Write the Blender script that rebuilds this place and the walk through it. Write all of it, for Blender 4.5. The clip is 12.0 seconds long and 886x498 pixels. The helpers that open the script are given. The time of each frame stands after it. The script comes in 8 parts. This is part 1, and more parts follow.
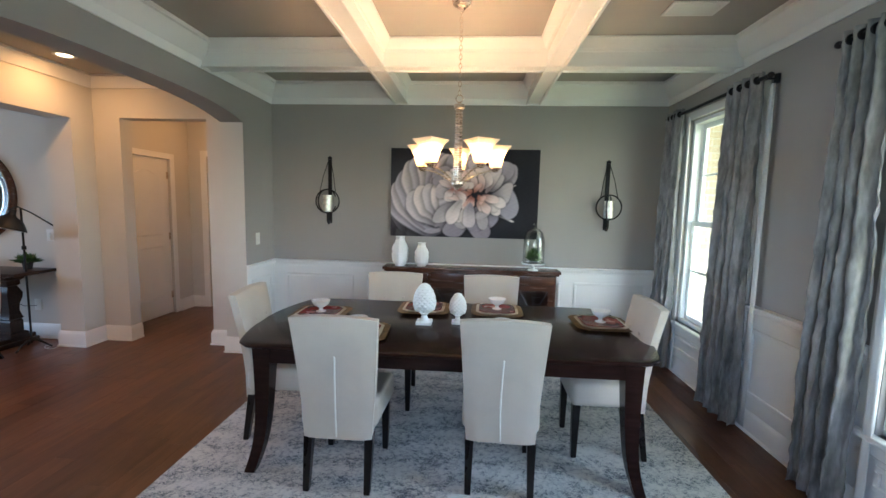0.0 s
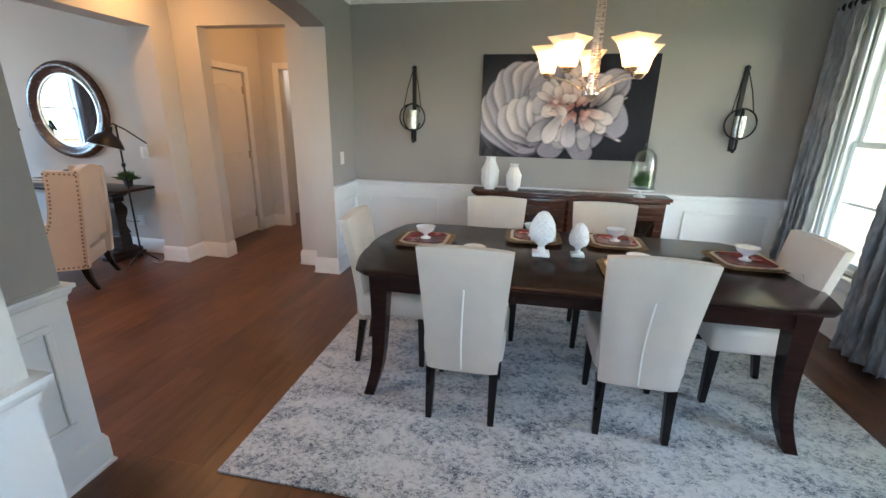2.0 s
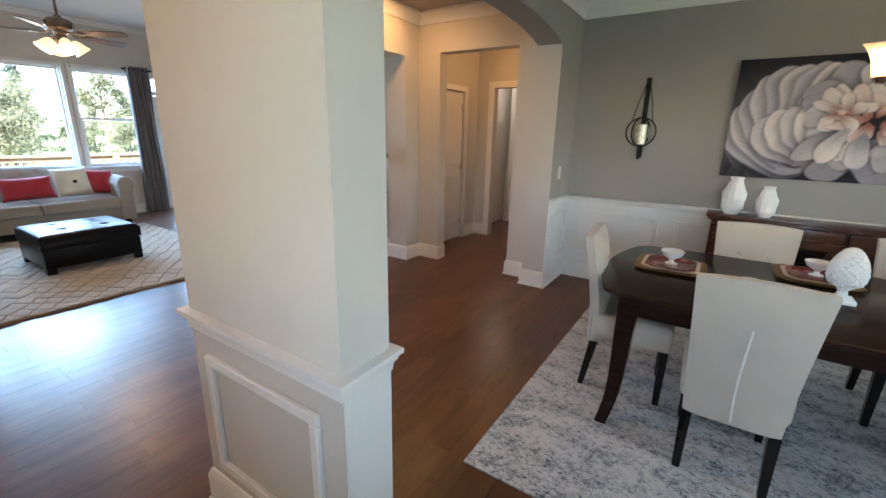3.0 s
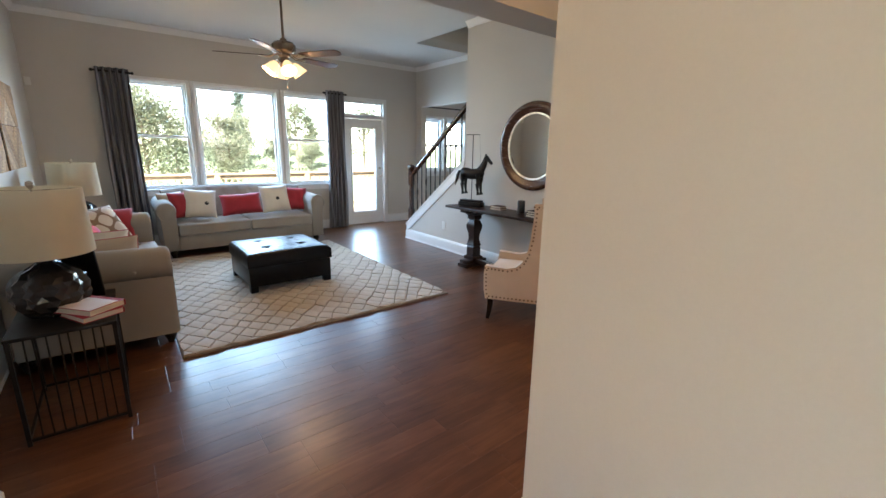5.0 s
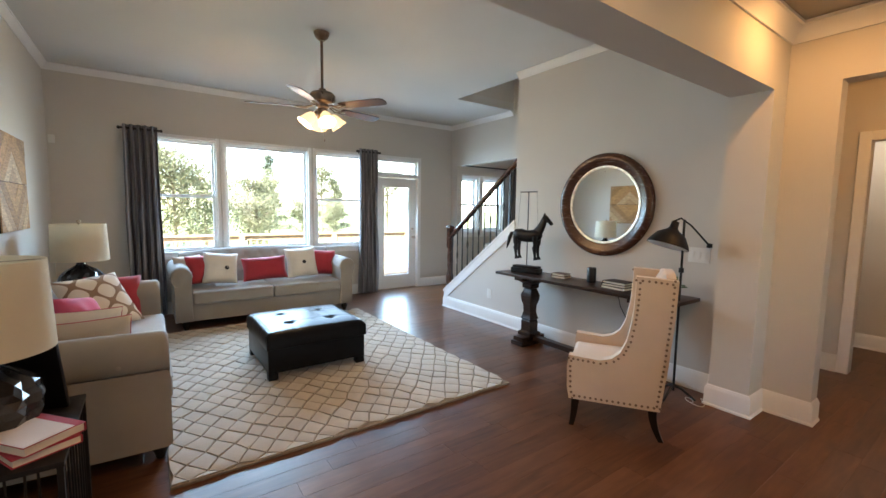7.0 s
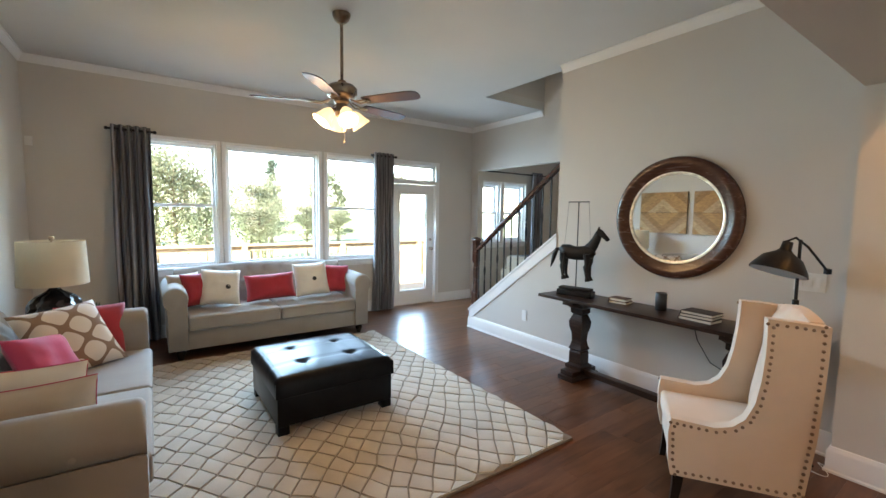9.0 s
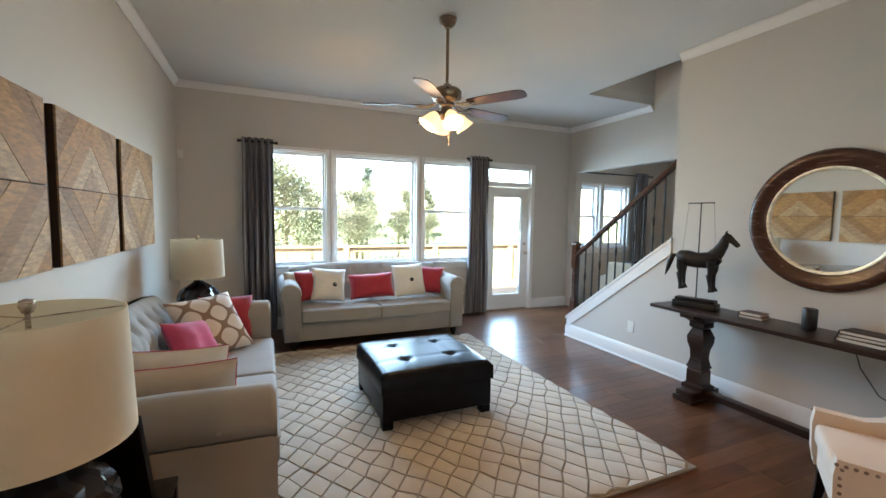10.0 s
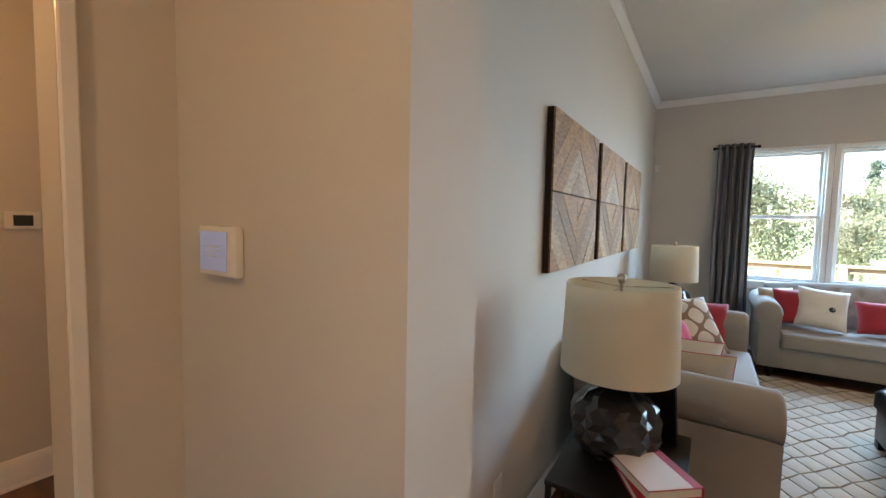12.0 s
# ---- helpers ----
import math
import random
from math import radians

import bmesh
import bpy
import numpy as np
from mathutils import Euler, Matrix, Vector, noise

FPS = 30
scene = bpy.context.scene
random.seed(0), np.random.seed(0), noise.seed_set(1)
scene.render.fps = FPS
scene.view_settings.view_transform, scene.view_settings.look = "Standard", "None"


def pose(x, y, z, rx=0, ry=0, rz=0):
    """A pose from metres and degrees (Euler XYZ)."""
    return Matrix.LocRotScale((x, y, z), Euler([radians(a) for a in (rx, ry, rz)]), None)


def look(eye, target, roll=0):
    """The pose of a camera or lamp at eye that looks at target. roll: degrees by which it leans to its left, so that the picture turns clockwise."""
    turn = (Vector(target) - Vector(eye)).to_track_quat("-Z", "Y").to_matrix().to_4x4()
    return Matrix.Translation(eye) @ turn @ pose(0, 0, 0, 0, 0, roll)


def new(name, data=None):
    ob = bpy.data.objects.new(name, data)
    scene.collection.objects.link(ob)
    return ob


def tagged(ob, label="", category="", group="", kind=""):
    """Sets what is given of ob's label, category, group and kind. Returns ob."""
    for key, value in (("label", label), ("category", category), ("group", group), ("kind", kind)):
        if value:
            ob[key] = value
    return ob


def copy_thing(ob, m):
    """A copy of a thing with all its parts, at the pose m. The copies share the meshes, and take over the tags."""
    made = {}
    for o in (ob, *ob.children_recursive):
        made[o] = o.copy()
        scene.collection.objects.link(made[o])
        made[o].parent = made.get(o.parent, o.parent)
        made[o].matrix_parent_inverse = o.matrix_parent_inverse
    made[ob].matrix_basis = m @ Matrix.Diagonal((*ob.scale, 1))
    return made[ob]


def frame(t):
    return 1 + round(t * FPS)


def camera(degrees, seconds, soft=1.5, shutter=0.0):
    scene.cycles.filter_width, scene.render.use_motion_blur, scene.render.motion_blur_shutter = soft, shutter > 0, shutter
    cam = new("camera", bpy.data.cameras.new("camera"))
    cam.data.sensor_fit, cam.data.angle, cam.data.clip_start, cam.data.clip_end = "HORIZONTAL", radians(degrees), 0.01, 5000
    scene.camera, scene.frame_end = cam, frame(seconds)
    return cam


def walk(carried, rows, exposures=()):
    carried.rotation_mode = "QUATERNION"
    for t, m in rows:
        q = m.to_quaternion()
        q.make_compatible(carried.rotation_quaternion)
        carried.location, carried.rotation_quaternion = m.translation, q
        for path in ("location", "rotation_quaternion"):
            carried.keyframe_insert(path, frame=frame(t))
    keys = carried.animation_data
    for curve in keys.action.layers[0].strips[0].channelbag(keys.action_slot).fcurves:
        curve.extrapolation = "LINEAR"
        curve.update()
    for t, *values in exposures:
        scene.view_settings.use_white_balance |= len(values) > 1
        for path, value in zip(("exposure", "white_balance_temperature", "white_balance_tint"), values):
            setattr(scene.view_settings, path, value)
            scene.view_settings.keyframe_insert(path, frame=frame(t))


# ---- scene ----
cam = camera(93.7, 12.0)
PATH = [
    (0, (0.000, 0.000, 1.503), (-0.123, 1.806, 1.311), 1.3),
    (0.5, (-0.067, -0.018, 1.486), (-0.201, 1.785, 1.271), 1.3),
    (1, (-0.173, 0.051, 1.481), (-0.331, 1.840, 1.188), 1.2),
    (1.5, (-0.264, 0.180, 1.471), (-0.432, 1.923, 0.975), 1.3),
    (2, (-0.436, 0.191, 1.482), (-0.750, 1.902, 0.948), 1.3),
    (2.5, (-0.693, 0.116, 1.484), (-1.334, 1.739, 0.966), 1.4),
    (3, (-0.870, 0.034, 1.470), (-1.850, 1.541, 0.968), 1.2),
    (3.5, (-1.160, 0.042, 1.445), (-2.342, 1.380, 0.947), 1.3),
    (3.7, (-1.270, 0.060, 1.445), (-2.505, 1.363, 0.955), 1.25),
    (5.3, (-2.156, 0.275, 1.453), (-3.572, 1.345, 1.050), 0.8),
    (5.5, (-2.240, 0.305, 1.457), (-3.669, 1.368, 1.079), 0.8),
    (6, (-2.426, 0.338, 1.434), (-3.888, 1.380, 1.136), 0.9),
    (6.5, (-2.613, 0.350, 1.436), (-4.090, 1.394, 1.232), 0.9),
    (7, (-2.799, 0.405, 1.428), (-4.276, 1.455, 1.260), 0.8),
    (9, (-3.499, 0.513, 1.502), (-4.982, 1.558, 1.353), 0.8),
    (9.5, (-3.564, 0.514, 1.496), (-5.106, 1.471, 1.352), 0.8),
    (10, (-3.604, 0.430, 1.481), (-5.270, 1.149, 1.346), 0.9),
    (10.5, (-3.597, 0.375, 1.463), (-5.385, 0.691, 1.340), 0.9),
    (11, (-3.518, 0.281, 1.457), (-5.327, 0.121, 1.340), 1.0),
    (11.5, (-3.381, 0.200, 1.451), (-5.099, -0.389, 1.332), 1.1),
    (12, (-3.258, 0.154, 1.451), (-4.788, -0.822, 1.328), 1.2),
]
EXPOSURES = [(0.0, 3.98, 5750, 12), (1.5, 4.2, 5950, 13), (2.0, 4.22, 5950, 13), (2.5, 4.03, 6050, 13), (3.0, 3.95, 6150, 12), (3.6, 3.8, 6600, 13),
             (5.5, 3.93, 6600, 12), (6.2, 4.03, 6750, 12), (9.0, 4.05, 6850, 10), (11.0, 3.87, 6550, 10), (12.0, 4.0, 6450, 10)]
walk(cam, [(t, look(eye, target, roll)) for t, eye, target, roll in PATH], EXPOSURES)

# ---- world, sun and large lights ----
SUN_EL, SUN_AZ = radians(44), radians(135)
world = bpy.data.worlds.new("sky")
scene.world = world
world.use_nodes = True
wn = world.node_tree
sky = wn.nodes.new("ShaderNodeTexSky")
sky.sky_type, sky.sun_disc, sky.sun_elevation, sky.sun_rotation = "NISHITA", False, SUN_EL, SUN_AZ
wn.nodes["Background"].inputs[1].default_value = 0.15
wn.links.new(sky.outputs[0], wn.nodes["Background"].inputs[0])


def lamp(name, kind, m, power, colour, size=0.1, size_y=None):
    d = bpy.data.lights.new(name, kind)
    d.energy, d.color = power if kind == "SUN" else power * 0.064, colour
    if kind == "AREA":
        d.shape, d.size, d.size_y = "RECTANGLE", size, size_y or size
    elif kind == "SUN":
        d.angle = size
    else:
        d.shadow_soft_size = size
    ob = new(name, d)
    ob.matrix_world = m
    return ob


lamp("sun", "SUN", look((6.5, -6.5, 9.0), (0, 0, 0)), 5.0, (1.0, 0.95, 0.88), radians(0.5))
DAY = (0.44, 0.70, 1.0)
WARM = (1.0, 0.62, 0.30)
CANDLE = (1.0, 0.60, 0.29)
AMBER = (1.0, 0.50, 0.17)
# area lamps in or just outside the openings, standing in for sky light
lamp("daylight_living", "AREA", look((-10.75, 1.8, 2.3), (-8.2, 2.55, 0.6)), 480, DAY, 3.2, 1.3)
lamp("daylight_door", "AREA", look((-9.47, 4.11, 1.1), (-5.5, 4.0, 0.0)), 50, DAY, 0.55, 1.6)
lamp("daylight_dining_a", "AREA", look((2.75, 3.5, 1.85), (0.9, 3.4, 0.3)), 7, DAY, 0.95, 1.3)
lamp("daylight_dining_b", "AREA", look((2.75, 1.53, 1.85), (0.9, 1.4, 0.3)), 20, DAY, 0.95, 1.3)
lamp("daylight_nook", "AREA", look((-9.47, 6.1, 1.6), (0, 6.1, 1.5)), 30, DAY, 1.2, 1.0)
# lamp at the unseen front door, lighting the rooms from behind the walk
lamp("daylight_entry", "AREA", look((-0.2, -1.12, 1.3), (-0.7, 5, 0.5)), 19, DAY, 1.7, 1.9)
# lamps of the house, and lamps added where no fixture is seen
# added point lamp without a fixture, warms the hall
lamp("hall_fill", "POINT", pose(-3.1, 4.85, 2.35), 9, AMBER, 0.06)
lamp("south_hall_bulb", "POINT", pose(-3.2, -2.0, 2.3), 12, AMBER, 0.06)
lamp("foyer_downlight", "AREA", pose(-3.5, 3.45, 2.685), 9, AMBER, 0.10)
# next two are unseen, inferred from the amber foyer, placed to suit its walls
lamp("foyer_downlight_b", "AREA", pose(-2.6, -0.6, 2.685), 10, AMBER, 0.10)
lamp("foyer_downlight_c", "AREA", pose(-3.12, 1.4, 2.685), 14, AMBER, 0.10)
lamp("nook_bulb", "POINT", pose(-7.0, 6.3, 2.5), 8, WARM, 0.05)
# added point lamp without a fixture, brightens the wall beyond the hall
lamp("kitchen_fill", "POINT", pose(-3.7, 6.0, 2.3), 13, (1.0, 0.86, 0.72), 0.1)


# ---- materials ----
def surf(name, colour, rough=0.6, scale=8.0, var=0.12, bump=0.15, fine=180.0, metal=0.0, stretch=(1, 1, 1), rvar=0.1, sheen=0.0, spec=0.5, emit=None, tint=None):
    """A surface with broad stains, fine grain and a little relief."""
    m = bpy.data.materials.new(name)
    m.use_nodes = True
    t = m.node_tree
    b = t.nodes["Principled BSDF"]
    co = t.nodes.new("ShaderNodeTexCoord")
    mp = t.nodes.new("ShaderNodeMapping")
    mp.inputs[3].default_value = stretch
    t.links.new(co.outputs["Object"], mp.inputs[0])
    n1 = t.nodes.new("ShaderNodeTexNoise")
    n1.inputs["Scale"].default_value, n1.inputs["Detail"].default_value = scale, 4
    n2 = t.nodes.new("ShaderNodeTexNoise")
    n2.inputs["Scale"].default_value, n2.inputs["Detail"].default_value = fine, 2
    for n in (n1, n2):
        t.links.new(mp.outputs[0], n.inputs["Vector"])
    add = t.nodes.new("ShaderNodeMath")
    add.operation = "MULTIPLY_ADD"
    t.links.new(n2.outputs[0], add.inputs[0])
    add.inputs[1].default_value = 0.35
    t.links.new(n1.outputs[0], add.inputs[2])
    ramp = t.nodes.new("ShaderNodeValToRGB")
    lo = tint or [c * (1 - var) for c in colour]
    hi = [min(1, c * (1 + var)) for c in colour]
    ramp.color_ramp.elements[0].position, ramp.color_ramp.elements[1].position = 0.45, 0.9
    ramp.color_ramp.elements[0].color, ramp.color_ramp.elements[1].color = (*lo, 1), (*hi, 1)
    t.links.new(add.outputs[0], ramp.inputs[0])
    t.links.new(ramp.outputs[0], b.inputs["Base Color"])
    mr = t.nodes.new("ShaderNodeMapRange")
    mr.inputs[3].default_value, mr.inputs[4].default_value = max(0.02, rough - rvar), min(1, rough + rvar)
    t.links.new(n1.outputs[0], mr.inputs[0])
    t.links.new(mr.outputs[0], b.inputs["Roughness"])
    b.inputs["Metallic"].default_value = metal
    b.inputs["Specular IOR Level"].default_value = spec
    if sheen:
        b.inputs["Sheen Weight"].default_value = sheen
    if bump:
        bp = t.nodes.new("ShaderNodeBump")
        bp.inputs["Strength"].default_value, bp.inputs["Distance"].default_value = bump, 0.004
        t.links.new(add.outputs[0], bp.inputs["Height"])
        t.links.new(bp.outputs[0], b.inputs["Normal"])
    if emit:
        b.inputs["Emission Color"].default_value, b.inputs["Emission Strength"].default_value = (*emit[0], 1), emit[1]
    return m


def node_mat(name):
    m = bpy.data.materials.new(name)
    m.use_nodes = True
    return m, m.node_tree, m.node_tree.nodes["Principled BSDF"]


M = {}
M["wall"] = surf("greige_paint", (0.60, 0.565, 0.515), 0.75, 1.2, 0.03, 0.06, 260)
M["wall_gray"] = surf("gray_paint", (0.345, 0.318, 0.292), 0.7, 1.2, 0.04, 0.06, 260)
M["white"] = surf("white_trim_paint", (0.80, 0.785, 0.76), 0.38, 2.0, 0.03, 0.03, 200)
M["ceil"] = surf("ceiling_paint", (0.64, 0.62, 0.585), 0.85, 1.5, 0.03, 0.12, 140)
M["ceil_gray"] = surf("coffer_paint", (0.40, 0.375, 0.335), 0.8, 1.5, 0.04, 0.1, 140)
M["vinyl"] = surf("window_vinyl", (0.80, 0.81, 0.80), 0.35, 3, 0.03, 0.02)
M["dark_wood"] = surf("espresso_wood", (0.030, 0.016, 0.011), 0.32, 7, 0.5, 0.08, 60, stretch=(1, 8, 8), rvar=0.06, spec=0.25)
M["table_wood"] = surf("table_mahogany", (0.022, 0.010, 0.008), 0.20, 5, 0.28, 0.02, 70, stretch=(1, 9, 9), rvar=0.05, spec=0.25)
M["cherry"] = surf("cherry_wood", (0.070, 0.026, 0.014), 0.25, 6, 0.3, 0.03, 60, stretch=(1, 8, 8))
M["black_leg"] = surf("black_stained_wood", (0.012, 0.009, 0.008), 0.3, 8, 0.3, 0.05, spec=0.25)
M["nickel"] = surf("brushed_nickel", (0.55, 0.46, 0.38), 0.28, 20, 0.1, 0.0, 300, metal=1.0, stretch=(1, 1, 12))
M["iron"] = surf("black_iron", (0.02, 0.018, 0.017), 0.45, 12, 0.3, 0.15, 120, metal=0.6)
M["cream"] = surf("cream_linen", (0.53, 0.455, 0.37), 0.85, 6, 0.06, 0.25, 420, sheen=0.2)
M["sofa"] = surf("oatmeal_linen", (0.30, 0.276, 0.245), 0.9, 5, 0.07, 0.3, 420, sheen=0.2)
M["leather"] = surf("black_leather", (0.007, 0.007, 0.008), 0.30, 9, 0.3, 0.06, 130, rvar=0.04, spec=0.11)
M["ceramic"] = surf("white_ceramic", (0.80, 0.79, 0.76), 0.22, 6, 0.03, 0.03)
M["matte_ceramic"] = surf("matte_white_ceramic", (0.80, 0.79, 0.76), 0.55, 6, 0.03, 0.05)
M["red"] = surf("crimson_fabric", (0.36, 0.024, 0.04), 0.85, 8, 0.12, 0.3, 350, sheen=0.2)
M["pink"] = surf("raspberry_fabric", (0.50, 0.05, 0.115), 0.85, 8, 0.12, 0.3, 350, sheen=0.2)
M["ivory"] = surf("ivory_fabric", (0.72, 0.69, 0.62), 0.9, 8, 0.06, 0.3, 350, sheen=0.2)
M["gray_curtain"] = surf("crinkled_gray_taffeta", (0.215, 0.205, 0.20), 0.38, 16, 0.5, 1.0, 60, stretch=(1, 1, 0.3), spec=0.5)
M["lining"] = surf("white_lining", (0.7, 0.7, 0.68), 0.85, 4, 0.04, 0.1)
M["mirror"] = surf("mirror_glass", (0.86, 0.88, 0.88), 0.02, 2, 0.0, 0.0, metal=1.0, rvar=0.01)
M["black"] = surf("black_plastic", (0.012, 0.012, 0.013), 0.5, 20, 0.2, 0.1)
M["plastic"] = surf("white_plastic", (0.74, 0.73, 0.69), 0.4, 5, 0.02, 0.02)
M["deck"] = surf("pine_decking", (0.17, 0.115, 0.065), 0.75, 5, 0.25, 0.2, 80, stretch=(1, 1, 6))
M["plant"] = surf("green_leaf", (0.06, 0.14, 0.03), 0.5, 20, 0.4, 0.1)
M["pot"] = surf("dark_pot", (0.03, 0.03, 0.03), 0.5, 10, 0.2, 0.1)
M["silver"] = surf("mercury_glass", (0.80, 0.76, 0.66), 0.42, 30, 0.3, 0.2, metal=1.0)


def glass_mat(name, tint=(1, 1, 1), rough=0.0, edge=4.0):
    m, t, _ = node_mat(name)
    tr = t.nodes.new("ShaderNodeBsdfTransparent")
    tr.inputs[0].default_value = (*tint, 1)
    gl = t.nodes.new("ShaderNodeBsdfGlossy")
    gl.inputs["Roughness"].default_value = rough
    fr = t.nodes.new("ShaderNodeLayerWeight")
    fr.inputs[0].default_value = 0.5
    pw = t.nodes.new("ShaderNodeMath")
    pw.operation = "POWER"
    pw.inputs[1].default_value = edge
    t.links.new(fr.outputs["Facing"], pw.inputs[0])
    sc = t.nodes.new("ShaderNodeMath")
    sc.operation = "MULTIPLY_ADD"
    sc.inputs[1].default_value, sc.inputs[2].default_value = 0.6, 0.03
    t.links.new(pw.outputs[0], sc.inputs[0])
    mx = t.nodes.new("ShaderNodeMixShader")
    t.links.new(sc.outputs[0], mx.inputs[0])
    t.links.new(tr.outputs[0], mx.inputs[1])
    t.links.new(gl.outputs[0], mx.inputs[2])
    t.links.new(mx.outputs[0], t.nodes["Material Output"].inputs[0])
    return m


M["glass"] = glass_mat("clear_glass", (0.97, 0.99, 0.98))
M["bell_glass"] = glass_mat("bell_glass", (0.96, 0.98, 0.97), 0.02, 1.6)


def glow(name, colour, strength, base=(0.8, 0.75, 0.65)):
    return surf(name, base, 0.4, 6, 0.04, 0.02, emit=(colour, strength))


M["shade_glow"] = glow("lit_frosted_glass", (1.0, 0.62, 0.29), 0.03)
t = M["shade_glow"].node_tree
tl = t.nodes.new("ShaderNodeBsdfTranslucent")
tl.inputs[0].default_value = (0.85, 0.72, 0.55, 1)
ms = t.nodes.new("ShaderNodeMixShader")
ms.inputs[0].default_value = 0.45
t.links.new(t.nodes["Principled BSDF"].outputs[0], ms.inputs[1])
t.links.new(tl.outputs[0], ms.inputs[2])
t.links.new(ms.outputs[0], t.nodes["Material Output"].inputs[0])
M["can_glow"] = glow("lit_downlight", (1.0, 0.75, 0.45), 0.6)
M["screen"] = glow("lit_screen", (0.55, 0.62, 0.95), 0.012, (0.3, 0.32, 0.4))


# ---- mesh helpers ----
def box(bm, x0, y0, z0, x1, y1, z1, bevel=0.0, seg=2):
    g = bmesh.ops.create_cube(bm, size=1.0)
    vs = g["verts"]
    bmesh.ops.scale(bm, vec=(abs(x1 - x0), abs(y1 - y0), abs(z1 - z0)), verts=vs)
    bmesh.ops.translate(bm, vec=((x0 + x1) / 2, (y0 + y1) / 2, (z0 + z1) / 2), verts=vs)
    if bevel:
        es = list({e for v in vs for e in v.link_edges})
        r = bmesh.ops.bevel(bm, geom=es, offset=bevel, segments=seg, affect="EDGES", profile=0.6)
        vs = list({v for f in r["faces"] for v in f.verts} | {v for v in vs if v.is_valid})
    return vs


def lathe(bm, prof, n=24, cx=0.0, cy=0.0, square=False, axis="z"):
    """Turns (radius, height) pairs round the upright axis; square: four flat sides."""
    rings = []
    for r, z in prof:
        ring = []
        for i in range(n):
            a = 2 * math.pi * i / n + (math.pi / 4 if n == 4 else 0)
            k = r * (math.sqrt(2) if n == 4 else 1)
            ring.append(bm.verts.new((cx + k * math.cos(a), cy + k * math.sin(a), z)))
        rings.append(ring)
    for a, b in zip(rings, rings[1:]):
        for i in range(n):
            bm.faces.new((a[i], a[(i + 1) % n], b[(i + 1) % n], b[i]))
    if prof[0][0] > 1e-5:
        bm.faces.new(rings[0][::-1])
    if prof[-1][0] > 1e-5:
        bm.faces.new(rings[-1])
    return rings


def tube(bm, pts, r, n=8, r2=None):
    """A round bar along points; r2: its radius at the far end."""
    pts = [Vector(p) for p in pts]
    rings = []
    up = Vector((0, 0, 1))
    for i, p in enumerate(pts):
        d = (pts[min(i + 1, len(pts) - 1)] - pts[max(i - 1, 0)]).normalized()
        u = d.cross(up)
        if u.length < 1e-3:
            u = d.cross(Vector((0, 1, 0)))
        u.normalize()
        w = d.cross(u)
        rr = r if r2 is None else r + (r2 - r) * i / (len(pts) - 1)
        rings.append([bm.verts.new(p + rr * (u * math.cos(2 * math.pi * k / n) + w * math.sin(2 * math.pi * k / n))) for k in range(n)])
    for a, b in zip(rings, rings[1:]):
        for k in range(n):
            bm.faces.new((a[k], a[(k + 1) % n], b[(k + 1) % n], b[k]))
    bm.faces.new(rings[0][::-1])
    bm.faces.new(rings[-1])


def sweep(bm, path, prof, closed=False):
    """Runs a profile of (out, z) along a path in plan; out points to the left of the way."""
    n = len(path)
    P = [Vector((*p, 0)) for p in path]
    rows = []
    for i in range(n):
        a = P[i - 1] if (closed or i) else None
        c = P[(i + 1) % n] if (closed or i < n - 1) else None
        d1 = (P[i] - a).normalized() if a is not None else None
        d2 = (c - P[i]).normalized() if c is not None else None
        d1, d2 = d1 or d2, d2 or d1
        n1, n2 = Vector((-d1.y, d1.x, 0)), Vector((-d2.y, d2.x, 0))
        m = (n1 + n2) / max(0.2, 1 + n1.dot(n2))
        rows.append([bm.verts.new(P[i] + m * o + Vector((0, 0, z))) for o, z in prof])
    k = len(prof)
    for i in range(n if closed else n - 1):
        a, b = rows[i], rows[(i + 1) % n]
        for j in range(k):
            bm.faces.new((a[j], b[j], b[(j + 1) % k], a[(j + 1) % k]))
    if not closed:
        bm.faces.new(rows[0])
        bm.faces.new(rows[-1][::-1])


def mesh(bm, name, smooth=None):
    bmesh.ops.recalc_face_normals(bm, faces=bm.faces)
    me = bpy.data.meshes.new(name)
    bm.to_mesh(me)
    bm.free()
    if smooth is not None:
        for p in me.polygons:
            p.use_smooth = True
        me.set_sharp_from_angle(angle=radians(smooth))
    return me


def part(name, bm, material, parent=None, label="", smooth=40):
    ob = new(name, mesh(bm, name, smooth))
    ob.data.materials.append(M[material] if isinstance(material, str) else material)
    if parent is not None:
        ob.parent = parent
    if label:
        ob["label"] = label
    return ob


def thing(name, m, label, category, group=""):
    ob = new(name)
    ob.matrix_world = m
    ob.empty_display_size = 0.1
    return tagged(ob, label, category, group)


def struct(name, bm, material, label="", category="", smooth=30):
    return tagged(part(name, bm, material, None, label, smooth), label, category, "", "structure")


def B(*boxes, bevel=0.0):
    bm = bmesh.new()
    for b in boxes:
        box(bm, *b, bevel=bevel)
    return bm


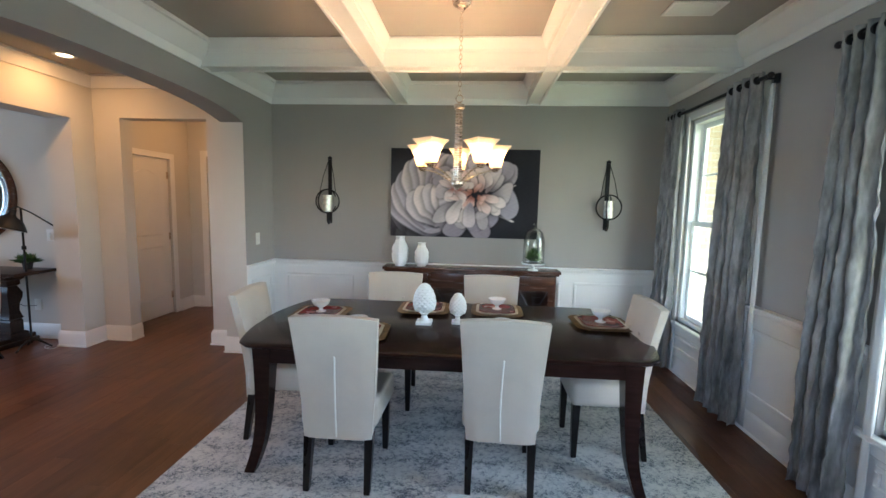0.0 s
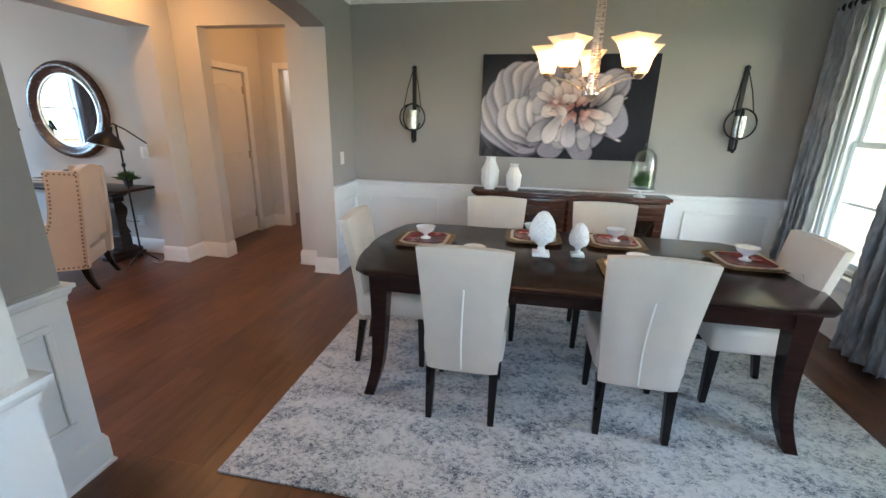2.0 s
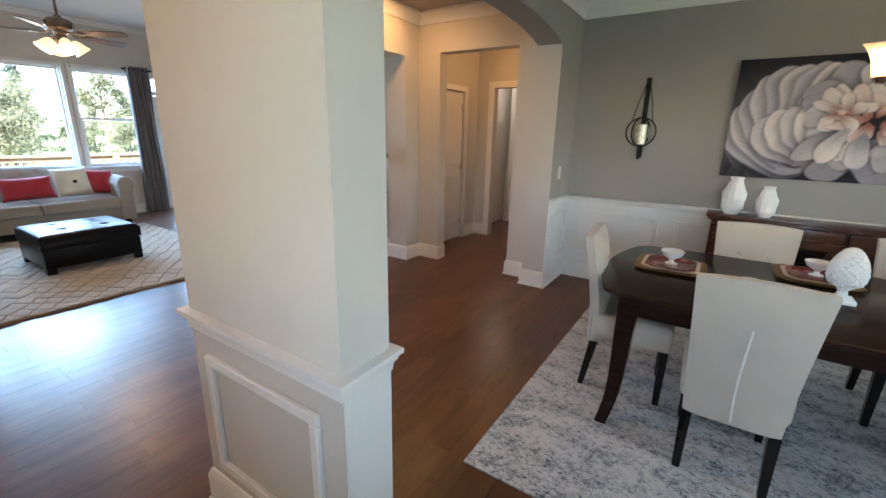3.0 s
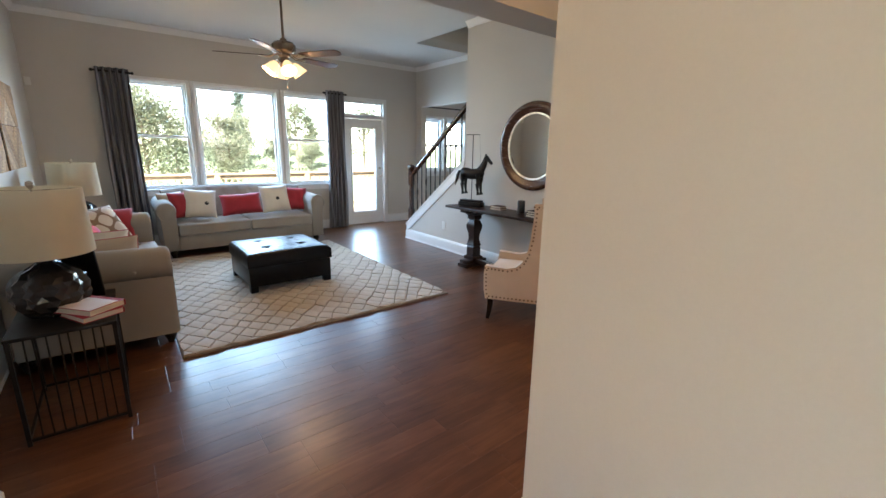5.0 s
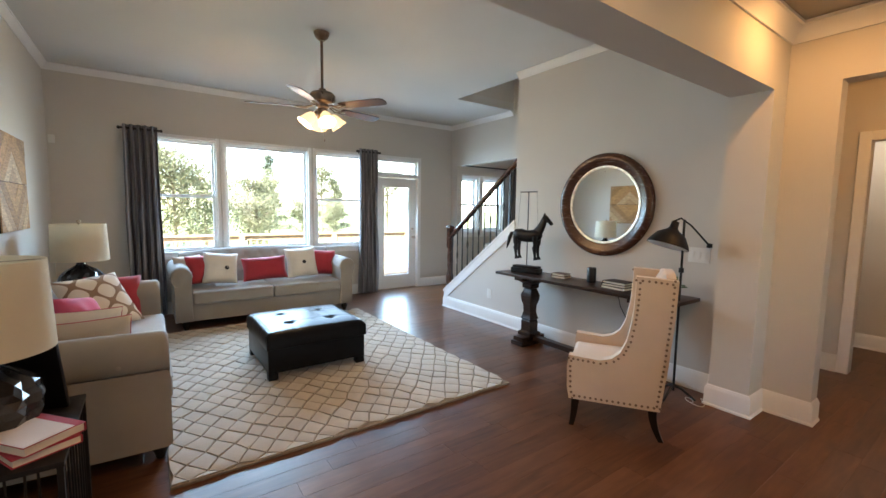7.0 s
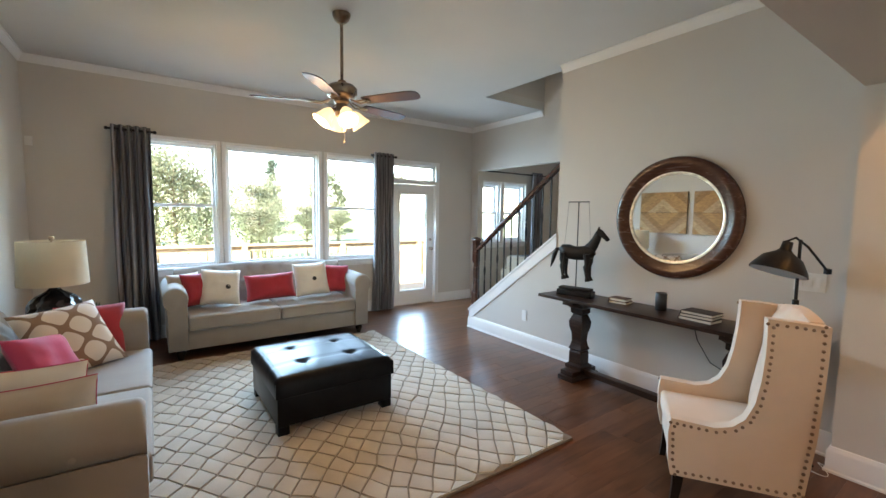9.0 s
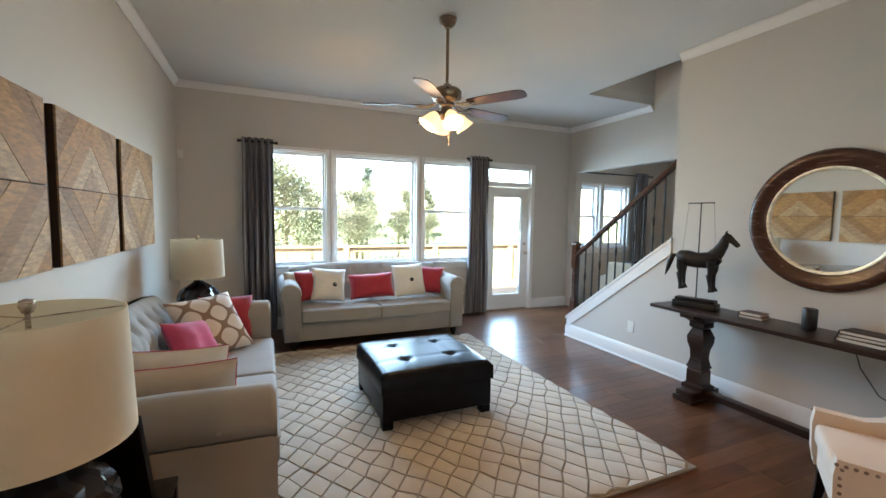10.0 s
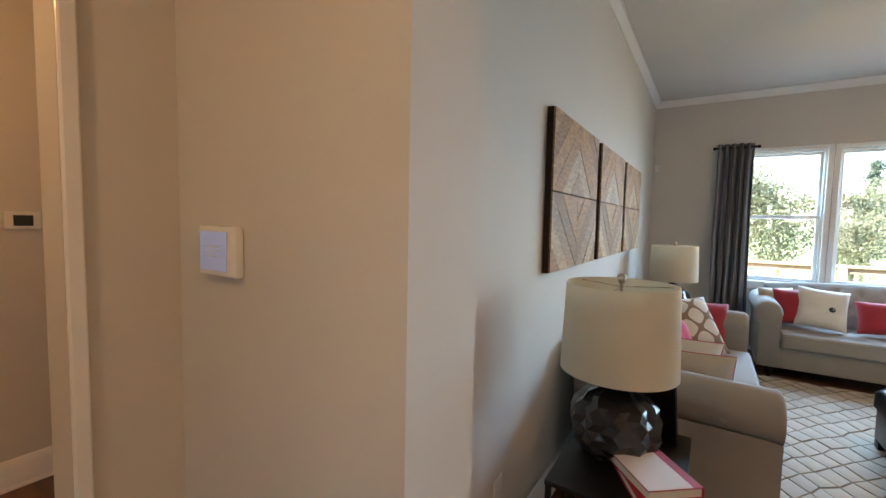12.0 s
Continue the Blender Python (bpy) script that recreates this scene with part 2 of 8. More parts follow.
def pierced(bm, axis, p0, p1, u0, u1, z0, z1, holes=()):
    """A wall slab between planes p0 and p1, with rectangular holes (ua, ub, za, zb)."""
    us = sorted({u0, u1, *[h[0] for h in holes], *[h[1] for h in holes]})
    zs = sorted({z0, z1, *[h[2] for h in holes], *[h[3] for h in holes]})
    vert = {}

    def v(p, u, z):
        key = (p, u, z)
        if key not in vert:
            vert[key] = bm.verts.new((p, u, z) if axis == "x" else (u, p, z))
        return vert[key]

    def solid(i, j):
        if not (0 <= i < len(us) - 1 and 0 <= j < len(zs) - 1):
            return False
        a, b = (us[i] + us[i + 1]) / 2, (zs[j] + zs[j + 1]) / 2
        return not any(h[0] < a < h[1] and h[2] < b < h[3] for h in holes)

    for i in range(len(us) - 1):
        for j in range(len(zs) - 1):
            if not solid(i, j):
                continue
            a, b, c, d = us[i], us[i + 1], zs[j], zs[j + 1]
            for p in (p0, p1):
                bm.faces.new((v(p, a, c), v(p, b, c), v(p, b, d), v(p, a, d)))
            if not solid(i - 1, j):
                bm.faces.new((v(p0, a, c), v(p1, a, c), v(p1, a, d), v(p0, a, d)))
            if not solid(i + 1, j):
                bm.faces.new((v(p0, b, c), v(p1, b, c), v(p1, b, d), v(p0, b, d)))
            if not solid(i, j - 1):
                bm.faces.new((v(p0, a, c), v(p1, a, c), v(p1, b, c), v(p0, b, c)))
            if not solid(i, j + 1):
                bm.faces.new((v(p0, a, d), v(p1, a, d), v(p1, b, d), v(p0, b, d)))
    return bm


def wall(name, axis, p0, p1, u0, u1, z0, z1, holes=(), material="wall"):
    return struct(name, pierced(bmesh.new(), axis, p0, p1, u0, u1, z0, z1, holes), material, smooth=None)


def second_paint(ob, material, test):
    """Gives the faces whose normal and centre pass the test another paint."""
    ob.data.materials.append(M[material])
    for p in ob.data.polygons:
        if test(p.normal, p.center):
            p.material_index = 1


# ---- structure ----
CEIL, HIGH = 2.74, 3.03
WIN_A, WIN_B = (3.03, 3.97, 0.47, 2.30), (1.06, 2.00, 0.47, 2.30)
wall("wall_dining_north", "y", 4.42, 4.56, -2.39, 2.09, 0, 2.95, material="wall_gray")
wall("wall_dining_east", "x", 1.93, 2.09, -1.23, 4.42, 0, 2.95, [WIN_A, WIN_B], "wall_gray")
# the arched opening between dining room and foyer
bm = bmesh.new()
box(bm, -2.39, 3.85, 0, -2.17, 4.42, 2.2)
box(bm, -2.375, 0.88, 0, -2.15, 1.38, 2.2)
N = 28
lo = [(1.38 + 2.47 * i / N, 2.335 - 0.105 * abs(2 * i / N - 1) ** 3.2) for i in range(N + 1)]
ring = [(0.878, 2.2), (1.38, 2.2)] + lo + [(3.85, 2.2), (4.42, 2.2), (4.42, 2.95), (0.878, 2.95)]
fa = [bm.verts.new((-2.39, y, z)) for y, z in ring]
fb = [bm.verts.new((-2.17, y, z)) for y, z in ring]
bm.faces.new(fa)
bm.faces.new(fb[::-1])
for i in range(len(ring)):
    j = (i + 1) % len(ring)
    bm.faces.new((fa[i], fb[i], fb[j], fa[j]))
arch = struct("wall_dining_west", bm, "wall", smooth=30)
second_paint(arch, "wall_gray", lambda n, c: n.x > 0.7 or n.z < -0.3)
struct("wall_column", B((-2.375, 0.69, 0, -1.604, 0.88, 2.95)), "wall", smooth=None)
wall("wall_dining_south_header", "y", 0.69, 0.86, -1.604, 1.93, 2.45, 2.95)
# foyer, entry and halls
wall("wall_foyer_south", "y", -1.23, -1.09, -3.84, 1.93, 0, 2.95, [(-3.59, -2.7, 0, 2.27), (-1.15, 0.75, 0.05, 2.2)])
wall("wall_foyer_north", "y", 4.04, 4.18, -3.84, -2.39, 0, 2.95, [(-3.56, -2.65, 0, 2.295)])
wall("wall_living_east", "x", -4.1, -3.84, -1.23, 4.18, 0, 3.2, [(-0.29, 3.8, 0, 2.25)])
wall("wall_hall_west", "x", -4.02, -3.9, 4.18, 5.52, 0, 2.6, [(4.40, 5.16, 0, 2.005)])
wall("wall_hall_north", "y", 5.52, 5.64, -4.02, -2.5, 0, 2.6, [(-3.64, -2.92, 0, 2.08)])
wall("wall_hall_east", "x", -2.6, -2.5, 4.18, 5.52, 0, 2.6)
struct("ceiling_hall", B((-4.02, 4.18, 2.6, -2.5, 5.64, 2.66)), "ceil")
wall("wall_south_hall_west", "x", -4.3, -4.18, -3.0, -1.23, 0, 2.6)
wall("wall_south_hall_south", "y", -3.0, -2.86, -4.18, -2.3, 0, 2.6)
wall("wall_south_hall_east", "x", -2.42, -2.3, -2.86, -1.23, 0, 2.6)
struct("ceiling_south_hall", B((-4.3, -3.0, 2.6, -2.3, -1.23, 2.66)), "ceil")
wall("wall_kitchen_north", "y", 7.4, 7.52, -4.9, -1.4, 0, 2.6)
wall("wall_kitchen_west", "x", -5.02, -4.9, 5.52, 7.52, 0, 2.6)
wall("wall_kitchen_south", "y", 5.52, 5.64, -4.9, -4.02, 0, 2.6)
wall("wall_kitchen_south_east", "y", 5.52, 5.64, -2.5, -1.4, 0, 2.6)
struct("wall_kitchen_pier", B((-3.92, 6.70, 0, -3.28, 6.82, 2.6)), "wall", smooth=None)
wall("wall_kitchen_east", "x", -1.4, -1.28, 5.64, 7.52, 0, 2.6)
struct("ceiling_kitchen", B((-5.02, 5.64, 2.6, -1.28, 7.52, 2.66)), "ceil")
# living room and nook
LW = [(0.44, 1.205, 0.83, 2.32), (1.31, 2.475, 0.83, 2.32), (2.60, 3.42, 0.83, 2.32)]
DOOR, TRANS = (3.67, 4.47, 0.0, 2.0), (3.67, 4.47, 2.05, 2.30)
NW = [(5.46, 5.95, 1.0, 2.1), (6.05, 6.62, 1.0, 2.1)]
wall("wall_living_west", "x", -9.52, -9.36, -0.64, 7.6, 0, 3.2, LW + [DOOR, TRANS] + NW)
wall("wall_living_south", "y", -0.64, -0.5, -9.36, -4.1, 0, 3.2)
wall("wall_living_north", "y", 4.0, 4.12, -6.37, -4.1, 0, 3.2)
wall("wall_nook_header", "y", 5.25, 5.37, -9.36, -4.1, 0, 4.6, [(-9.18, -5.2, 0, 2.28)])
wall("wall_nook_north", "y", 7.6, 7.72, -9.52, -4.1, 0, 2.7)
wall("wall_nook_east", "x", -4.1, -4.0, 5.37, 7.6, 0, 2.7)
struct("ceiling_nook", B((-9.36, 5.37, 2.62, -4.1, 7.6, 2.7)), "ceil")
bm = pierced(bmesh.new(), "y", HIGH, HIGH + 0.12, -9.36, -4.1, -0.5, 5.25, [(-7.72, -4.1, 4.12, 5.25)])
for v in bm.verts:
    v.co = Vector((v.co.x, v.co.z, v.co.y))
struct("ceiling_living", bm, "ceil", smooth=None)
wall("wall_stairwell_west", "x", -7.84, -7.72, 4.0, 5.25, HIGH + 0.12, 4.6)
wall("wall_stairwell_south", "y", 4.0, 4.12, -7.72, -4.1, HIGH + 0.15, 4.6)
wall("wall_stairwell_east", "x", -4.1, -4.0, 4.0, 5.37, 0, 4.6)
struct("ceiling_stairwell", B((-7.84, 4.0, 4.6, -4.0, 5.37, 4.7)), "ceil")
struct("ceiling_foyer", B((-3.84, -1.09, 2.70, -2.39, 4.04, CEIL + 0.1), (-2.39, -1.09, CEIL, 1.93, 0.69, CEIL + 0.1)), "ceil_gray", smooth=None)
struct("ceiling_dining", B((-2.17, 0.86, CEIL, 1.93, 4.42, CEIL + 0.1)), "ceil_gray", smooth=None)

# coffer beams with a lip along the bottom
bm = bmesh.new()
for y0 in (1.90, 3.255):
    box(bm, -2.17, y0, 2.55, 1.93, y0 + 0.125, CEIL)
    box(bm, -2.17, y0 - 0.010, 2.538, 1.93, y0 + 0.012, 2.556, 0.004)
    box(bm, -2.17, y0 + 0.113, 2.538, 1.93, y0 + 0.135, 2.556, 0.004)
for x0 in (-0.835, 0.523):
    box(bm, x0, 0.86, 2.546, x0 + 0.125, 4.42, CEIL - 0.003)
    box(bm, x0 - 0.010, 0.86, 2.534, x0 + 0.012, 4.42, 2.552, 0.004)
    box(bm, x0 + 0.113, 0.86, 2.534, x0 + 0.135, 4.42, 2.552, 0.004)
COF = [(-2.17, -0.835), (-0.71, 0.523), (0.648, 1.93)], [(0.86, 1.90), (2.025, 3.255), (3.38, 4.42)]
for a, b in COF[0]:
    for c, d in COF[1]:
        sweep(bm, [(b, c), (b, d), (a, d), (a, c)], [(0, 2.645), (0.010, 2.645), (0.014, 2.668), (0.024, 2.674), (0.052, 2.722), (0.060, 2.726), (0.060, 2.738), (0, 2.738)], True)
struct("trim_coffer_beams", bm, "white", "white painted coffer beams with small crown moulding", "ceiling beam")

CROWN = [(0, -0.21), (0.012, -0.21), (0.02, -0.15), (0.035, -0.135), (0.10, -0.035), (0.12, -0.03), (0.12, -0.002), (0, -0.002)]
SMALL = [(0, -0.078), (0.008, -0.078), (0.014, -0.058), (0.046, -0.018), (0.054, -0.016), (0.054, -0.002), (0, -0.002)]


def lift(prof, z):
    return [(o, h + z) for o, h in prof]


def trim(name, path, prof, closed=False, material="white"):
    bm = bmesh.new()
    sweep(bm, path, prof, closed)
    return struct(name, bm, material, smooth=25)


trim("trim_crown_dining", [(1.93, 0.86), (1.93, 4.42), (-2.17, 4.42), (-2.17, 0.86)], lift(CROWN, CEIL), True)
trim("trim_crown_foyer", [(-2.39, 0.69), (-2.39, 4.04), (-3.84, 4.04), (-3.84, -1.09), (-2.39, -1.09)], lift([(o * 1.6, h * 1.5) for o, h in SMALL], 2.70))
trim("trim_crown_living", [(-4.1, -0.5), (-4.1, 4.0), (-6.37, 4.0)], lift(SMALL, HIGH))
trim("trim_crown_living_west", [(-7.72, 5.25), (-9.36, 5.25), (-9.36, -0.5), (-4.1, -0.5)], lift(SMALL, HIGH))
BASE = [(0, 0), (0.026, 0), (0.026, 0.012), (0.018, 0.02), (0.018, 0.125), (0.012, 0.14), (0.006, 0.155), (0, 0.158)]
COLUMN = [(-2.375, 1.38), (-2.15, 1.38), (-2.15, 0.88), (-1.604, 0.88), (-1.604, 0.69), (-2.375, 0.69)]
trim("baseboard_dining", [(1.93, 0.69), (1.93, 4.42), (-2.17, 4.42), (-2.17, 3.85), (-2.39, 3.85), (-2.39, 4.04), (-2.65, 4.04), (-2.65, 4.18)], BASE)
trim("baseboard_living_north", [(-3.56, 4.18), (-3.56, 4.04), (-3.84, 4.04), (-3.84, 3.8), (-4.1, 3.8), (-4.1, 4.0), (-7.8, 4.0), (-7.8, 4.12)], BASE)
trim("baseboard_living_west", [(-9.36, 5.25), (-9.36, 4.54)], BASE)
trim("baseboard_living_south", [(-9.36, 3.60), (-9.36, -0.5), (-4.1, -0.5), (-4.1, -0.29), (-3.84, -0.29), (-3.84, -1.09), (-3.68, -1.09)], BASE)
trim("baseboard_entry", [(-2.61, -1.09), (-1.25, -1.09)], BASE)
trim("baseboard_column", COLUMN, BASE, True)
trim("baseboard_hall", [(-3.9, 5.24), (-3.9, 5.52), (-3.72, 5.52)][::-1], BASE)
trim("baseboard_south_hall", [(-4.18, -2.86), (-2.42, -2.86)], BASE)
trim("baseboard_kitchen", [(-3.28, 6.82), (-3.28, 6.70), (-3.92, 6.70), (-3.92, 6.82)], BASE)
RAIL = [(0, 0.80), (0.010, 0.80), (0.014, 0.825), (0.026, 0.835), (0.032, 0.85), (0.045, 0.855), (0.045, 0.87), (0, 0.874)]
trim("trim_chair_rail_dining", [(1.93, 4.045), (1.93, 4.42), (-2.17, 4.42), (-2.17, 3.85)], RAIL)
trim("trim_chair_rail_east", [(1.93, 2.075), (1.93, 2.955)], RAIL)
trim("trim_chair_rail_entry", [(1.93, 0.86), (1.93, 0.985)], RAIL)
trim("trim_chair_rail_column", COLUMN, [(o * 0.7, z - 0.022) for o, z in RAIL], True, "white")

# ---- wainscot panels ----
def frame_mould(bm, axis, plane, sgn, u0, u1, z0, z1, w=0.028, d=0.014):
    """A raised picture-frame moulding on a wall; sgn: the way it stands out."""
    for a, b, c, e in ((u0, u1, z1 - w, z1), (u0, u1, z0, z0 + w), (u0, u0 + w, z0 + w, z1 - w), (u1 - w, u1, z0 + w, z1 - w)):
        p0, p1 = plane, plane + sgn * d
        if axis == "y":
            box(bm, a, min(p0, p1), c, b, max(p0, p1), e, 0.004, 1)
        else:
            box(bm, min(p0, p1), a, c, max(p0, p1), b, e, 0.004, 1)


WZ = 0.155, 0.805
bm = bmesh.new()
box(bm, -2.17, 4.412, WZ[0], 1.93, 4.42, WZ[1])
for u0, u1 in ((-2.03, -1.27), (-1.13, -0.37), (-0.23, 0.53), (0.67, 0.95), (1.09, 1.83)):
    frame_mould(bm, "y", 4.412, -1, u0, u1, 0.26, 0.72)
struct("trim_wainscot_north", bm, "white", "white panelled wainscot below the chair rail", "wainscot")
bm = bmesh.new()
box(bm, 1.922, 0.86, WZ[0], 1.93, 4.412, 0.365)
for a, b in ((0.86, 0.985), (2.075, 2.955), (4.045, 4.412)):
    box(bm, 1.922, a, 0.365, 1.93, b, WZ[1])
for u0, u1, z1 in ((2.14, 2.89, 0.72), (1.1, 1.96, 0.345), (3.07, 3.93, 0.345), (4.11, 4.35, 0.72)):
    frame_mould(bm, "x", 1.922, -1, u0, u1, 0.26 if z1 > 0.5 else 0.22, z1)
struct("trim_wainscot_east", bm, "white", "white panelled wainscot below the windows", "wainscot")
bm = bmesh.new()
box(bm, -2.17, 3.85, WZ[0], -2.162, 4.412, WZ[1])
frame_mould(bm, "x", -2.162, 1, 3.93, 4.33, 0.26, 0.72)
box(bm, -2.15, 0.89, WZ[0], -2.142, 1.38, WZ[1])
frame_mould(bm, "x", -2.142, 1, 0.95, 1.30, 0.26, 0.72)
struct("trim_wainscot_west", bm, "white", "white wainscot beside the arch", "wainscot")
bm = bmesh.new()
frame_mould(bm, "y", 0.69, -1, -2.28, -1.695, 0.22, 0.70, 0.036, 0.02)
struct("trim_column_panel", bm, "white", "raised panel moulding on the column", "moulding")
bm = bmesh.new()
box(bm, -1.604, 0.692, 0.155, -1.596, 0.878, 0.80)
struct("trim_column_board", bm, "white")


# ---- windows and doors ----
def window_unit(name, x_in, x_out, y0, y1, z0, z1, hung=True, grid=0, cat="window", casing=0.07, t=0.035, w=0.042):
    """A window in a wall of constant x: frame, sashes, panes, sill, apron and casing."""
    s = 1 if x_out > x_in else -1
    root = tagged(new(name), "white vinyl window with clear panes" if hung else "white fixed window with one clear pane", cat, "", "structure")
    mid = x_in + s * 0.10

    def bx(bm, a, b, c, d, e, f, bev=0.003):
        box(bm, min(a, b), c, e, max(a, b), d, f, bev, 1)

    bm = bmesh.new()
    for c, d, e, f in ((y0, y0 + t, z0, z1), (y1 - t, y1, z0, z1), (y0 + t, y1 - t, z0, z0 + t), (y0 + t, y1 - t, z1 - t, z1)):
        bx(bm, x_in + s * 0.03, x_out - s * 0.005, c + 0.001, d - 0.001, e + 0.001, f - 0.001)
    part("window_frame", bm, "vinyl", root)
    sashes = [(z0 + t, z1 - t, mid)]
    if hung:
        h = (z0 + z1) / 2
        sashes = [(z0 + t, h + 0.02, mid - s * 0.018), (h - 0.02, z1 - t, mid + s * 0.018)]
    for a, b, x in sashes:
        bm = bmesh.new()
        ya, yb = y0 + t, y1 - t
        for c, d, e, f in ((ya, ya + w, a, b), (yb - w, yb, a, b), (ya + w, yb - w, a, a + w), (ya + w, yb - w, b - w, b)):
            bx(bm, x - 0.016, x + 0.016, c, d, e, f)
        sash = part("sash", bm, "vinyl", root)
        if grid:
            bm = bmesh.new()
            ym, zm = (ya + yb) / 2, (a + b) / 2
            if grid > 1:
                bx(bm, x - 0.006, x + 0.006, ym - 0.009, ym + 0.009, a + w, b - w)
            bx(bm, x - 0.0065, x + 0.0065, ya + w, yb - w, zm - 0.009, zm + 0.009)
            part("muntin", bm, "vinyl", sash)
        p = part("pane", B((x - 0.003, ya + w - 0.004, a + w - 0.004, x + 0.003, yb - w + 0.004, b - w + 0.004)), "glass", sash)
        p.visible_shadow = False
    bm = bmesh.new()
    for c, d, e, f in ((y0 - casing, y0, z0, z1 + casing), (y1, y1 + casing, z0, z1 + casing), (y0, y1, z1, z1 + casing)):
        bx(bm, x_in - s * 0.018, x_in - s * 0.0005, c, d, e, f, 0.005)
    part("casing", bm, "white", root)
    bm = bmesh.new()
    bx(bm, x_in - s * 0.05, x_in + s * 0.10, y0 - casing - 0.02, y1 + casing + 0.02, z0 - 0.03, z0, 0.006)
    bx(bm, x_in - s * 0.016, x_in - s * 0.001, y0 - casing, y1 + casing, z0 - 0.10, z0 - 0.03, 0.004)
    part("window_sill", bm, "white", root)
    return root


window_unit("window_1", 1.93, 2.09, *WIN_A, grid=1)
window_unit("window_2", 1.93, 2.09, *WIN_B, grid=1)
for i, w in enumerate(LW):
    window_unit("window_%d" % (3 + i), -9.36, -9.52, *w, hung=i != 1, casing=0.048, t=0.018, w=0.030)
for i, w in enumerate(NW):
    window_unit("window_%d" % (6 + i), -9.36, -9.52, *w, casing=0.045)


def glazed_door():
    root = tagged(new("door_1"), "white glazed back door, closed, with a transom light above", "door", "", "structure")
    y0, y1 = 3.67, 4.47
    x0, x1 = -9.46, -9.415
    part("slab", pierced(bmesh.new(), "x", x0, x1, y0 + 0.004, y1 - 0.004, 0.012, 1.99, [(y0 + 0.15, y1 - 0.15, 0.25, 1.83)]), "white", root)
    bm = bmesh.new()
    for a, b, c, d in ((y0 + 0.12, y0 + 0.15, 0.22, 1.86), (y1 - 0.15, y1 - 0.12, 0.22, 1.86), (y0 + 0.15, y1 - 0.15, 0.22, 0.25), (y0 + 0.15, y1 - 0.15, 1.83, 1.86)):
        box(bm, x0 - 0.008, a, c, x1 + 0.010, b, d, 0.004, 1)
    part("glazing_frame", bm, "white", root)
    part("pane", B((x0 + 0.018, y0 + 0.15, 0.25, x0 + 0.026, y1 - 0.15, 1.83)), "glass", root).visible_shadow = False
    bm = bmesh.new()
    lathe(bm, [(0.0, 0), (0.026, 0.0), (0.026, 0.008), (0.010, 0.012), (0.010, 0.035), (0.028, 0.05), (0.030, 0.062), (0.018, 0.075), (0, 0.076)], 16)
    knob = part("door_handle", bm, "nickel", root, "satin nickel door knob")
    knob.matrix_local = pose(x1, y1 - 0.065, 0.93, 0, 90, 0)
    bm = bmesh.new()
    lathe(bm, [(0.0, 0), (0.026, 0), (0.024, 0.014), (0.010, 0.018), (0.008, 0.03), (0, 0.031)], 16)
    dead = part("deadbolt", bm, "nickel", root, "satin nickel deadbolt")
    dead.matrix_local = pose(x1, y1 - 0.065, 1.08, 0, 90, 0)
    bm = bmesh.new()
    for c, d, e, f in ((y0 - 0.07, y0, 0, 2.37), (y1, y1 + 0.07, 0, 2.37), (y0, y1, 2.30, 2.37), (y0, y1, 2.0, 2.05)):
        box(bm, -9.36, c, e, -9.342, d, f, 0.004, 1)
    for c, d in ((y0, y0 + 0.004), (y1 - 0.004, y1)):
        box(bm, -9.515, c, 0, -9.36, d, 2.0)
    part("casing", bm, "white", root)
    part("threshold", B((-9.52, y0, 0.0, -9.38, y1, 0.012), bevel=0.003), "nickel", root, "metal door threshold")
    bm = bmesh.new()
    for c, d, e, f in ((y0, y0 + 0.03, 2.05, 2.30), (y1 - 0.03, y1, 2.05, 2.30), (y0 + 0.03, y1 - 0.03, 2.05, 2.075), (y0 + 0.03, y1 - 0.03, 2.27, 2.30)):
        box(bm, -9.47, c + 0.001, e + 0.001, -9.40, d - 0.001, f - 0.001)
    tr = part("transom_frame", bm, "white", root)
    part("transom_pane", B((-9.44, y0 + 0.03, 2.075, -9.434, y1 - 0.03, 2.27)), "glass", tr).visible_shadow = False


glazed_door()


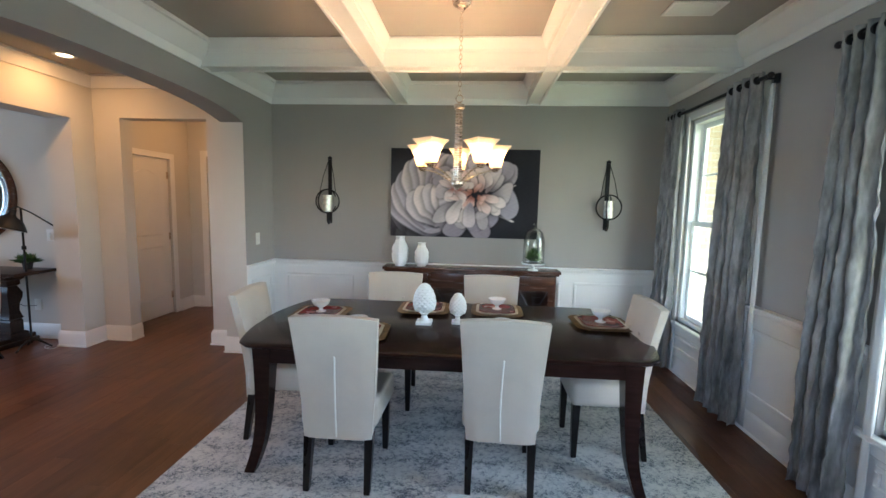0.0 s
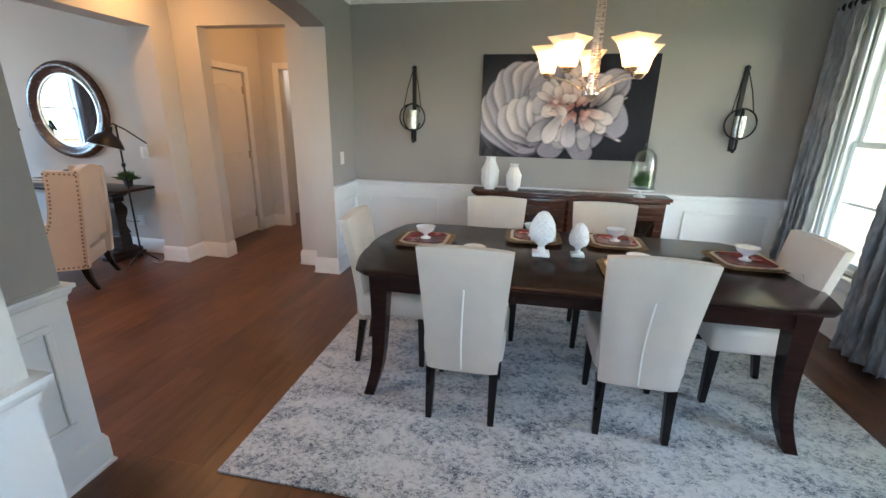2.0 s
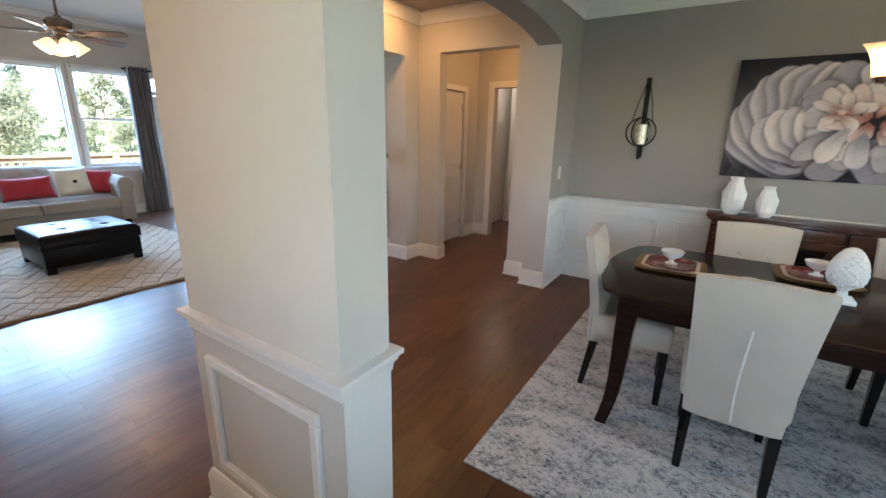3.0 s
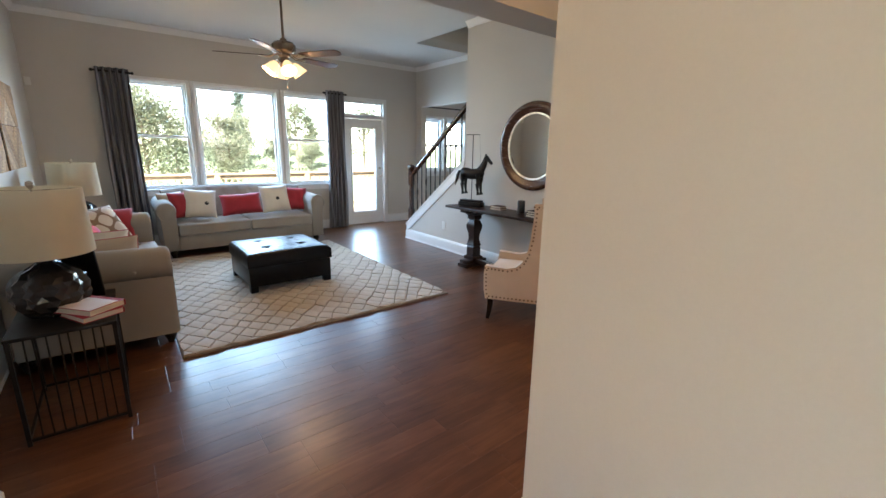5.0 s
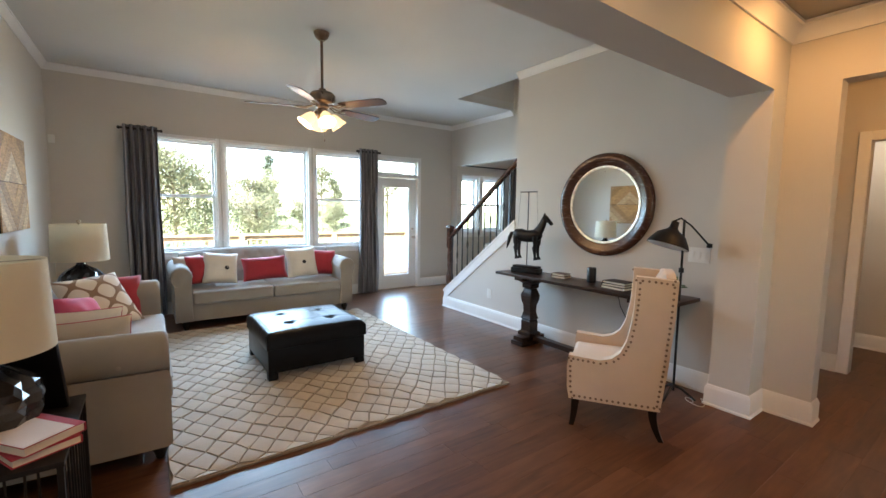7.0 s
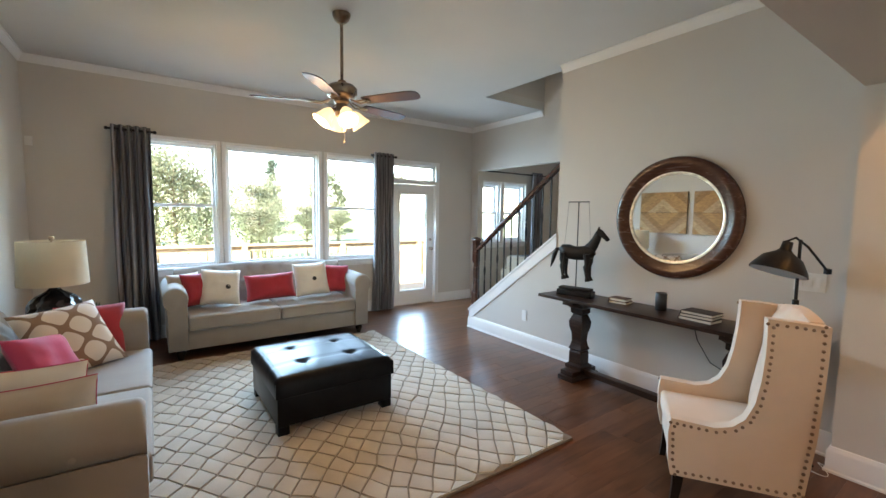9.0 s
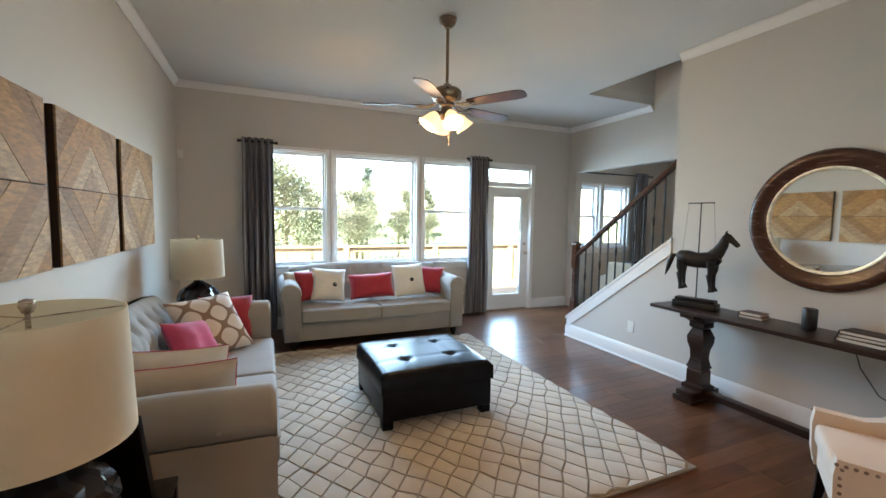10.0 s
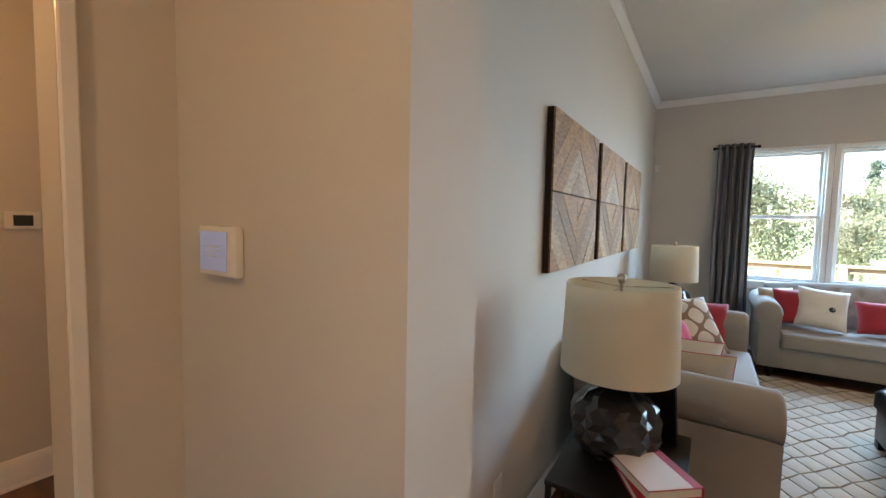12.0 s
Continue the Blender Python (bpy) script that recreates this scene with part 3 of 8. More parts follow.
def panel_door():
    """Closed two-panel door with an arched upper panel in the hall."""
    root = tagged(new("door_2"), "white two-panel interior door with arched upper panel, closed", "door", "", "structure")
    y0, y1, xf = 4.40, 5.16, -3.93
    part("slab", B((xf - 0.035, y0 + 0.004, 0.01, xf, y1 - 0.004, 2.0)), "white", root)

    def panel(z0, z1, rise):
        bm = bmesh.new()
        a, b = y0 + 0.12, y1 - 0.12
        n = 12
        out = [(a, z0), (b, z0)] + [(b + (a - b) * i / n, z1 + rise * math.sin(math.pi * i / n)) for i in range(n + 1)]
        pc = (sum(p[0] for p in out) / len(out), sum(p[1] for p in out) / len(out))
        inn = [(pc[0] + (p[0] - pc[0]) * 0.86, pc[1] + (p[1] - pc[1]) * 0.92) for p in out]
        r0 = [bm.verts.new((xf, *p)) for p in out]
        r1 = [bm.verts.new((xf + 0.009, pc[0] + (p[0] - pc[0]) * 0.95, pc[1] + (p[1] - pc[1]) * 0.97)) for p in out]
        r2 = [bm.verts.new((xf + 0.003, *p)) for p in inn]
        for u, w in ((r0, r1), (r1, r2)):
            for i in range(len(out)):
                j = (i + 1) % len(out)
                bm.faces.new((u[i], u[j], w[j], w[i]))
        bm.faces.new(r2)
        part("door_panel", bm, "white", root, smooth=20)

    panel(1.04, 1.75, 0.10)
    panel(0.24, 0.90, 0.0)
    bm = bmesh.new()
    for c, d, e, f in ((y0 - 0.07, y0, 0, 2.075), (y1, y1 + 0.07, 0, 2.075), (y0, y1, 2.005, 2.075)):
        box(bm, -3.9, c, e, -3.884, d, f, 0.004, 1)
    part("casing", bm, "white", root)
    for z in (0.25, 1.02, 1.80):
        part("hinge", B((xf, y1 - 0.03, z - 0.045, xf + 0.012, y1 - 0.002, z + 0.045), bevel=0.003), "nickel", root, "nickel hinge")


panel_door()


def cased_opening(name, y, x0, x1, z1, sgn, w=0.08):
    bm = bmesh.new()
    for a, b, c, d in ((x0 - w, x0, 0, z1 + w), (x1, x1 + w, 0, z1 + w), (x0, x1, z1, z1 + w)):
        box(bm, a, min(y, y + sgn * 0.018), c, b, max(y, y + sgn * 0.018), d, 0.004, 1)
    struct(name, bm, "white", "white painted casing round an opening", "casing")


cased_opening("trim_casing_hall", 5.52, -3.64, -2.92, 2.08, -1)
cased_opening("trim_casing_south", -1.09, -3.59, -2.7, 2.27, 1, 0.035)
# unseen glazed front door behind the walk, added to let daylight into the entry
bm = pierced(bmesh.new(), "y", -1.19, -1.14, -1.15, 0.75, 0.05, 2.2, [(-1.05, -0.28, 1.1, 2.1), (-0.18, 0.65, 1.1, 2.1)])
fd = tagged(part("door_3", bm, "white"), "unseen glazed double front door, added to let daylight in", "door", "", "structure")
for a, b in ((-1.05, -0.28), (-0.18, 0.65)):
    part("pane", B((a, -1.168, 1.1, b, -1.162, 2.1)), "glass", fd).visible_shadow = False


# ---- curtains ----
def curtain(name, x, y0, y1, z0, z1, material, label, folds=5, depth=0.05, lining_side=0, seed=1, group=""):
    """A hanging panel with real folds, a header and eyelets."""
    root = thing(name, pose(x, (y0 + y1) / 2, 0), label, "curtain", group)
    rnd = random.Random(seed)
    crinkled = material == "gray_curtain"
    n, m = folds * 20, 120
    half = (y1 - y0) / 2
    ph = [rnd.uniform(-0.5, 0.5) for _ in range(folds + 2)]
    grid = []
    bm = bmesh.new()
    for j in range(m + 1):
        z = z0 + (z1 - z0) * j / m
        low = 1 - j / m
        row = []
        for i in range(n + 1):
            u = i / n
            k = u * folds
            ii = int(min(folds - 1, k))
            wob = ph[ii] * (1 - (k - ii)) + ph[ii + 1] * (k - ii)
            a = 2 * math.pi * k + wob * low * 1.3
            dx = depth * (math.sin(a) * (0.75 + 0.35 * low) + 0.35 * low * math.sin(2.3 * a + 2 * wob))
            dx += 0.012 * noise.noise((u * 7, z * 2.2, seed)) + (0.008 * noise.noise((u * folds * 2.8, z * 8.5 + 1.5 * math.sin(k), seed + 9)) + 0.012 * noise.noise((u * folds * 6.0, z * 17 + 2 * math.sin(2 * k), seed + 3)) if crinkled else 0)
            dy = 0.012 * math.sin(2 * a + 3 * z) * low + 0.02 * noise.noise((u * 3, z * 1.1, seed + 5)) * low
            spread = 1 + 0.10 * low * low
            row.append(bm.verts.new((dx, (2 * u - 1) * half * spread + dy, z)))
        grid.append(row)
    for a, b in zip(grid, grid[1:]):
        for i in range(n):
            bm.faces.new((a[i], a[i + 1], b[i + 1], b[i]))
    ob = part("panel", bm, material, root, smooth=180)
    so = ob.modifiers.new("thick", "SOLIDIFY")
    so.thickness = 0.004
    for i in range(folds):
        y = -half + 2 * half * (i + 0.5) / folds
        bm = bmesh.new()
        lathe(bm, [(0.017, -0.006), (0.026, -0.006), (0.028, 0), (0.026, 0.006), (0.017, 0.006)], 14)
        g = part("eyelet", bm, "iron", root, "dark metal eyelet")
        g.matrix_local = pose(0.0, y, z1 - 0.045, 90, 0, 0)
    if lining_side:
        bm = bmesh.new()
        yl = half * lining_side * 0.94
        ln = []
        for j in range(13):
            z = z0 + 0.02 + (z1 - z0 - 0.1) * j / 12
            ln.append([bm.verts.new((0.055 + 0.010 * math.sin(3 * i + z), yl + lining_side * (0.02 + 0.035 * i / 4) * (1.6 - j / 14), z)) for i in range(5)])
        for a, b in zip(ln, ln[1:]):
            for i in range(4):
                bm.faces.new((a[i], a[i + 1], b[i + 1], b[i]))
        o2 = part("lining", bm, "lining", root, "plain white lining", smooth=180)
        o2.modifiers.new("thick", "SOLIDIFY").thickness = 0.002
    return root


def rod(x, y0, y1, z, wall_x, knob=0.6):
    root = thing("curtain_rod", pose(x, y0, z), "dark bronze curtain rod on brackets", "curtain rod", "curtain rods")
    bm = bmesh.new()
    tube(bm, [(0, 0, 0), (0, y1 - y0, 0)], 0.0125, 12)
    part("pole", bm, "iron", root)
    for y, s in ((0, -1), (y1 - y0, 1)):
        bm = bmesh.new()
        lathe(bm, [(0.0125, 0)] + [(r * knob, h * knob) for r, h in ((0.022, 0.006), (0.022, 0.012), (0.018, 0.018), (0.030, 0.035), (0.032, 0.052), (0.022, 0.07), (0, 0.078))], 16)
        f = part("finial", bm, "iron", root)
        f.matrix_local = pose(0, y, 0, -90 * s, 0, 0)
        bm = bmesh.new()
        tube(bm, [(0, y - s * 0.05, 0), (wall_x - x, y - s * 0.05, 0)], 0.007, 8)
        lathe(bm, [(0.0, -0.03), (0.02, -0.03), (0.02, 0.03), (0, 0.03)], 12, wall_x - x, y - s * 0.05)
        part("bracket", bm, "iron", root)


rod(1.83, 2.85, 4.17, 2.355, 1.925)
rod(1.83, 0.92, 2.31, 2.355, 1.925)
TAF = "crinkled silver-gray taffeta curtain panel beside the dining window"
curtain("curtain", 1.83, 3.93, 4.18, 0.02, 2.40, "gray_curtain", TAF, 4, 0.036, -1, 3, "dining curtains")
curtain("curtain", 1.83, 2.90, 3.25, 0.02, 2.40, "gray_curtain", TAF, 4, 0.036, -1, 4, "dining curtains")
curtain("curtain", 1.83, 2.04, 2.30, 0.02, 2.40, "gray_curtain", TAF, 4, 0.036, -1, 6, "dining curtains")
curtain("curtain", 1.83, 0.96, 1.22, 0.02, 2.40, "gray_curtain", TAF, 4, 0.036, 0, 8, "dining curtains")


# ---- dining chairs ----
def cushion(bm, x0, y0, z0, x1, y1, z1, bev=0.03, seg=3):
    return box(bm, x0, y0, z0, x1, y1, z1, bev, seg)


def dining_chair():
    """Front towards -y; origin on the floor under the seat."""
    root = thing("dining_chair", pose(0, 0, 0), "cream upholstered dining chair with tapered dark legs on the rug", "chair", "chairs round the table")
    bm = bmesh.new()
    cushion(bm, -0.215, -0.25, 0.335, 0.215, 0.17, 0.475, 0.032)
    for v in bm.verts:
        if v.co.z > 0.45:
            v.co.z += 0.018 * max(0, 1 - (v.co.x / 0.21) ** 2) * max(0, 1 - ((v.co.y + 0.04) / 0.22) ** 2)
        k = 0.93 + 0.07 * (0.17 - v.co.y) / 0.42
        v.co.x *= k
    part("seat", bm, "cream", root)
    # back: narrow at the foot, wider and leaning out at the top
    bm = bmesh.new()
    nx, nz = 10, 14
    front, back = [], []
    for j in range(nz + 1):
        t = j / nz
        z = 0.285 + 0.645 * t
        hw = 0.178 + 0.042 * t
        lean = 0.165 + 0.11 * max(0, t - 0.25) ** 1.4
        fr, bk = [], []
        for i in range(nx + 1):
            u = 2 * i / nx - 1
            edge = (1 - abs(u) ** 6) * (1 - max(0, 2 * t - 1) ** 10 * 0.9)
            top = 0.012 * (1 - u * u) * t ** 6
            tuft = -0.012 * sum(math.exp(-(((u - a) / 0.16) ** 2 + ((t - 0.72) / 0.06) ** 2)) for a in (-0.38, 0.38))
            fr.append(bm.verts.new((u * hw, lean - (0.028 + 0.026 * edge) - tuft, z + top)))
            bk.append(bm.verts.new((u * hw, lean + 0.016 + 0.016 * edge, z + top)))
        front.append(fr)
        back.append(bk)
    for g in (front, back):
        for a, b in zip(g, g[1:]):
            for i in range(nx):
                bm.faces.new((a[i], a[i + 1], b[i + 1], b[i]))
    for i in range(nx):
        bm.faces.new((front[0][i], front[0][i + 1], back[0][i + 1], back[0][i]))
        bm.faces.new((front[-1][i], front[-1][i + 1], back[-1][i + 1], back[-1][i]))
    for a, b in zip(range(nz), range(1, nz + 1)):
        for i in (0, nx):
            bm.faces.new((front[a][i], front[b][i], back[b][i], back[a][i]))
    rest = part("backrest", bm, "cream", root, smooth=60)
    bm = bmesh.new()
    pts = []
    for j in range(11):
        t = 0.02 + 0.68 * j / 10
        pts.append((0.006 * math.sin(5 * t), 0.165 + 0.11 * max(0, t - 0.25) ** 1.4 + 0.033, 0.285 + 0.645 * t))
    tube(bm, pts, 0.0045, 6)
    part("piping", bm, "ivory", rest, "pale piped seam")
    for a in (-0.075, 0.075):
        bm = bmesh.new()
        lathe(bm, [(0, -0.004), (0.011, -0.002), (0.009, 0.004), (0, 0.006)], 12)
        bt = part("button", bm, "cream", rest)
        bt.matrix_local = pose(a, 0.152, 0.75, 90, 0, 0)
    for x, y, z, dy in ((-0.17, -0.215, 0.345, 0), (0.17, -0.215, 0.345, 0), (-0.16, 0.15, 0.30, 0.05), (0.16, 0.15, 0.30, 0.05)):
        bm = bmesh.new()
        lathe(bm, [(0.014, 0), (0.016, 0.01), (0.023, z)], 4)
        for v in bm.verts:
            v.co.x += x
            v.co.y += y + dy * (1 - v.co.z / z) ** 2
        part("leg", bm, "black_leg", root)
    return root


chair = dining_chair()
chair.matrix_world = pose(-0.658, 2.168, 0.012, 0, 0, 180)
for x, y, r in ((0.185, 2.22, 178), (-0.60, 3.07, 1), (0.165, 3.07, -1), (-1.19, 2.56, 95), (0.866, 2.578, -91)):
    copy_thing(chair, pose(x, y, 0.012, 0, 0, r))


# ---- dining table ----
def dining_table():
    root = thing("dining_table", pose(-0.135, 2.655, 0.012), "dark mahogany dining table with bowed ends, set for six", "table")
    out = []
    n = 10
    L, D, b, c = 1.13, 0.565, 0.09, 0.03
    for i in range(n + 1):
        u = 2 * i / n - 1
        out.append((u * (L - 0.07), -D - c * (1 - u * u)))
    for i in range(n + 1):
        u = 2 * i / n - 1
        out.append((L + b * (1 - u * u), u * (D - 0.06)))
    for i in range(n + 1):
        u = 1 - 2 * i / n
        out.append((u * (L - 0.07), D + c * (1 - u * u)))
    for i in range(n + 1):
        u = 1 - 2 * i / n
        out.append((-L - b * (1 - u * u), u * (D - 0.06)))
    bm = bmesh.new()
    rows = []
    for k, z in ((0.965, 0.688), (0.985, 0.693), (1.0, 0.704), (1.0, 0.716), (0.992, 0.722)):
        rows.append([bm.verts.new((x * k, y * (1 - (1 - k) * 2), z)) for x, y in out])
    for a, d in zip(rows, rows[1:]):
        for i in range(len(out)):
            j = (i + 1) % len(out)
            bm.faces.new((a[i], a[j], d[j], d[i]))
    bm.faces.new(rows[0][::-1])
    bm.faces.new(rows[-1])
    part("tabletop", bm, "table_wood", root)
    for x0, y0, x1, y1 in ((-1.02, -0.51, 1.02, -0.485), (-1.02, 0.485, 1.02, 0.51), (-1.05, -0.48, -1.025, 0.48), (1.025, -0.48, 1.05, 0.48)):
        part("apron", B((x0, y0, 0.60, x1, y1, 0.688), bevel=0.004), "table_wood", root)
    for sx in (-1, 1):
        for sy in (-1, 1):
            bm = bmesh.new()
            rings = []
            for j in range(13):
                t = j / 12
                z = 0.688 * (1 - t)
                hw = 0.052 - 0.024 * t ** 0.8
                ox = sx * (1.0 + 0.05 * math.sin(math.pi * min(1, t * 1.25)) * 0.3 - 0.02 * t + 0.07 * t ** 3)
                oy = sy * (0.47 - 0.015 * math.sin(math.pi * t) + 0.09 * t ** 3)
                rings.append([bm.verts.new((ox + a * hw, oy + d * hw, z)) for a, d in ((-1, -1), (1, -1), (1, 1), (-1, 1))])
            for a, d in zip(rings, rings[1:]):
                for i in range(4):
                    bm.faces.new((a[i], a[(i + 1) % 4], d[(i + 1) % 4], d[i]))
            bm.faces.new(rings[0])
            bm.faces.new(rings[-1][::-1])
            part("leg", bm, "table_wood", root, smooth=50)


dining_table()
TOP = 0.012 + 0.722

# place settings
M["woven"] = surf("woven_gold_charger", (0.20, 0.12, 0.045), 0.55, 40, 0.6, 1.0, 90)
M["plum"] = surf("oxblood_glazed_plate", (0.20, 0.035, 0.03), 0.25, 8, 0.2, 0.05)
M["plate"] = surf("cream_plate", (0.68, 0.60, 0.47), 0.3, 10, 0.1, 0.05)


def dish(bm, half, z, h, lip):
    """A square dish with a raised rim and rounded corners."""
    rows = []
    for k, zz in ((half * 0.80, z), (half, z + h), (half - 0.004, z + h + 0.002), (half * 0.80, z + lip)):
        r = []
        for i in range(24):
            a = 2 * math.pi * (i + 0.5) / 24
            c, s = math.cos(a), math.sin(a)
            q = (abs(c) ** 8 + abs(s) ** 8) ** (-1 / 8)
            r.append(bm.verts.new((k * q * c, k * q * s, zz)))
        rows.append(r)
    for a, b in zip(rows, rows[1:]):
        for i in range(24):
            bm.faces.new((a[i], a[(i + 1) % 24], b[(i + 1) % 24], b[i]))
    bm.faces.new(rows[0][::-1])
    bm.faces.new(rows[-1])


def place_setting(x, y, r):
    m = pose(x, y, TOP, 0, 0, r)
    for nm, mat, half, z, h, lip, lab, cat in (
            ("charger", "woven", 0.185, 0.0, 0.014, 0.008, "square woven gold-brown charger on the table", "charger"),
            ("dinner_plate", "plate", 0.150, 0.0085, 0.012, 0.006, "square cream dinner plate on a charger", "plate"),
            ("salad_plate", "plum", 0.130, 0.015, 0.010, 0.005, "square dark red plate on a cream plate", "plate")):
        bm = bmesh.new()
        dish(bm, half, z, h, lip)
        ob = part(nm, bm, mat)
        ob.matrix_world = m
        tagged(ob, lab, cat, nm + "s on the table")
    bm = bmesh.new()
    lathe(bm, [(0.033, 0), (0.034, 0.004), (0.014, 0.012), (0.012, 0.024), (0.022, 0.032), (0.050, 0.050), (0.064, 0.078), (0.061, 0.078), (0.046, 0.052), (0.0, 0.038)], 24)
    ob = part("footed_bowl", bm, "ceramic")
    ob.matrix_world = m @ pose(0, 0.0, 0.0205)
    tagged(ob, "small white footed bowl on a dark red plate", "bowl", "bowls on the table")


for a in ((-1.02, 2.74, -90), (-0.66, 2.36, 4), (-0.33, 2.99, 180), (0.20, 3.0, 178), (0.20, 2.42, 0), (0.87, 2.76, 90)):
    place_setting(*a)


def artichoke(x, y, s):
    root = thing("artichoke_finial", pose(x, y, TOP) @ Matrix.Diagonal((0.84 * s, 0.84 * s, s, 1)), "white ceramic artichoke finial on a square foot", "figurine", "artichoke finials")
    bm = bmesh.new()
    box(bm, -0.06, -0.06, 0, 0.06, 0.06, 0.022, 0.004, 1)
    lathe(bm, [(0.045, 0.022), (0.03, 0.034), (0.022, 0.055), (0.032, 0.068), (0.045, 0.075), (0.02, 0.085)], 20)
    part("foot", bm, "matte_ceramic", root)
    bm = bmesh.new()
    core = [(0.03, 0.07), (0.062, 0.09), (0.077, 0.12), (0.079, 0.15), (0.070, 0.19), (0.055, 0.22), (0.036, 0.245), (0.016, 0.260), (0.004, 0.266), (0, 0.267)]
    lathe(bm, core, 18)

    def rad(z):
        for (r0, z0), (r1, z1) in zip(core, core[1:]):
            if z0 <= z <= z1:
                return r0 + (r1 - r0) * (z - z0) / (z1 - z0)
        return 0.01
    for row in range(12):
        z = 0.078 + row * 0.0155
        n = 13 if row < 7 else 9 if row < 10 else 6
        for i in range(n):
            a = 2 * math.pi * (i + 0.5 * (row % 2)) / n
            r = rad(z)
            w = math.pi * r / n * 1.15
            h = min(0.032, 0.266 - z)
            d, tdir = Vector((math.cos(a), math.sin(a), 0)), Vector((-math.sin(a), math.cos(a), 0))
            r2, rm = rad(z + h), rad(z + h * 0.55)
            vs = [bm.verts.new(d * (r + o) + tdir * u + Vector((0, 0, zz))) for u, zz, o in ((-w, z, 0.001), (w, z, 0.001), (w * 0.95, z + h * 0.55, 0.008 + rm - r), (0, z + h, 0.010 + r2 - r), (-w * 0.95, z + h * 0.55, 0.008 + rm - r))]
            c = bm.verts.new(d * (rm + 0.014) + Vector((0, 0, z + h * 0.45)))
            for p in range(5):
                bm.faces.new((vs[p], vs[(p + 1) % 5], c))
    part("scaled_bud", bm, "matte_ceramic", root, smooth=20)


artichoke(-0.29, 2.62, 1.0)
artichoke(-0.075, 2.66, 0.76)


# ---- sideboard and what stands on it ----
def sideboard():
    root = thing("sideboard", pose(0.0, 4.28, 0), "dark cherry sideboard with glazed doors against the wainscot", "sideboard")
    bm = bmesh.new()
    for a in ((-0.90, -0.135, 0.835, 0.90, 0.125, 0.865), (-0.885, -0.12, 0.815, 0.885, 0.12, 0.835)):
        box(bm, *a, bevel=0.006)
    part("top", bm, "cherry", root)
    bm = bmesh.new()
    box(bm, -0.86, 0.095, 0.06, 0.86, 0.115, 0.815)
    for x in (-0.86, -0.435, -0.01, 0.415, 0.835):
        box(bm, x, -0.10, 0.0, x + 0.025, 0.094, 0.814, 0.003, 1)
    for z in (0.06, 0.40, 0.70):
        box(bm, -0.83, -0.09, z, 0.83, 0.094, z + 0.02)
    part("body", bm, "cherry", root)
    for i in range(4):
        x = -0.833 + i * 0.425
        part("drawer_front", B((x, -0.115, 0.725, x + 0.395, -0.09, 0.81), bevel=0.004), "cherry", root)
        bm = pierced(bmesh.new(), "y", -0.112, -0.092, x, x + 0.395, 0.085, 0.715, [(x + 0.055, x + 0.34, 0.14, 0.66)])
        d = part("door", bm, "cherry", root)
        part("pane", B((x + 0.055, -0.105, 0.14, x + 0.34, -0.10, 0.66)), "glass", d)
        bm = bmesh.new()
        for s in (1, -1):
            tube(bm, [(x + 0.1975 - s * 0.14, -0.108, 0.15), (x + 0.1975 + s * 0.14, -0.108, 0.65)], 0.006, 6)
        part("lattice", bm, "dark_wood", d)


sideboard()


def faceted_vase(x, y, h, r):
    bm = bmesh.new()
    prof = [(0.55, 0.0), (0.85, 0.16), (1.0, 0.42), (0.93, 0.58), (0.76, 0.74), (0.52, 0.87), (0.50, 0.92), (0.58, 1.0), (0.52, 1.0), (0.42, 0.9)]
    rings = lathe(bm, [(a * r, b * h) for a, b in prof], 12)
    for k, ring in enumerate(rings[:7]):
        for i, v in enumerate(ring):
            s = 1 + (0.10 if (i + k) % 2 else -0.08)
            v.co.x *= s
            v.co.y *= s
    ob = part("vase", bm, "matte_ceramic", smooth=15)
    ob.matrix_world = pose(x, y, 0.866)
    return tagged(ob, "white faceted ceramic vase on the sideboard", "vase", "white vases")


faceted_vase(-0.735, 4.25, 0.305, 0.086)
faceted_vase(-0.51, 4.25, 0.245, 0.074)


def tuft(bm, x, y, z, n, r, h, seed, w=0.006):
    """A clump of small bent leaves."""
    rnd = random.Random(seed)
    for _ in range(n):
        a, t, l = rnd.uniform(0, 6.283), rnd.uniform(0.1, 1.25), rnd.uniform(0.55, 1.0)
        d = Vector((math.cos(a) * math.sin(t), math.sin(a) * math.sin(t), math.cos(t)))
        side = d.cross(Vector((0, 0, 1))).normalized() * w * rnd.uniform(0.7, 1.5)
        o = Vector((x + rnd.uniform(-0.3, 0.3) * r, y + rnd.uniform(-0.3, 0.3) * r, z))
        tip = o + Vector((d.x * r, d.y * r, d.z * h)) * l - Vector((0, 0, 0.15 * h * t * l))
        mid = o + Vector((d.x * r, d.y * r, d.z * h)) * l * 0.55 + Vector((0, 0, 0.03 * h))
        v = [bm.verts.new(p) for p in (o - side * 0.3, o + side * 0.3, mid + side, tip, mid - side)]
        bm.faces.new(v)


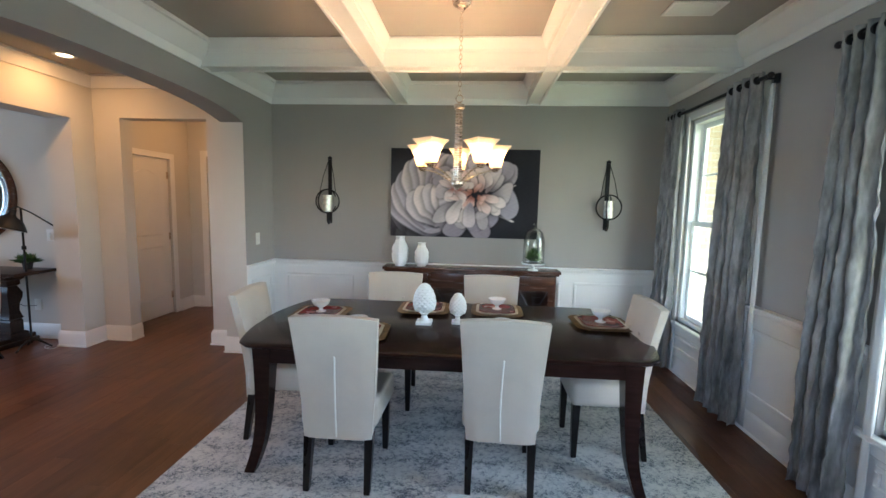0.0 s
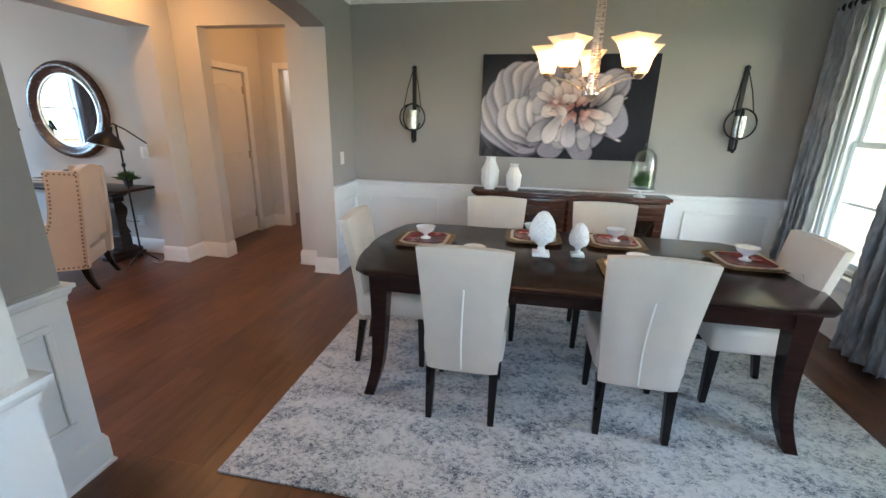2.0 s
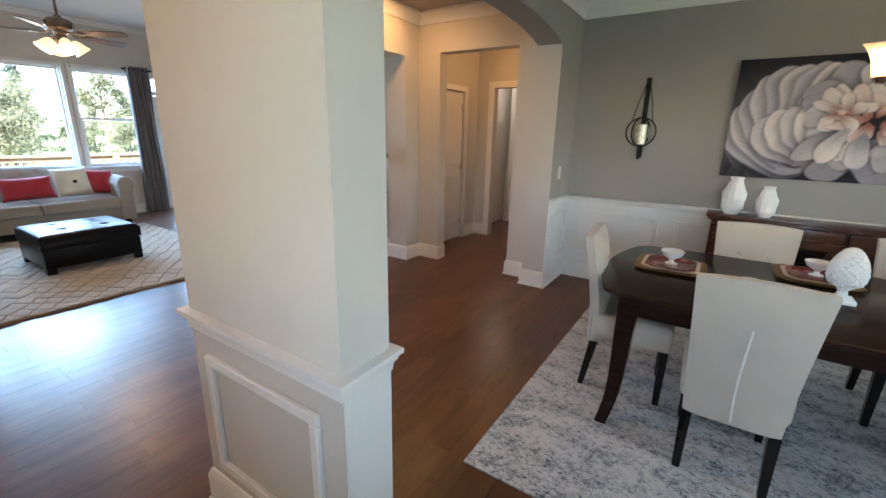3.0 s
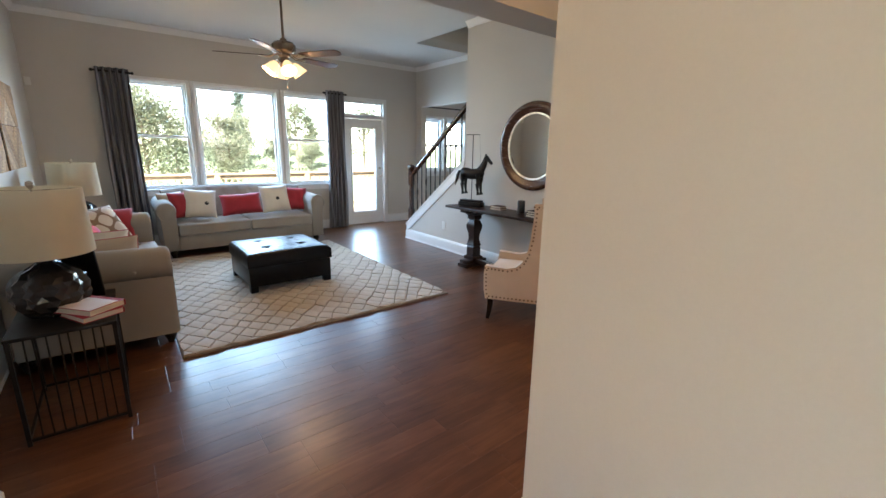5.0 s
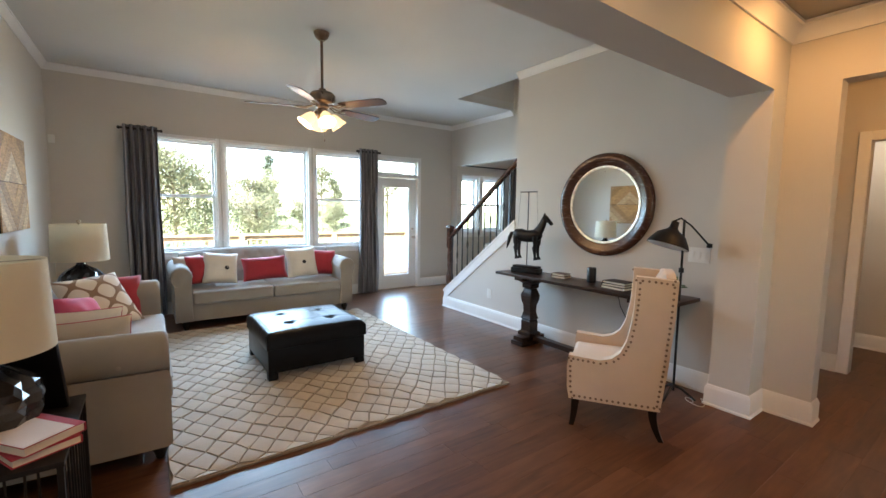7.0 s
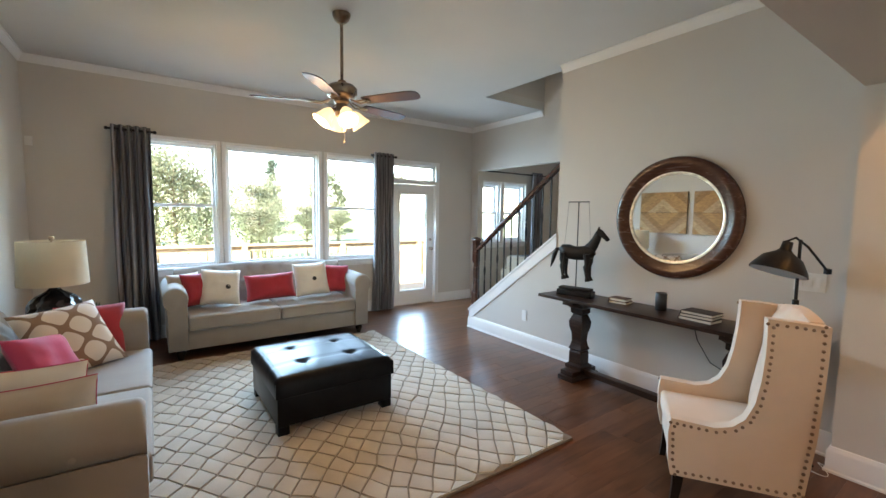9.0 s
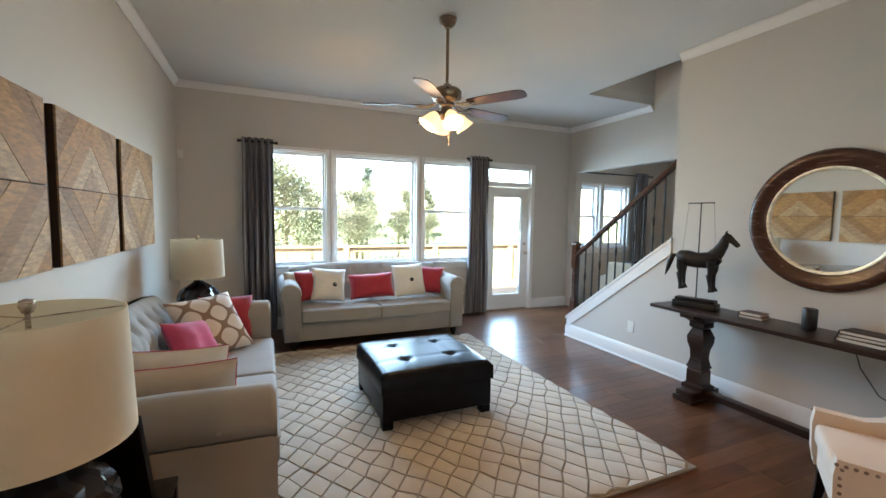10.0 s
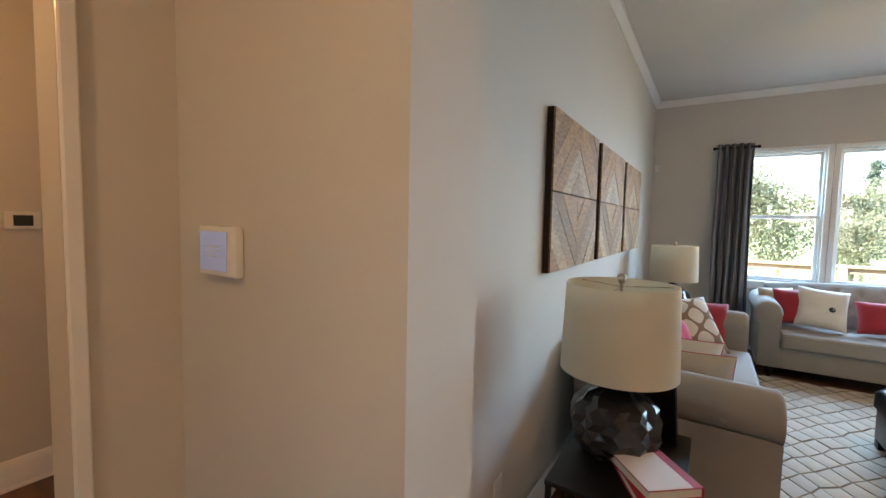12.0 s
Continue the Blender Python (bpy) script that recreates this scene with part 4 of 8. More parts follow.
stand = thing("cake_stand", pose(0.63, 4.215, 0.866), "white footed cake stand on the sideboard", "cake stand")
bm = bmesh.new()
lathe(bm, [(0.055, 0), (0.05, 0.008), (0.016, 0.022), (0.013, 0.05), (0.03, 0.062), (0.118, 0.066), (0.120, 0.078), (0.112, 0.074), (0, 0.072)], 28)
part("dish", bm, "ceramic", stand)
cloche = thing("glass_cloche", pose(0.63, 4.215, 0.9405) @ Matrix.Diagonal((1.06, 1.06, 1.2, 1)), "clear glass bell cloche on a white stand", "cloche")
bm = bmesh.new()
lathe(bm, [(0.100, 0), (0.101, 0.12), (0.098, 0.20), (0.080, 0.255), (0.045, 0.285), (0.012, 0.297), (0.010, 0.297), (0.043, 0.281), (0.077, 0.252), (0.095, 0.20), (0.098, 0.12), (0.097, 0)], 32)
part("bell", bm, "bell_glass", cloche)
bm = bmesh.new()
lathe(bm, [(0.007, 0.294), (0.007, 0.304), (0.017, 0.314), (0.018, 0.325), (0.010, 0.336), (0, 0.338)], 16)
part("knob", bm, "bell_glass", cloche)
bm = bmesh.new()
tuft(bm, 0, 0, 0.02, 520, 0.088, 0.16, 5, 0.007)
moss = part("foliage_ball", bm, "plant")
moss.matrix_world = pose(0.63, 4.215, 0.9405)
tagged(moss, "small clump of green foliage under a glass cloche", "plant")


# ---- the flower painting ----
def painting():
    root = thing("painting", pose(-0.0925, 4.42, 1.165), "large canvas of a pale pink and white peony on charcoal", "painting")
    W, Hh, dp = 1.545, 0.92, 0.035
    M["canvas"] = surf("charcoal_canvas", (0.045, 0.045, 0.052), 0.6, 3, 0.5, 0.2, 250)
    part("canvas", B((-W / 2, -dp, 0, W / 2, -0.001, Hh), bevel=0.003), "canvas", root)
    m, t, b = node_mat("petal_paint")
    at = t.nodes.new("ShaderNodeAttribute")
    at.attribute_name = "pigment"
    t.links.new(at.outputs["Color"], b.inputs["Base Color"])
    nz = t.nodes.new("ShaderNodeTexNoise")
    nz.inputs["Scale"].default_value, nz.inputs["Detail"].default_value = 140, 4
    bp = t.nodes.new("ShaderNodeBump")
    bp.inputs["Strength"].default_value, bp.inputs["Distance"].default_value = 0.25, 0.002
    t.links.new(nz.outputs[0], bp.inputs["Height"])
    t.links.new(bp.outputs[0], b.inputs["Normal"])
    b.inputs["Roughness"].default_value = 0.75
    b.inputs["Specular IOR Level"].default_value = 0.2
    nx, nz2 = 300, 178
    gx, gz = np.meshgrid(np.linspace(0, 1.68, nx), np.linspace(0, 1, nz2))
    rng = np.random.RandomState(7)
    sx, sz = gx.copy(), gz.copy()
    for fr, am in ((5.0, 0.022), (11.0, 0.012), (23.0, 0.006)):
        p1, p2, p3, p4 = rng.uniform(0, 6.28, 4)
        gx, gz = gx + am * np.sin(fr * gz + p1 + 1.5 * np.sin(fr * 0.7 * gx + p2)), gz + am * np.sin(fr * gx + p3 + 1.5 * np.sin(fr * 0.6 * gz + p4))
    img = np.zeros((nz2, nx, 3)) + np.array((0.020, 0.020, 0.025))
    soft = 0.5 + 0.5 * np.sin(3.1 * gx + 1.7 * np.sin(4.3 * gz))
    img += (0.07 * soft * np.clip(1 - gx / 0.5, 0, 1))[..., None]

    def step(a, lo, hi):
        q = np.clip((a - lo) / (hi - lo), 0, 1)
        return q * q * (3 - 2 * q)

    def petal(x, z, ang, length, width, curl, root_c, tip_c, fold=0.35, vein=0.0):
        """One brushed petal: a bent blade with a dark root, a pale lip and a soft shadow beneath."""
        ca, sa = math.cos(ang), math.sin(ang)
        u = ((gx - x) * ca + (gz - z) * sa) / length
        v = (-(gx - x) * sa + (gz - z) * ca) / width - curl * u * u
        wide = np.sqrt(np.clip(u * 1.15 + 0.03, 0, 1)) * np.sqrt(np.clip(1 - np.clip(u, 0, 2) ** 4, 0, 1)) + 1e-4
        wide *= 1 + 0.05 * np.sin(9 * u + 20 * x)
        q = np.abs(v) / wide
        inside = (u > -0.02) & (u < 1)
        shadow = (1 - step(q, 0.9, 1.45)) * ((u > 0.15) & (u < 1.12))
        img[:] = img * (1 - 0.55 * shadow)[..., None]
        a = (1 - step(q, 0.88, 1.04)) * inside
        sgn = v / wide
        lit = 0.70 + 0.30 * step(u, 0.05, 0.8) + 0.16 * sgn * fold + 0.10 * step(q, 0.72, 0.95)
        lit = lit - 0.16 * np.exp(-((sgn + 0.25) / 0.16) ** 2) * (1 - u) + vein * np.sin(16 * sgn + 5 * u)
        g = step(u, 0.02, 0.75)[..., None]
        c = (np.array(root_c) * (1 - g) + np.array(tip_c) * g) * lit[..., None]
        img[:] = img * (1 - a[..., None]) + c * a[..., None]

    D = math.radians
    ash, lilac, pearl, cream_c = (0.10, 0.10, 0.12), (0.40, 0.38, 0.43), (0.60, 0.56, 0.57), (0.72, 0.66, 0.63)
    rose, coral = (0.55, 0.33, 0.29), (0.50, 0.20, 0.15)
    # dim leaves low in the corner and thin tips on the other side
    for x, z, a, l, w in ((0.02, 0.02, 80, 0.50, 0.07), (0.16, 0.0, 110, 0.40, 0.07), (0.30, 0.02, 60, 0.26, 0.06), (0.42, 0.0, 40, 0.22, 0.06)):
        petal(x, z, D(a), l, w, 0.1, (0.05, 0.05, 0.06), (0.24, 0.24, 0.26))
    for k in range(5):
        petal(1.14 + 0.02 * k, 0.42 - 0.035 * k, D(28 - 11 * k), 0.34 - 0.03 * k, 0.014, 0.5, lilac, cream_c)
    # the tall half-closed bloom: long shells one inside the other
    for k in range(9):
        petal(0.62 - 0.012 * k, 0.03 + 0.018 * k, D(152 - 10.5 * k), 0.86 - 0.022 * abs(k - 4), 0.22, -0.55 + 0.10 * k, ash if k % 3 == 0 else lilac, pearl if k % 2 else (0.46, 0.44, 0.49), 0.8, 0.005)
    for k in range(5):
        petal(0.66, 0.10, D(146 - 14 * k), 0.58 - 0.02 * k, 0.15, -0.35 + 0.12 * k, (0.26, 0.24, 0.28), cream_c if k % 2 else pearl, 0.7, 0.005)
    # broad outer petals of the open bloom, then ring after ring inwards
    for ring, (n, r, l, w) in enumerate(((12, 0.20, 0.40, 0.15), (11, 0.17, 0.33, 0.12), (12, 0.13, 0.26, 0.085), (11, 0.09, 0.20, 0.06), (9, 0.04, 0.15, 0.04))):
        for k in range(n):
            a = 2 * math.pi * (k + 0.45 * ring) / n + rng.uniform(-0.4, 0.4) - 0.6
            low = 0.5 - 0.5 * math.sin(a)
            rc = [ash, (0.24, 0.22, 0.25), (0.34, 0.27, 0.28), rose, coral][ring]
            tc = [lilac, pearl, cream_c, (0.74, 0.62, 0.58), (0.66, 0.44, 0.38)][ring]
            tc = [c * (1 - 0.30 * low * (ring < 2)) for c in tc]
            petal(0.93 + r * math.cos(a) * 1.15, 0.50 + r * math.sin(a) * 0.80, a + rng.uniform(-0.8, 0.8), l * rng.uniform(0.6, 1.15), w * rng.uniform(0.75, 1.25), rng.uniform(-0.7, 0.7), rc, tc, rng.uniform(-0.9, 0.9), 0.006)
    for k in range(7):
        petal(0.74 + 0.04 * math.cos(k), 0.56 + 0.03 * math.sin(k), D(75 * k + 20), rng.uniform(0.10, 0.19), 0.05, rng.uniform(-0.6, 0.6), coral if k % 2 else rose, cream_c, 0.5)
    petal(0.78, 0.42, D(-112), 0.30, 0.10, 0.3, pearl, cream_c, 0.6)
    petal(0.90, 0.40, D(-80), 0.28, 0.10, -0.3, lilac, pearl, -0.6)
    for _ in range(2):
        img[1:-1, 1:-1] = 0.4 * img[1:-1, 1:-1] + 0.15 * (img[:-2, 1:-1] + img[2:, 1:-1] + img[1:-1, :-2] + img[1:-1, 2:])
    img *= (0.97 + 0.03 * np.sin(70 * sx + 30 * sz + 5 * np.sin(40 * sz)))[..., None]
    img = np.clip(img * np.array((1.02, 0.96, 0.96)), 0.008, 0.85)
    xs = np.linspace(-W / 2 + 0.002, W / 2 - 0.002, nx)
    zs = np.linspace(0.002, Hh - 0.002, nz2)
    me = bpy.data.meshes.new("painted_flower")
    verts = [(x, -dp - 0.0008, z) for z in zs for x in xs]
    faces = [(j * nx + i, j * nx + i + 1, (j + 1) * nx + i + 1, (j + 1) * nx + i) for j in range(nz2 - 1) for i in range(nx - 1)]
    me.from_pydata(verts, [], faces)
    layer = me.color_attributes.new("pigment", "FLOAT_COLOR", "POINT")
    layer.data.foreach_set("color", np.concatenate([img.reshape(-1, 3), np.ones((nx * nz2, 1))], axis=1).astype(np.float32).ravel())
    me.materials.append(m)
    ob = new("painted_flower", me)
    ob.parent = root


painting()


# ---- sconces, switch, chandelier, vent ----
def sconce(x):
    root = thing("candle_sconce", pose(x, 4.42, 1.28), "black iron wall sconce with a mercury-glass candle cup", "sconce", "wall sconces")
    part("strap", B((-0.02, -0.014, 0.0, 0.02, -0.001, 0.69), bevel=0.003), "iron", root)
    bm = bmesh.new()
    lathe(bm, [(0, 0.675), (0.022, 0.68), (0.024, 0.70), (0, 0.715)], 12, 0, -0.012)
    part("cap", bm, "iron", root)
    bm = bmesh.new()
    tube(bm, [(0, -0.01, 0.02), (0, -0.06, 0.0), (0, -0.095, 0.03), (0, -0.095, 0.115)], 0.012, 8)
    part("hook", bm, "iron", root)
    for rz in (0, 62):
        bm = bmesh.new()
        pts = [(0.125 * math.sin(a), 0, 0.235 + 0.125 * math.cos(a)) for a in [2 * math.pi * i / 36 for i in range(37)]]
        tube(bm, pts, 0.007, 6)
        ring = part("ring", bm, "iron", root)
        ring.matrix_local = pose(0, -0.095, 0, 0, 0, rz)
    bm = bmesh.new()
    for s in (-1, 1):
        tube(bm, [(s * 0.012, -0.015, 0.67), (s * 0.055, -0.06, 0.50), (s * 0.085, -0.09, 0.33)], 0.004, 6)
    part("stay", bm, "iron", root)
    bm = bmesh.new()
    lathe(bm, [(0.0, 0.115), (0.05, 0.118), (0.05, 0.126), (0, 0.127)], 20, 0, -0.095)
    part("tray", bm, "iron", root)
    bm = bmesh.new()
    lathe(bm, [(0.046, 0.127), (0.05, 0.19), (0.048, 0.30), (0.044, 0.30), (0.045, 0.19), (0.042, 0.131), (0, 0.13)], 20, 0, -0.095)
    part("candle_cup", bm, "silver", root, "silvery mercury-glass cup")


sconce(-1.53)
sconce(1.375)


def plate_on(name, m, w, h, label, cat, toggles=1):
    root = thing(name, m, label, cat)
    part("cover", B((-w / 2, -0.006, -h / 2, w / 2, -0.0005, h / 2), bevel=0.002), "plastic", root)
    for i in range(toggles):
        x = (i - (toggles - 1) / 2) * 0.045
        part("rocker", B((x - 0.012, -0.011, -0.03, x + 0.012, -0.006, 0.03), bevel=0.002), "plastic", root)
    return root


plate_on("light_switch", pose(-2.17, 4.07, 1.12, 0, 0, 90), 0.075, 0.12, "white light switch on the gray wall", "switch")
plate_on("light_switch", pose(-4.31, 4.0, 1.10), 0.16, 0.12, "white triple light switch by the living room corner", "switch", 3)
plate_on("power_outlet", pose(-6.80, 4.0, 0.36), 0.075, 0.12, "white power outlet low on the wall", "outlet", 0)
plate_on("power_outlet", pose(-4.55, 4.0, 0.36), 0.075, 0.12, "white power outlet under the console table", "outlet", 0)
plate_on("power_outlet", pose(-4.72, -0.5, 0.38, 0, 0, 180), 0.075, 0.12, "white power outlet behind the end table", "outlet", 0)

vent = thing("ceiling_vent", pose(1.32, 2.79, CEIL), "white louvred ceiling vent", "vent")
bm = bmesh.new()
for a in ((-0.16, -0.09, 0.16, -0.07), (-0.16, 0.07, 0.16, 0.09), (-0.16, -0.07, -0.14, 0.07), (0.14, -0.07, 0.16, 0.07)):
    box(bm, a[0], a[1], -0.010, a[2], a[3], -0.0005, 0.002, 1)
part("frame", bm, "plastic", vent)
for i in range(9):
    s = part("slat", B((-0.14, -0.001, -0.007, 0.14, 0.001, 0.007)), "plastic", vent)
    s.matrix_local = pose(0, -0.06 + 0.015 * i, -0.008, 40, 0, 0)


def chandelier():
    cx, cy = -0.10, 2.68
    root = thing("chandelier", pose(cx, cy, 1.6), "brushed nickel five-light chandelier with lit frosted square shades", "chandelier")
    bm = bmesh.new()
    lathe(bm, [(0, CEIL - 1.6 - 0.045), (0.02, CEIL - 1.6 - 0.045), (0.055, CEIL - 1.6 - 0.02), (0.062, CEIL - 1.6 - 0.006), (0.062, CEIL - 1.6 - 0.001)], 24)
    part("canopy", bm, "nickel", root)
    z, i = 0.60, 0
    zt = CEIL - 1.6 - 0.05
    while z < zt:
        bm = bmesh.new()
        pts = [(0.009 * math.cos(a), 0, 0.017 * math.sin(a)) for a in [2 * math.pi * q / 12 for q in range(13)]]
        tube(bm, pts, 0.0022, 5)
        ln = part("chain_link", bm, "nickel", root)
        ln.matrix_local = pose(0, 0, z, 0, 0, 90 * (i % 2))
        z += 0.027
        i += 1
    bm = bmesh.new()
    pts = [(0.022 * math.cos(a), 0, 0.565 + 0.022 * math.sin(a)) for a in [2 * math.pi * q / 20 for q in range(21)]]
    tube(bm, pts, 0.0035, 6)
    part("loop", bm, "nickel", root)
    bm = bmesh.new()
    lathe(bm, [(0.0, 0.545), (0.012, 0.543), (0.012, 0.535), (0.034, 0.528), (0.034, 0.505), (0.026, 0.50), (0, 0.50)], 20)
    lathe(bm, [(0, 0.0), (0.008, 0.004), (0.012, 0.014), (0.030, 0.022), (0.042, 0.035), (0.042, 0.058), (0.018, 0.064), (0.018, 0.50), (0.0, 0.50)], 20)
    part("stem", bm, "nickel", root)
    for a in range(4):
        bm = bmesh.new()
        ca, sa = math.cos(math.pi / 4 + a * math.pi / 2), math.sin(math.pi / 4 + a * math.pi / 2)
        tube(bm, [(0.032 * ca, 0.032 * sa, 0.055), (0.023 * ca, 0.023 * sa, 0.505)], 0.0045, 6)
        part("rod", bm, "nickel", root)
    for deg in (160, 232, 304, 16, 88):
        a = radians(deg)
        bm = bmesh.new()
        pts = []
        for j in range(13):
            t = j / 12
            pts.append((0.035 + 0.215 * t, 0, 0.045 + 0.085 * math.sin(t * math.pi / 2) ** 0.9))
        tube(bm, pts + [(0.262, 0, 0.128)], 0.0055, 8)
        arm = part("arm", bm, "nickel", root)
        arm.matrix_local = pose(0, 0, 0, 0, 0, deg)
        bm = bmesh.new()
        lathe(bm, [(0, 0.12), (0.016, 0.122), (0.028, 0.138), (0.034, 0.148), (0.022, 0.152), (0, 0.152)], 16, 0.252, 0)
        part("cup", bm, "nickel", arm)
        bm = bmesh.new()
        lathe(bm, [(0.030, 0.152), (0.034, 0.175), (0.041, 0.215), (0.056, 0.255), (0.078, 0.285), (0.074, 0.285), (0.052, 0.257), (0.038, 0.217), (0.030, 0.178), (0.026, 0.156)], 4, 0.252, 0)
        part("shade", bm, "shade_glow", arm, "lit frosted glass shade", smooth=60)
        lamp("chandelier_bulb", "POINT", pose(cx + 0.252 * math.cos(a), cy + 0.252 * math.sin(a), 1.6 + 0.235), 9.0, CANDLE, 0.022)


chandelier()


def downlight(x, y, z=CEIL):
    root = thing("downlight", pose(x, y, z), "white recessed ceiling downlight, lit", "downlight", "recessed downlights")
    bm = bmesh.new()
    lathe(bm, [(0.055, -0.001), (0.085, -0.001), (0.085, -0.006), (0.075, -0.010), (0.058, -0.006), (0.055, -0.002)], 24)
    part("trim", bm, "plastic", root)
    bm = bmesh.new()
    lathe(bm, [(0, -0.004), (0.054, -0.004), (0.054, -0.0015), (0, -0.0015)], 20)
    part("lens", bm, "can_glow", root)


downlight(-3.5, 3.45, 2.70)
# next two fixtures are unseen, added to match the inferred foyer lamps
downlight(-2.6, -0.6, 2.70)
downlight(-3.12, 1.4, 2.70)
downlight(-7.0, 6.3, 2.62)

# dining rug
m, t, b = node_mat("distressed_rug")
co = t.nodes.new("ShaderNodeTexCoord")
n1 = t.nodes.new("ShaderNodeTexNoise")
n1.inputs["Scale"].default_value, n1.inputs["Detail"].default_value, n1.inputs["Roughness"].default_value = 3.2, 6, 0.65
vo = t.nodes.new("ShaderNodeTexBrick")
vo.inputs["Scale"].default_value = 23
vo.inputs["Color1"].default_value, vo.inputs["Color2"].default_value, vo.inputs["Mortar"].default_value = (0.2, 0.2, 0.2, 1), (0.75, 0.75, 0.75, 1), (1, 1, 1, 1)
vo.inputs["Mortar Size"].default_value = 0.03
n2 = t.nodes.new("ShaderNodeTexNoise")
n2.inputs["Scale"].default_value, n2.inputs["Detail"].default_value = 38, 4
n3 = t.nodes.new("ShaderNodeTexNoise")
n3.inputs["Scale"].default_value, n3.inputs["Detail"].default_value = 260, 2
wv = t.nodes.new("ShaderNodeTexWave")
wv.wave_type = "RINGS"
wv.inputs["Scale"].default_value, wv.inputs["Distortion"].default_value, wv.inputs["Detail"].default_value = 1.6, 9, 4
wp = t.nodes.new("ShaderNodeVectorMath")
wp.operation = "MULTIPLY_ADD"
wp.inputs[1].default_value = (0.06, 0.06, 0.06)
t.links.new(n2.outputs["Color"], wp.inputs[0])
t.links.new(co.outputs["Object"], wp.inputs[2])
t.links.new(wp.outputs[0], vo.inputs["Vector"])
for n in (n1, n2, n3, wv):
    t.links.new(co.outputs["Object"], n.inputs["Vector"])


def math_node(op, a, b2):
    nd = t.nodes.new("ShaderNodeMath")
    nd.operation = op
    for k, v in enumerate((a, b2)):
        if isinstance(v, (int, float)):
            nd.inputs[k].default_value = v
        else:
            t.links.new(v, nd.inputs[k])
    return nd.outputs[0]


mixv = math_node("ADD", math_node("MULTIPLY", n1.outputs[0], 0.75), math_node("MULTIPLY", vo.outputs[0], 0.50))
mixv = math_node("ADD", mixv, math_node("MULTIPLY", n2.outputs[0], 0.80))
mixv = math_node("ADD", mixv, math_node("MULTIPLY", wv.outputs[0], 0.16))
mixv = math_node("ADD", mixv, math_node("MULTIPLY", n3.outputs[0], 0.12))
rp = t.nodes.new("ShaderNodeValToRGB")
for _ in range(2):
    rp.color_ramp.elements.new(0.5)
for e, (p, c) in zip(rp.color_ramp.elements, ((0.41, (0.10, 0.115, 0.14)), (0.485, (0.28, 0.295, 0.32)), (0.54, (0.47, 0.475, 0.475)), (0.62, (0.63, 0.62, 0.60)))):
    e.position, e.color = p, (*c, 1)
sc = math_node("MULTIPLY", mixv, 0.455)
t.links.new(sc, rp.inputs[0])
t.links.new(rp.outputs[0], b.inputs["Base Color"])
b.inputs["Roughness"].default_value = 0.95
bp = t.nodes.new("ShaderNodeBump")
bp.inputs["Strength"].default_value, bp.inputs["Distance"].default_value = 0.5, 0.003
t.links.new(math_node("ADD", n3.outputs[0], mixv), bp.inputs["Height"])
t.links.new(bp.outputs[0], b.inputs["Normal"])
drug = part("area_rug", B((-1.52, -1.22, 0, 1.52, 1.22, 0.011), bevel=0.003), m)
drug.matrix_world = pose(-0.12, 2.65, 0.0005)
tagged(drug, "distressed gray and cream area rug under the dining table", "rug")


